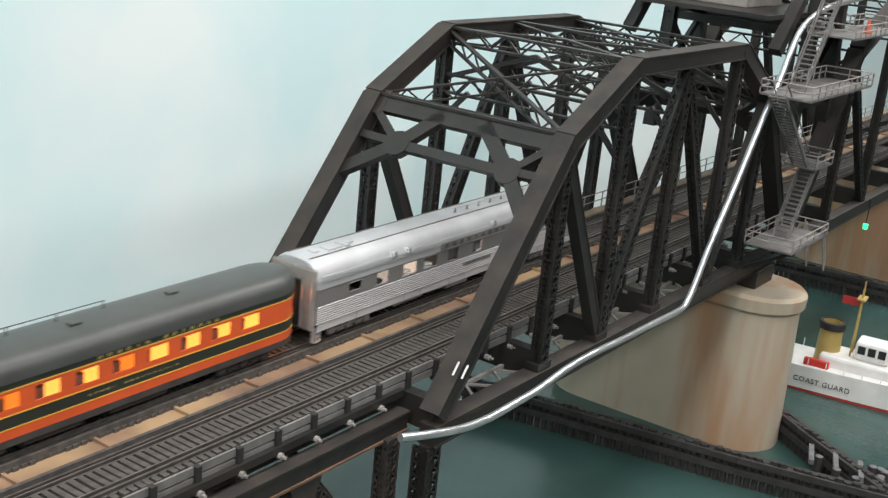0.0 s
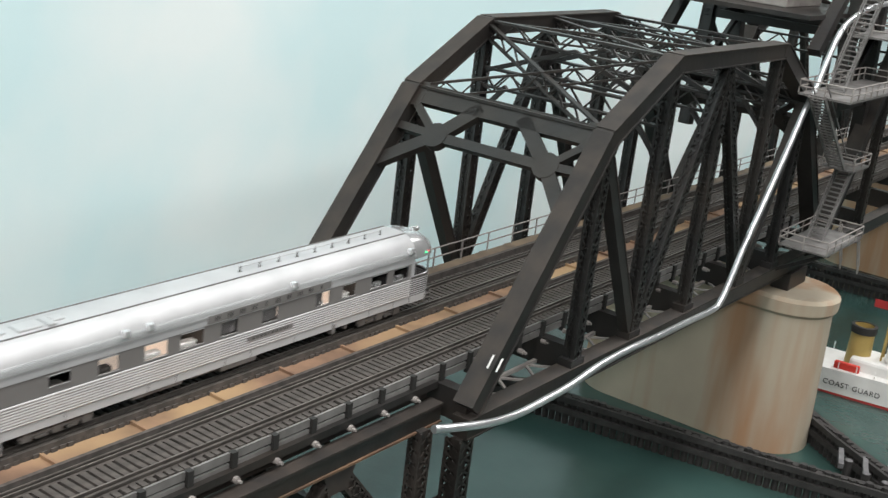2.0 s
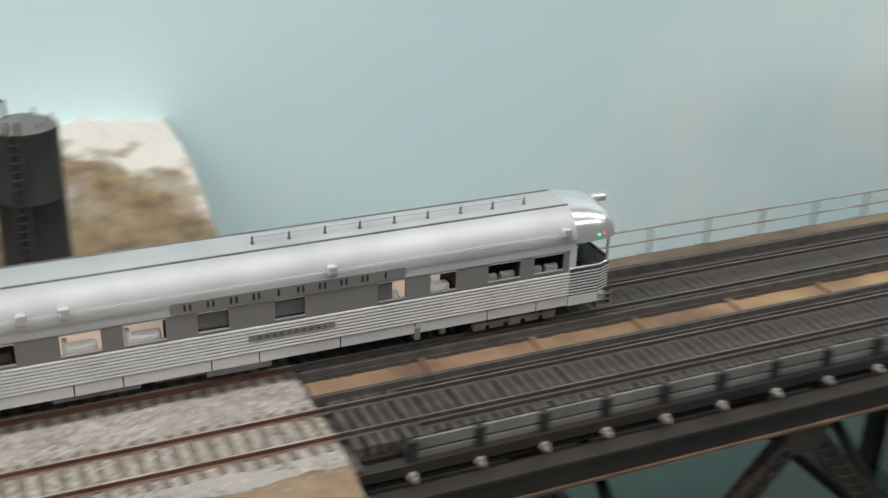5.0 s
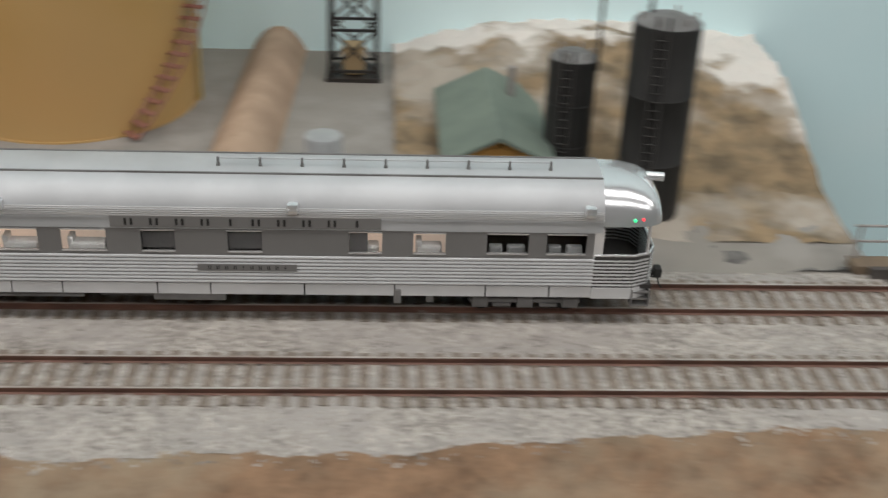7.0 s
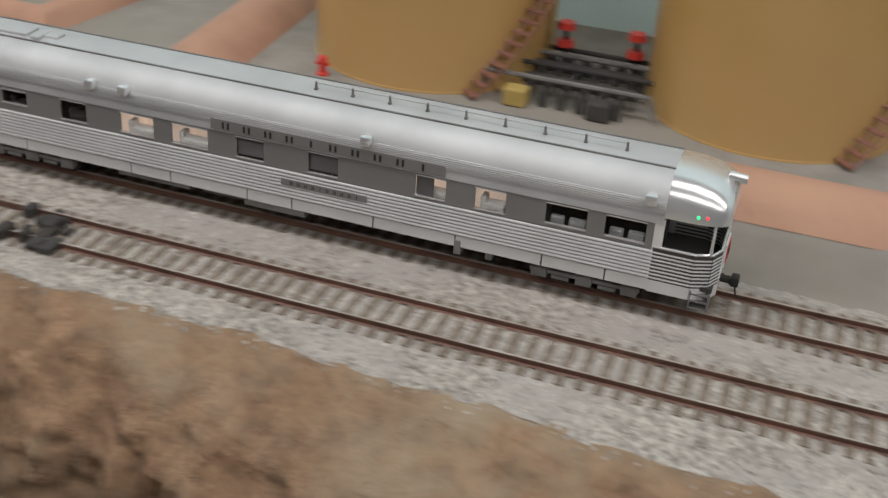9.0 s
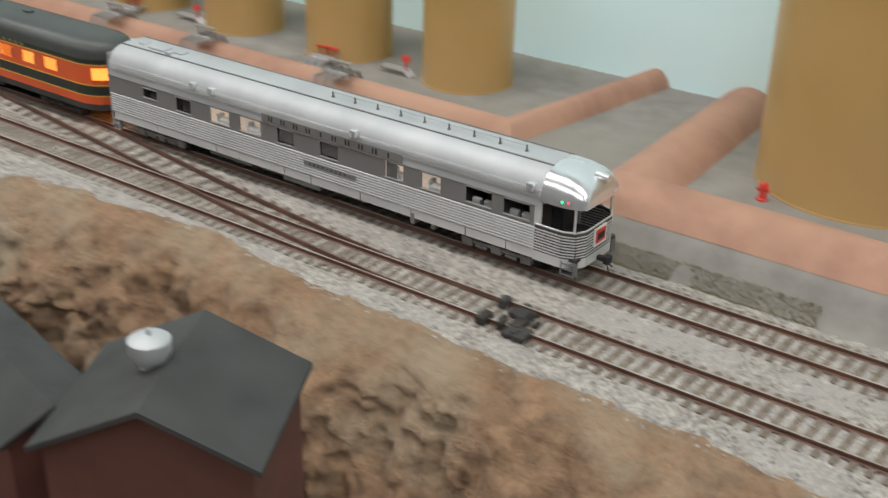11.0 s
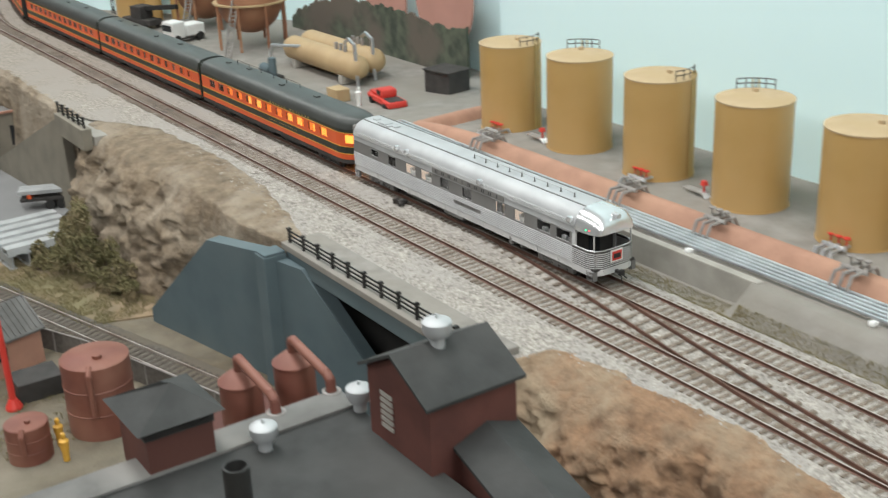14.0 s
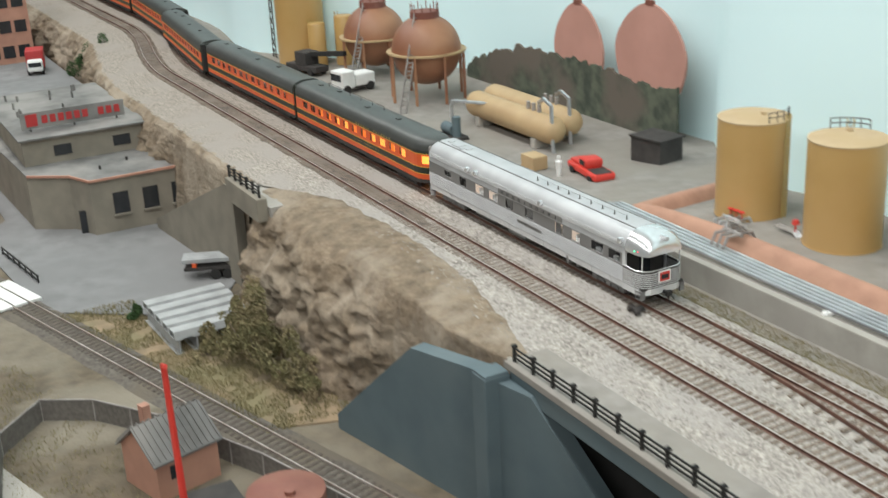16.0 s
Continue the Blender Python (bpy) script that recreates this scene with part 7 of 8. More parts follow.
vs = [bm.verts.new(p) for p in ((-0.3110, -0.3460, 0.0648), (-0.2700, -0.3460, 0.0648), (-0.2700, -0.3080, 0.0648), (-0.3110, -0.3080, 0.0648), (-0.2925, -0.3270, 0.0745), (-0.2885, -0.3230, 0.0745))]
for f in ((0, 1, 5, 4), (1, 2, 5), (2, 3, 4, 5), (3, 0, 4), (3, 2, 1, 0)):
    bm.faces.new([vs[i] for i in f])
part("hip_roof", bm, M_ROOF, low_block)
head = gable("works_tower", "brick red headhouse with a grey gable roof", -0.228, -0.229, 90, 0.0215, 0.0235, -0.03, 0.0745, 0.0870, M_BRICK, M_ROOF)
for k in range(6):
    boxpart("louvre", (-0.0222, -0.0216, 0.004, 0.013, 0.0500 + 0.0030 * k, 0.0518 + 0.0030 * k), M_CONC, head)
dome_vent(-0.226, -0.231, 0.0895)
# sloping gallery from the headhouse to the second house
gal = thing("covered_gallery", "long brick red gallery with a dark grey roof", "building", (-0.147, -0.2345, 0), -11.5)
bm = bmesh.new()
prism(bm, [(-0.080, -0.02), (0.080, -0.02), (0.080, 0.047), (-0.080, 0.052)], -0.0130, 0.0130)
part("wall", bm, M_BRICK, gal)
for s in (-1, 1):
    bm = bmesh.new()
    rows = [[(x, 0, z + 0.0052), (x, s * 0.0165, z - 0.0010), (x, s * 0.0165, z + 0.0006), (x, 0, z + 0.0068)] for x, z in ((-0.083, 0.0525), (0.083, 0.0475))]
    loft(bm, rows)
    part("roof", bm, M_ROOF, gal)
house2 = gable("works_house", "brick red house with grey gable roof and ventilator", -0.0335, -0.2360, -61.6, 0.0225, 0.0270, Z_LOW, 0.0600, 0.0725, M_BRICK, M_ROOF)
dome_vent(-0.0385, -0.2390, 0.0720, 0.0056)
dome_vent(-0.2700, -0.2452, 0.0455, 0.0060)
dome_vent(-0.2660, -0.2940, 0.0455, 0.0060)
stk = thing("vent_stack", "red brown stack topped by a broad metal cowl", "ventilator", (-0.157, -0.2965, 0.0))
bm = bmesh.new()
rod(bm, (0, 0, -0.08), (0, 0, 0.052), 0.0052, 20)
part("stack", bm, M_BRICK, stk, smooth=True)
bm = bmesh.new()
lathe(bm, [(0.0052, 0.050), (0.0085, 0.0505), (0.0088, 0.0585), (0.0080, 0.0598), (0.0020, 0.0620), (0.0010, 0.0640), (0, 0.0642)], 28)
part("cowl", bm, M_SILVERD, stk, smooth=True)
chim = thing("black_chimney", "plain black metal chimney on the works roof", "chimney", (-0.1822, -0.3412, 0))
bm = bmesh.new()
lathe(bm, [(0.0046, -0.05), (0.0046, 0.094), (0.0037, 0.094), (0.0037, 0.080)], 20)
part("tube", bm, M_BLACK, chim, smooth=True)
works_ann = boxpart("works_annex", (-0.352, -0.287, -0.292, -0.232, Z_LOW, 0.0180), M_BRICK)
tagged(works_ann, "low brick red annex carrying two vats", "building")
for x, y in ((-0.327, -0.277), (-0.3285, -0.248)):
    v = thing("works_vat", "red brown riveted vat with bent vent pipe", "vat", (x, y, 0.0180), group="vats with vent pipes")
    bm = bmesh.new()
    lathe(bm, [(0.0100, 0), (0.0100, 0.0250), (0.0105, 0.0255), (0.0105, 0.0265), (0.004, 0.0315), (0, 0.0315)], 28)
    part("shell", bm, M_RUST, v, smooth=True)
    bm = bmesh.new()
    tubeline(bm, [(0, 0, 0.030), (0, 0, 0.0370), (0.003, -0.0005, 0.0388), (0.034, 0.0, 0.0335), (0.0370, 0.0, 0.0315), (0.0375, 0.0, 0.0255)], 0.0024, 10)
    part("vent_pipe", bm, M_RUST, v, smooth=True)
    bm = bmesh.new()
    lathe(bm, [(0.0045, 0.0245), (0.0045, 0.0262), (0.003, 0.0262)], 14, (0.0375, 0))
    part("pipe_flange", bm, M_GREYRAIL, v)
pipes = thing("pipe_stack", "stack of pale red pipes on a rack below the works", "pipes", (-0.118, -0.286, 0.0065))
for k in range(10):
    bm = bmesh.new()
    rod(bm, (-0.03 + 0.002 * (k % 3), 0.0034 * k - 0.016, 0.008 + 0.0015 * (k % 2)), (0.045, 0.0034 * k - 0.012, 0.010 + 0.0015 * (k % 2)), 0.0014, 8)
    part("tube", bm, M_BERM, pipes)
boxpart("rack", (-0.03, 0.04, -0.02, 0.02, -0.112, 0.0062), M_BRICK, pipes)

# red tanks, pole, figures, fence
def red_tank(x, y, r, h):
    t = thing("red_tank", "brick red riveted upright tank", "storage tank", (x, y, Z_LOW), group="red tanks")
    bm = bmesh.new()
    lathe(bm, [(r, 0), (r, h * 0.33), (r * 1.02, h * 0.34), (r, h * 0.35), (r, h * 0.66), (r * 1.02, h * 0.67), (r, h * 0.68), (r, h), (r * 0.96, h + 0.0006), (0, h + 0.0024)], 36)
    part("shell", bm, M_RUST, t, smooth=True)
    bm = bmesh.new()
    rod(bm, (r * 0.3, 0, h), (r * 0.3, 0, h + 0.004), r * 0.14, 12)
    part("hatch", bm, M_RUST, t)
    bm = bmesh.new()
    tubeline(bm, [(r * 0.75, -r * 0.4, h + 0.001), (r * 0.98, -r * 0.52, h - 0.003), (r * 0.98, -r * 0.52, h * 0.4)], 0.0022, 8)
    part("down_pipe", bm, M_RUST, t, smooth=True)


red_tank(-0.608, -0.266, 0.0235, 0.054)
red_tank(-0.598, -0.3205, 0.0145, 0.026)
pole = thing("loading_pole", "slim bright red metal pole with a flared foot", "pole", (-0.673, -0.311, Z_LOW))
bm = bmesh.new()
rod(bm, (0, 0, 0.004), (-0.008, 0.001, 0.117), 0.0026, 10, 0.0019)
rod(bm, (-0.0105, 0.001, 0.117), (-0.004, 0.001, 0.119), 0.0016, 8)
part("mast", bm, M_RED, pole)
bm = bmesh.new()
lathe(bm, [(0.0062, 0), (0.0062, 0.002), (0.0032, 0.008), (0, 0.008)], 12)
part("foot", bm, M_RED, pole)


def figure(x, y, z, m):
    bm = bmesh.new()
    lathe(bm, [(0.0022, 0), (0.0024, 0.006), (0.0030, 0.0105), (0.0034, 0.0150), (0.0012, 0.0166), (0.0019, 0.0182), (0.0014, 0.0204), (0, 0.0208)], 12)
    ob = part("figurine", bm, m, smooth=True)
    ob.matrix_world = pose(x, y, z)
    tagged(ob, "tiny plain painted figurine standing on the ground", "figurine", group="figurines")


figure(-0.578, -0.303, Z_LOW, M_YELLOW)
figure(-0.600, -0.300, Z_LOW, M_YELLOW)
figure(-0.900, 0.122, RZ, M_WHITE)
figure(-0.66, -0.355, Z_LOW, M_RED)
fence = thing("yard_fence", "grey mesh fence on thin posts beside the low track", "fence", (0, 0, Z_LOW), kind="structure")
FL = [(-0.757, -0.412), (-0.850, -0.396), (-0.889, -0.360), (-0.866, -0.325), (-0.806, -0.284), (-0.717, -0.244), (-0.571, -0.197), (-0.45, -0.165)]
for a, b in zip(FL, FL[1:]):
    a, b = Vector(a), Vector(b)
    n = max(1, int((b - a).length / 0.032))
    for k in range(n):
        p, q = a.lerp(b, k / n), a.lerp(b, (k + 1) / n)
        bm = bmesh.new()
        rod(bm, (p.x, p.y, 0), (p.x, p.y, 0.0190), 0.0008, 6)
        part("post", bm, M_GREYRAIL, fence)
        bm = bmesh.new()
        beam(bm, (p.x, p.y, 0.0092), (q.x, q.y, 0.0092), 0.0004, 0.0170)
        part("mesh_panel", bm, M_FENCE, fence)
    bm = bmesh.new()
    rod(bm, (a.x, a.y, 0.0185), (b.x, b.y, 0.0185), 0.0007, 6)
    part("top_rail", bm, M_GREYRAIL, fence)
cot = gable("gate_house", "salmon plaster house with grey corrugated roof", -0.751, -0.298, LT_ANG + 90, 0.024, 0.022, Z_LOW, -0.082, -0.064, M_SALMON, M_FLATROOF)
for k in range(12):
    for sd in (-1, 1):
        bm = bmesh.new()
        beam(bm, (-0.0255 + 0.0046 * k, sd * 0.001, -0.0612), (-0.0255 + 0.0046 * k, sd * 0.0245, -0.0612 - 0.0235 * 0.818), 0.0011, 0.0009)
        part("roof_batten", bm, M_FLATROOF, cot)
boxpart("window", (-0.014, -0.006, -0.0226, -0.0221, -0.098, -0.088), M_DARKWIN, cot)
boxpart("window", (0.0241, 0.0246, -0.006, 0.006, -0.098, -0.088), M_DARKWIN, cot)
boxpart("chimney", (-0.012, -0.006, 0.008, 0.014, -0.075, -0.055), M_SALMON, cot)
ann = boxpart("lean_to", (-0.702, -0.674, -0.306, -0.272, Z_LOW, -0.0965), M_UNDER, bev=0.0006)
tagged(ann, "low dark lean-to shed beside the house", "shed")
# stacked steel sections, flatbed, shrubs
st = thing("steel_stack", "stack of grey steel sections on the sandy ground", "steel stack", (-0.990, -0.203, Z_LOW + 0.0012), 92)
for k in range(5):
    y = -0.046 + 0.0185 * k
    bm = bmesh.new()
    prism(bm, [(y, 0.0140), (y + 0.002, 0.0205), (y + 0.0135, 0.0205), (y + 0.0155, 0.0140), (y + 0.0142, 0.0140), (y + 0.0125, 0.0190), (y + 0.003, 0.0190), (y + 0.0013, 0.0140)], -0.037, 0.037, "x")
    part("section", bm, M_STACK, st)
for k in range(5):
    x = -0.034 + 0.0155 * k
    bm = bmesh.new()
    box(bm, x, x + 0.0012, -0.046, 0.044, 0.0008, 0.0130)
    box(bm, x - 0.003, x + 0.0042, -0.046, 0.044, 0.0128, 0.0139)
    box(bm, x - 0.003, x + 0.0042, -0.046, 0.044, 0.0, 0.0010)
    part("bearer", bm, M_STACK, st)
fb = thing("flatbed_trailer", "flatbed trailer loaded with grey beams", "trailer", (-1.104, -0.149, Z_LOW + 0.0016), 66)
boxpart("bed", (-0.030, 0.030, -0.012, 0.012, 0.010, 0.013), M_UNDER, fb)
for k in range(4):
    boxpart("beam_load", (-0.032, 0.036, -0.0105 + 0.0055 * k, -0.0065 + 0.0055 * k, 0.0172, 0.0215), M_STACK, fb, bev=0.0004)
boxpart("bolster", (-0.022, -0.018, -0.012, 0.012, 0.0132, 0.0171), M_ORANGE, fb)
boxpart("bolster", (0.018, 0.022, -0.012, 0.012, 0.0132, 0.0171), M_ORANGE, fb)
for x in (0.000, 0.012):
    for s in (-1, 1):
        bm = bmesh.new()
        rod(bm, (x, s * 0.009, 0.0052), (x, s * 0.0125, 0.0052), 0.0052, 16)
        part("wheel", bm, M_BLACK, fb)


def clumps(name, c, size, n, material, seed, leaf=0.0015):
    """A loose crown of many small leaf clumps."""
    rg = np.random.default_rng(seed)
    vs, fs = [], []
    lobes = [(rg.normal(0, 0.5, 3) * size, rg.uniform(0.2, 0.5)) for _ in range(16)]
    for k in range(n):
        o, r = lobes[rg.integers(len(lobes))]
        d = rg.normal(0, 1, 3)
        d /= np.linalg.norm(d)
        p = o + d * r * size * rg.uniform(0.55, 1.0)
        p[2] = abs(p[2])
        a, b = rg.normal(0, 1, 3), rg.normal(0, 1, 3)
        a /= np.linalg.norm(a)
        b -= a * a.dot(b)
        b /= np.linalg.norm(b)
        s = leaf * rg.uniform(0.5, 1.3)
        i = len(vs)
        q = p + np.array(c)
        cr = np.cross(a, b) * s * 0.5
        vs += [tuple(q - a * s), tuple(q + b * s * 0.6 + cr), tuple(q + a * s), tuple(q - b * s * 0.6 + cr)]
        fs += [(i, i + 1, i + 2), (i, i + 2, i + 3)]
    me = bpy.data.meshes.new(name)
    me.from_pydata(vs, [], fs)
    me.materials.append(material)
    return new(name, me)


def shrub(x, y, z, size, n, material, seed, label):
    s = thing("shrub", label, "shrub", (x, y, z), group="shrubs")
    bm = bmesh.new()
    rg = random.Random(seed)
    for k in range(6):
        rod(bm, (0, 0, -0.002), (rg.uniform(-0.6, 0.6) * size[0], rg.uniform(-0.6, 0.6) * size[1], size[2] * 0.8), 0.0009, 5, 0.0003)
    part("stems", bm, M_TIE, s)
    lv = clumps("foliage", (0, 0, size[2] * 0.25), np.array(size), n, material, seed)
    lv.parent = s


shrub(-0.890, -0.186, Z_LOW, (0.036, 0.026, 0.044), 8000, M_LEAF, 1, "large olive green tangled shrub under the rock")
shrub(-0.832, -0.178, Z_LOW, (0.028, 0.018, 0.028), 4200, M_LEAF, 2, "olive green shrub under the rock")
shrub(-0.940, -0.178, Z_LOW, (0.026, 0.020, 0.036), 4200, M_LEAF, 5, "olive shrub at the foot of the rock")
shrub(-0.930, -0.214, Z_LOW, (0.012, 0.011, 0.009), 1300, M_GRASS, 3, "low dry grass clump")
shrub(-1.045, -0.245, Z_LOW, (0.007, 0.007, 0.010), 900, M_LEAFG, 4, "small green bush on the sand")
shrub(-1.94, -0.076, -0.075, (0.045, 0.026, 0.046), 7000, M_LEAFG, 6, "green bushes behind the store")
shrub(-1.70, -0.110, -0.075, (0.040, 0.016, 0.024), 3000, M_LEAFG, 7, "green bushes on the far slope")

# store
store = thing("corner_store", "olive grey stucco store with flat roofs and red trim", "building")
SP = [(-1.365, -0.276), (-1.335, -0.236), (-1.300, -0.222), (-1.300, -0.112), (-1.65, -0.085), (-1.66, -0.290)]
bm = bmesh.new()
prism(bm, SP, Z_LOW, -0.050, "z")
part("lower_wall", bm, M_OLIVE, store)
bm = bmesh.new()
prism(bm, [(x + 0.002, y) for x, y in SP], -0.0498, -0.0482, "z")
part("lower_roof", bm, M_FLATROOF, store)
bm = bmesh.new()
for a, b in zip(SP[:4], SP[1:4] + [SP[4]]):
    beam(bm, (a[0] + 0.002, a[1], -0.0485), (b[0] + 0.002, b[1], -0.0485), 0.0022, 0.0026)
part("red_trim", bm, M_SALMON, store)
boxpart("upper_wall", (-1.66, -1.402, -0.270, -0.130, -0.048, -0.0180), M_OLIVE, store)
boxpart("upper_roof", (-1.665, -1.397, -0.274, -0.126, -0.0179, -0.0160), M_FLATROOF, store)
for y in (-0.236, -0.168):
    boxpart("window", (-1.4021, -1.4008, y, y + 0.020, -0.040, -0.028), M_DARKWIN, store)
for y in (-0.199, -0.166, -0.133):
    w = boxpart("window", (-1.3001, -1.2986, y, y + 0.017, -0.090, -0.066), M_DARKWIN, store)
    boxpart("sill", (-1.3000, -1.2970, y - 0.001, y + 0.018, -0.0925, -0.0903), M_OLIVE, w)
boxpart("door", (-1.318, -1.314, -0.2345, -0.2275, -0.110, -0.085), M_DARKWIN, store)
rg = random.Random(4)
for k in range(12):
    x, y = -1.50 - 0.14 * rg.random(), -0.26 + 0.12 * rg.random()
    bm = bmesh.new()
    rod(bm, (x, y, -0.016), (x, y, -0.010 + 0.003 * rg.random()), 0.0014, 8)
    part("roof_pipe", bm, M_FLATROOF, store)
for x, y in ((-1.34, -0.20), (-1.36, -0.165)):
    bm = bmesh.new()
    rod(bm, (x, y, -0.0482), (x, y, -0.044), 0.0014, 8)
    part("roof_pipe", bm, M_UNDER, store)
sg = thing("store_sign", "long pale sign board with red lettering bars", "sign", (-1.436, -0.2025, -0.016), 0)
boxpart("board", (-0.001, 0.001, -0.060, 0.060, 0.003, 0.022), M_FLATROOF, sg, bev=0.0004)
boxpart("emblem", (0.0011, 0.0018, -0.054, -0.041, 0.006, 0.020), M_HULLRED, sg)
for k in range(10):
    if k != 6:
        boxpart("letter_bar", (0.0011, 0.0018, -0.036 + 0.0093 * k, -0.0296 + 0.0093 * k, 0.008, 0.017), M_HULLRED, sg)
for y in (-0.05, 0.0, 0.05):
    boxpart("sign_leg", (-0.0009, 0.0009, y - 0.001, y + 0.001, 0, 0.0041), M_UNDER, sg)
bx2 = thing("red_boxcar", "red boxcar standing beside the store", "railway car", (-1.46, -0.345, Z_LOW), 14)
boxpart("body", (-0.08, 0.04, -0.016, 0.016, 0.010, 0.042), M_HULLRED, bx2, bev=0.001)
boxpart("roof", (-0.081, 0.041, -0.017, 0.017, 0.0421, 0.0445), M_WHITE, bx2, bev=0.001)
for x in (-0.06, 0.02):
    boxpart("truck", (x - 0.014, x + 0.014, -0.012, 0.012, 0.0, 0.0098), M_BLACK, bx2, bev=0.001)
brick = thing("brick_warehouse", "pinkish brick warehouse with rows of windows", "building", (-2.25, -0.195, -0.032))
boxpart("wall", (-0.12, 0.10, -0.16, 0.075, -0.03, 0.10), M_SALMON, brick)
boxpart("cornice", (-0.122, 0.102, -0.162, 0.077, 0.1001, 0.104), M_CONC, brick)
for k in range(9):
    for z in (-0.020, 0.022, 0.064):
        boxpart("window", (0.1001, 0.1012, -0.15 + 0.025 * k, -0.131 + 0.025 * k, z, z + 0.020), M_DARKWIN, brick)
lot = boxpart("parking_deck", (-2.40, -1.74, -0.30, -0.098, Z_LOW, -0.062), M_ASPH)
tagged(lot, "raised grey parking lot behind the store", "ground", kind="structure")
rt = thing("box_truck", "red and white delivery truck on the parking lot", "truck", (-2.035, -0.140, -0.062), -12)
boxpart("box_body", (-0.045, 0.0, -0.014, 0.014, 0.008, 0.036), M_HULLRED, rt, bev=0.001)
boxpart("cab", (0.002, 0.024, -0.012, 0.012, 0.006, 0.024), M_WHITE, rt, bev=0.003)
boxpart("windscreen", (0.0235, 0.0243, -0.010, 0.010, 0.014, 0.021), M_DARKWIN, rt)
for x in (-0.032, 0.014):
    for s in (-1, 1):
        bm = bmesh.new()
        rod(bm, (x, s * 0.009, 0.006), (x, s * 0.013, 0.006), 0.006, 14)
        part("wheel", bm, M_BLACK, rt)
lf = thing("lot_fence", "low dark guard fence beside the street", "fence", (0, 0, Z_LOW), kind="structure")
for a, b in (((-1.30, -0.322), (-1.19, -0.306)), ((-1.245, -0.118), (-1.17, -0.145))):
    bm = bmesh.new()
    for z in (0.004, 0.009):
        rod(bm, (*a, z), (*b, z), 0.0009, 6)
    for k in range(7):
        q = Vector(a).lerp(Vector(b), k / 6)
        rod(bm, (q.x, q.y, 0), (q.x, q.y, 0.010), 0.0009, 6)
    part("fence_run", bm, M_BLACK, lf)

# ---- dry grass ----
def tufts(name, spots, material, label, size=0.0045):
    """Upright blades standing on the given spots."""
    rg = np.random.default_rng(len(spots))
    vs, fs = [], []
    for x, y, z in spots:
        a = rg.uniform(0, 6.28)
        h = size * rg.uniform(0.4, 1.2)
        dx, dy = math.cos(a) * h * 0.16, math.sin(a) * h * 0.16
        lx, ly = rg.normal(0, 0.35, 2) * h
        i = len(vs)
        vs += [(x - dx, y - dy, z - 0.0005), (x + dx, y + dy, z - 0.0005), (x + lx, y + ly, z + h)]
        fs.append((i, i + 1, i + 2))
    me = bpy.data.meshes.new(name)
    me.from_pydata(vs, [], fs)
    me.materials.append(material)
    return tagged(new(name, me), label, "grass", kind="stuff")


def strewn(n, x0, x1, yf, zf, seed, cover=0.0):
    rg = np.random.default_rng(seed)
    out = []
    for _ in range(n):
        x, v = rg.uniform(x0, x1), rg.uniform(0, 1)
        y = yf(x, v)
        if noise.noise(Vector((x * 45, y * 45, seed))) > cover:
            out.append((x, y, zf(x, y)))
    return out


tufts("verge_grass", strewn(34000, -0.72, 0.05, lambda x, v: 0.0225 + 0.0205 * v if x < -0.31 else 0.0225 + 0.009 * v, lambda x, y: max(land_z(x, y), bed_z(x, y)), 3, -0.5), M_GRASS, "short olive grass along the foot of the yard wall", 0.0016)
tufts("low_grass", strewn(22000, -1.09, -0.77, lambda x, v: -0.225 + (x + 0.78) * 0.27 + 0.075 * v, lambda x, y: Z_LOW + 0.0012, 5, -0.25), M_GRASS, "dry olive grass on the sandy ground", 0.0026)
tufts("works_grass", strewn(16000, -1.25, -0.60, lambda x, v: -0.300 + (x + 0.78) * 0.27 - 0.13 * v, lambda x, y: Z_LOW + 0.0008, 8, -0.1), M_GRASS, "dry grass patches on the dirt beside the low track", 0.0022)

# ---- ties, laid last ----
lay_ties(line_far, TIE, -2.6, EDGE - 0.004, 0.0061, 0.0, 290)
lay_ties(line_near, TIE, -2.6, EDGE - 0.004, 0.0061, T2, 290)
lay_ties(deck_far, DTIE, EDGE + 0.003, 1.9, 0.0045, 0.0, 295)
lay_ties(deck_near, DTIE, EDGE + 0.003, 1.9, 0.0045, T2, 295)
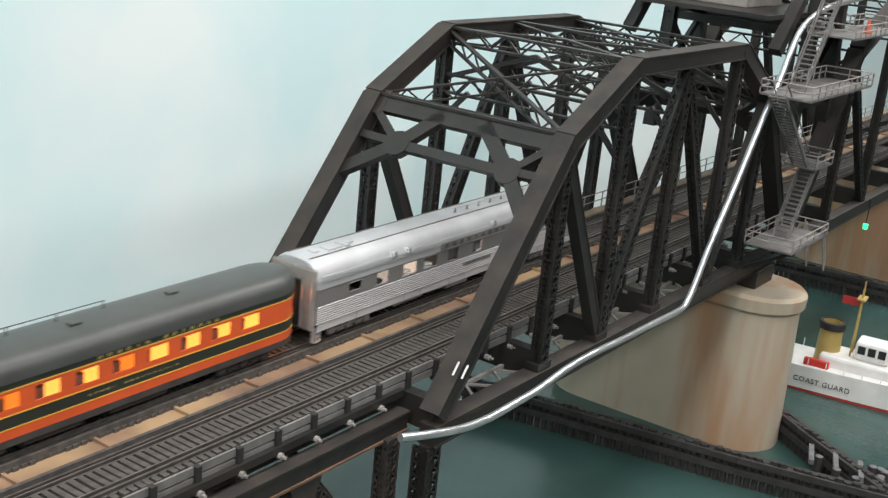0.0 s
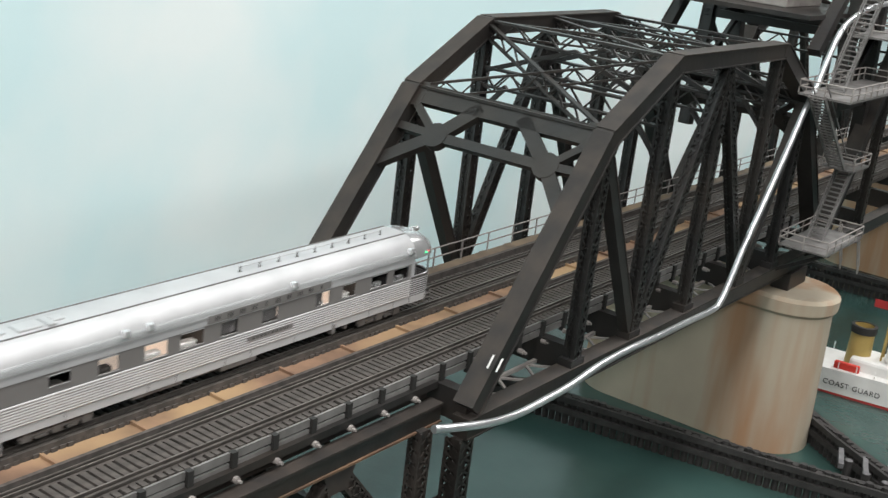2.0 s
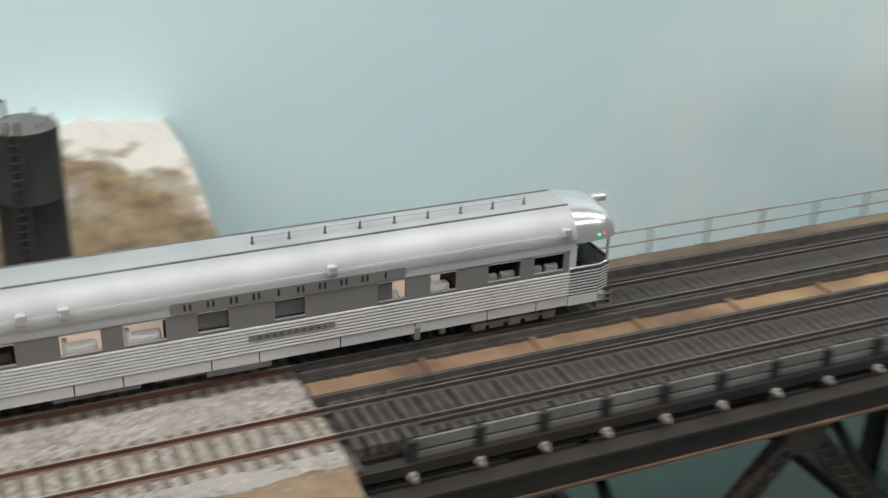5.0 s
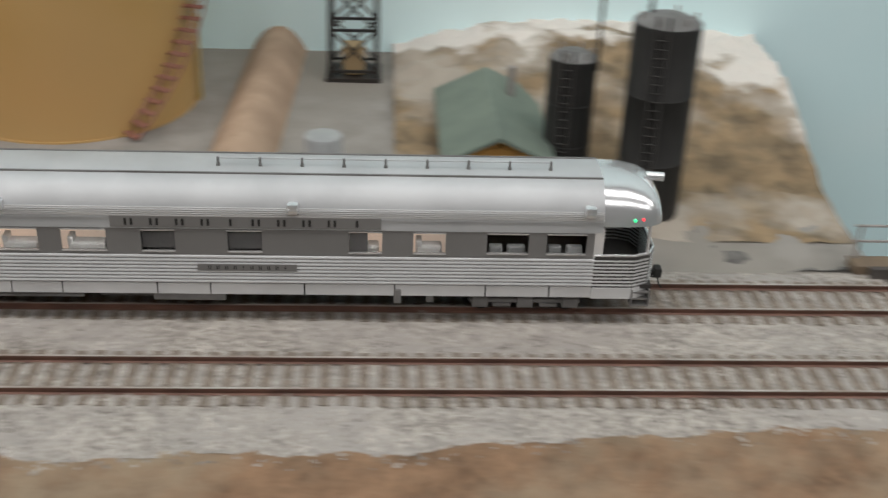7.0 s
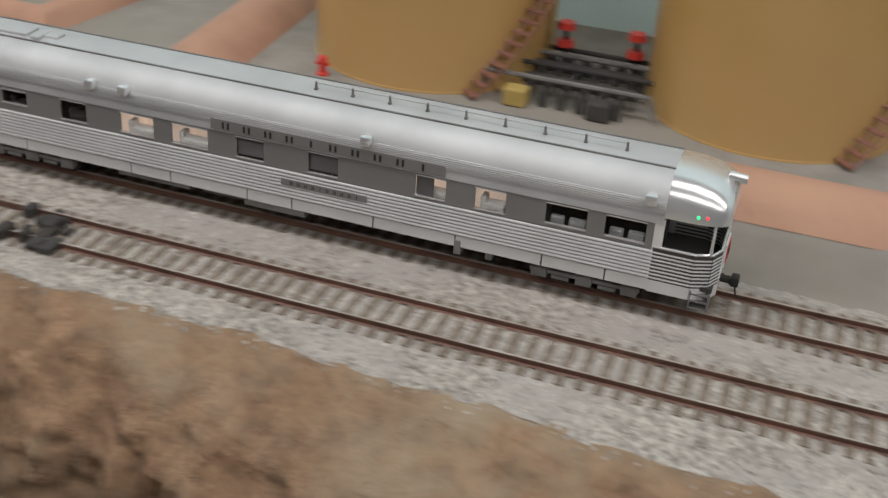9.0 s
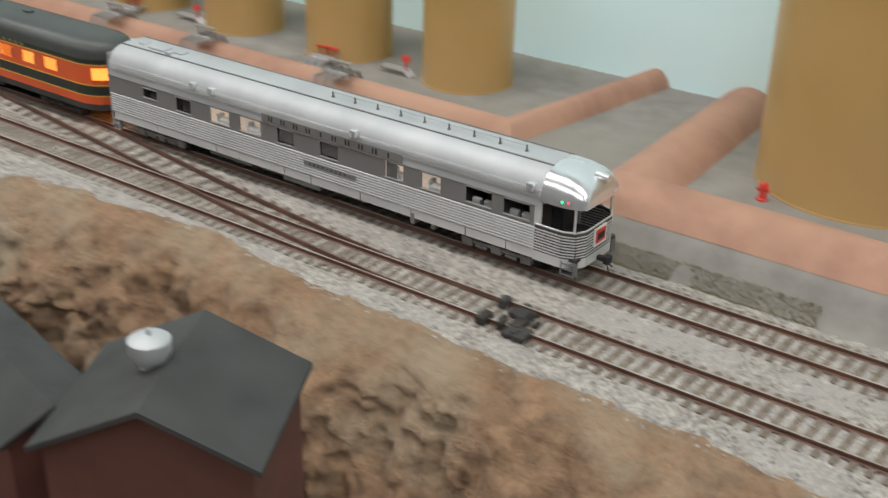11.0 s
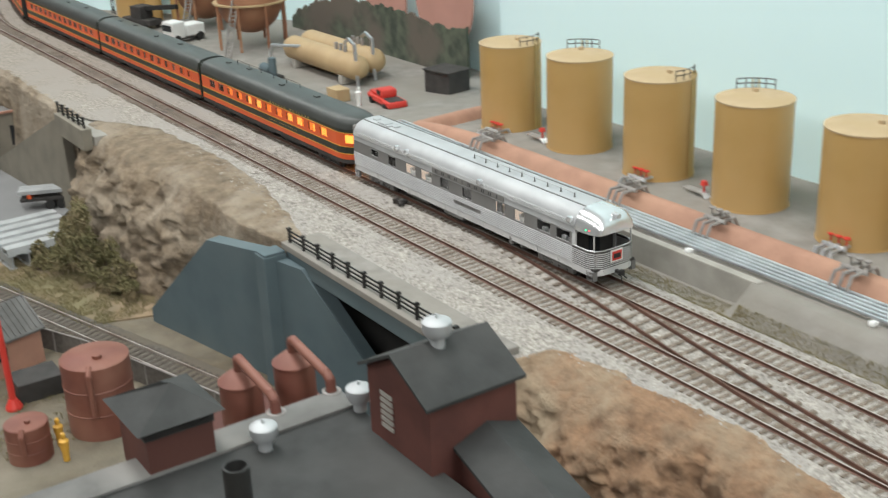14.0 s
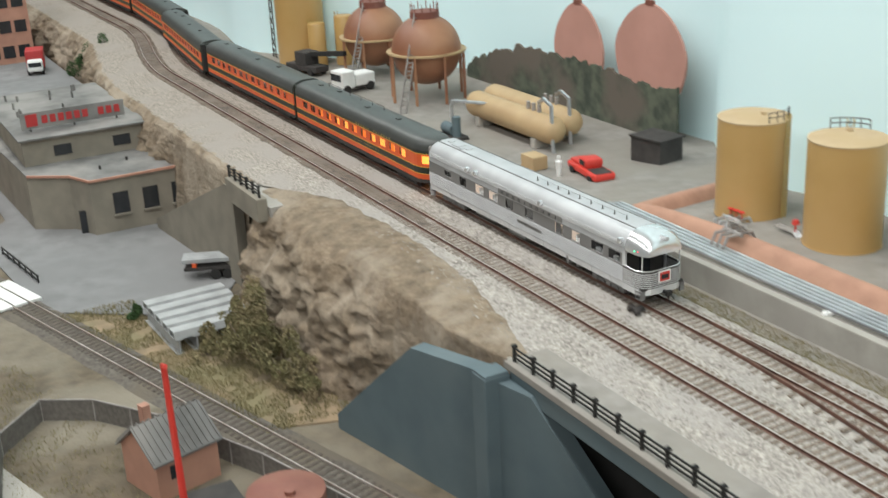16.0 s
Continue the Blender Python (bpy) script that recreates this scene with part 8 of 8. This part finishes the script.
# loose stones on the ballast
rng = np.random.default_rng(4)
N = 42000
sx = rng.uniform(-0.85, EDGE - 0.002, N)
sv = rng.uniform(0.01, 0.97, N)
rad = rng.uniform(0.0005, 0.0011, N)
oct_v = np.array([(1, 0, 0), (-1, 0, 0), (0, 1, 0), (0, -1, 0), (0, 0, 1), (0, 0, -1)], float)
oct_f = np.array([(0, 2, 4), (2, 1, 4), (1, 3, 4), (3, 0, 4), (2, 0, 5), (1, 2, 5), (3, 1, 5), (0, 3, 5)])
NE = 2400  # spilled over the edge of the bed
cen = np.array([(x, bed_y(x, v), bed_z(x, bed_y(x, v))) for x, v in zip(sx, sv)])
spill = rng.uniform(0, 1, NE) ** 3 * 0.12
cen[:NE] = [(x, face_y(x, v), face_z(x, v)) if not -0.62 < x < -0.34 else tuple(c) for x, v, c in zip(sx[:NE], spill, cen[:NE])]
jit = rng.uniform(0.6, 1.25, (N, 6, 3))
ang = rng.uniform(0, 6.28, N)
vv = oct_v[None] * jit * rad[:, None, None]
ca, sa = np.cos(ang)[:, None], np.sin(ang)[:, None]
vv = np.stack([vv[..., 0] * ca - vv[..., 1] * sa, vv[..., 0] * sa + vv[..., 1] * ca, vv[..., 2] * 0.75], -1) + cen[:, None]
ff = (oct_f[None] + (np.arange(N) * 6)[:, None, None]).reshape(-1, 3)
me = bpy.data.meshes.new("ballast_stones")
me.from_pydata(vv.reshape(-1, 3).tolist(), [], ff.tolist())
me.materials.append(M_STONE)
tagged(new("ballast_stones", me), "pale crushed ballast stones", "ballast", kind="stuff")

# ---- motion of the train ----
RUN = [(0.0, 0.8967), (0.5, 0.8412), (1.0, 0.7860), (1.5, 0.7309), (2.0, 0.6755), (2.5, 0.6210), (3.0, 0.5660), (3.5, 0.5117), (4.0, 0.4581), (4.2, 0.4359), (6.3, 0.1970), (6.5, 0.1740), (7.0, 0.1161), (7.5, 0.0578), (8.0, 0.0000), (8.5, -0.0573), (9.0, -0.1138), (9.5, -0.1699), (9.7, -0.1921), (11.8, -0.4220), (12.0, -0.4434), (12.5, -0.4964), (13.0, -0.5538), (13.5, -0.6115), (14.0, -0.6695), (14.5, -0.7272), (15.0, -0.7823), (15.5, -0.8354), (16.0, -0.8894)]


def motions():
    for ob, back in TRAIN:
        rows = []
        for t, x0 in RUN:
            xa, xb = x0 - back + 0.036, x0 - back + 0.252  # over the two trucks
            ya, yb = bend(xa), bend(xb)
            rz = math.degrees(math.atan2(yb - ya, xb - xa))
            rows.append((t, pose(x0 - back, ya - 0.036 * math.sin(radians(rz)), 0.0, 0, 0, rz)))
        walk(ob, rows)


motions()
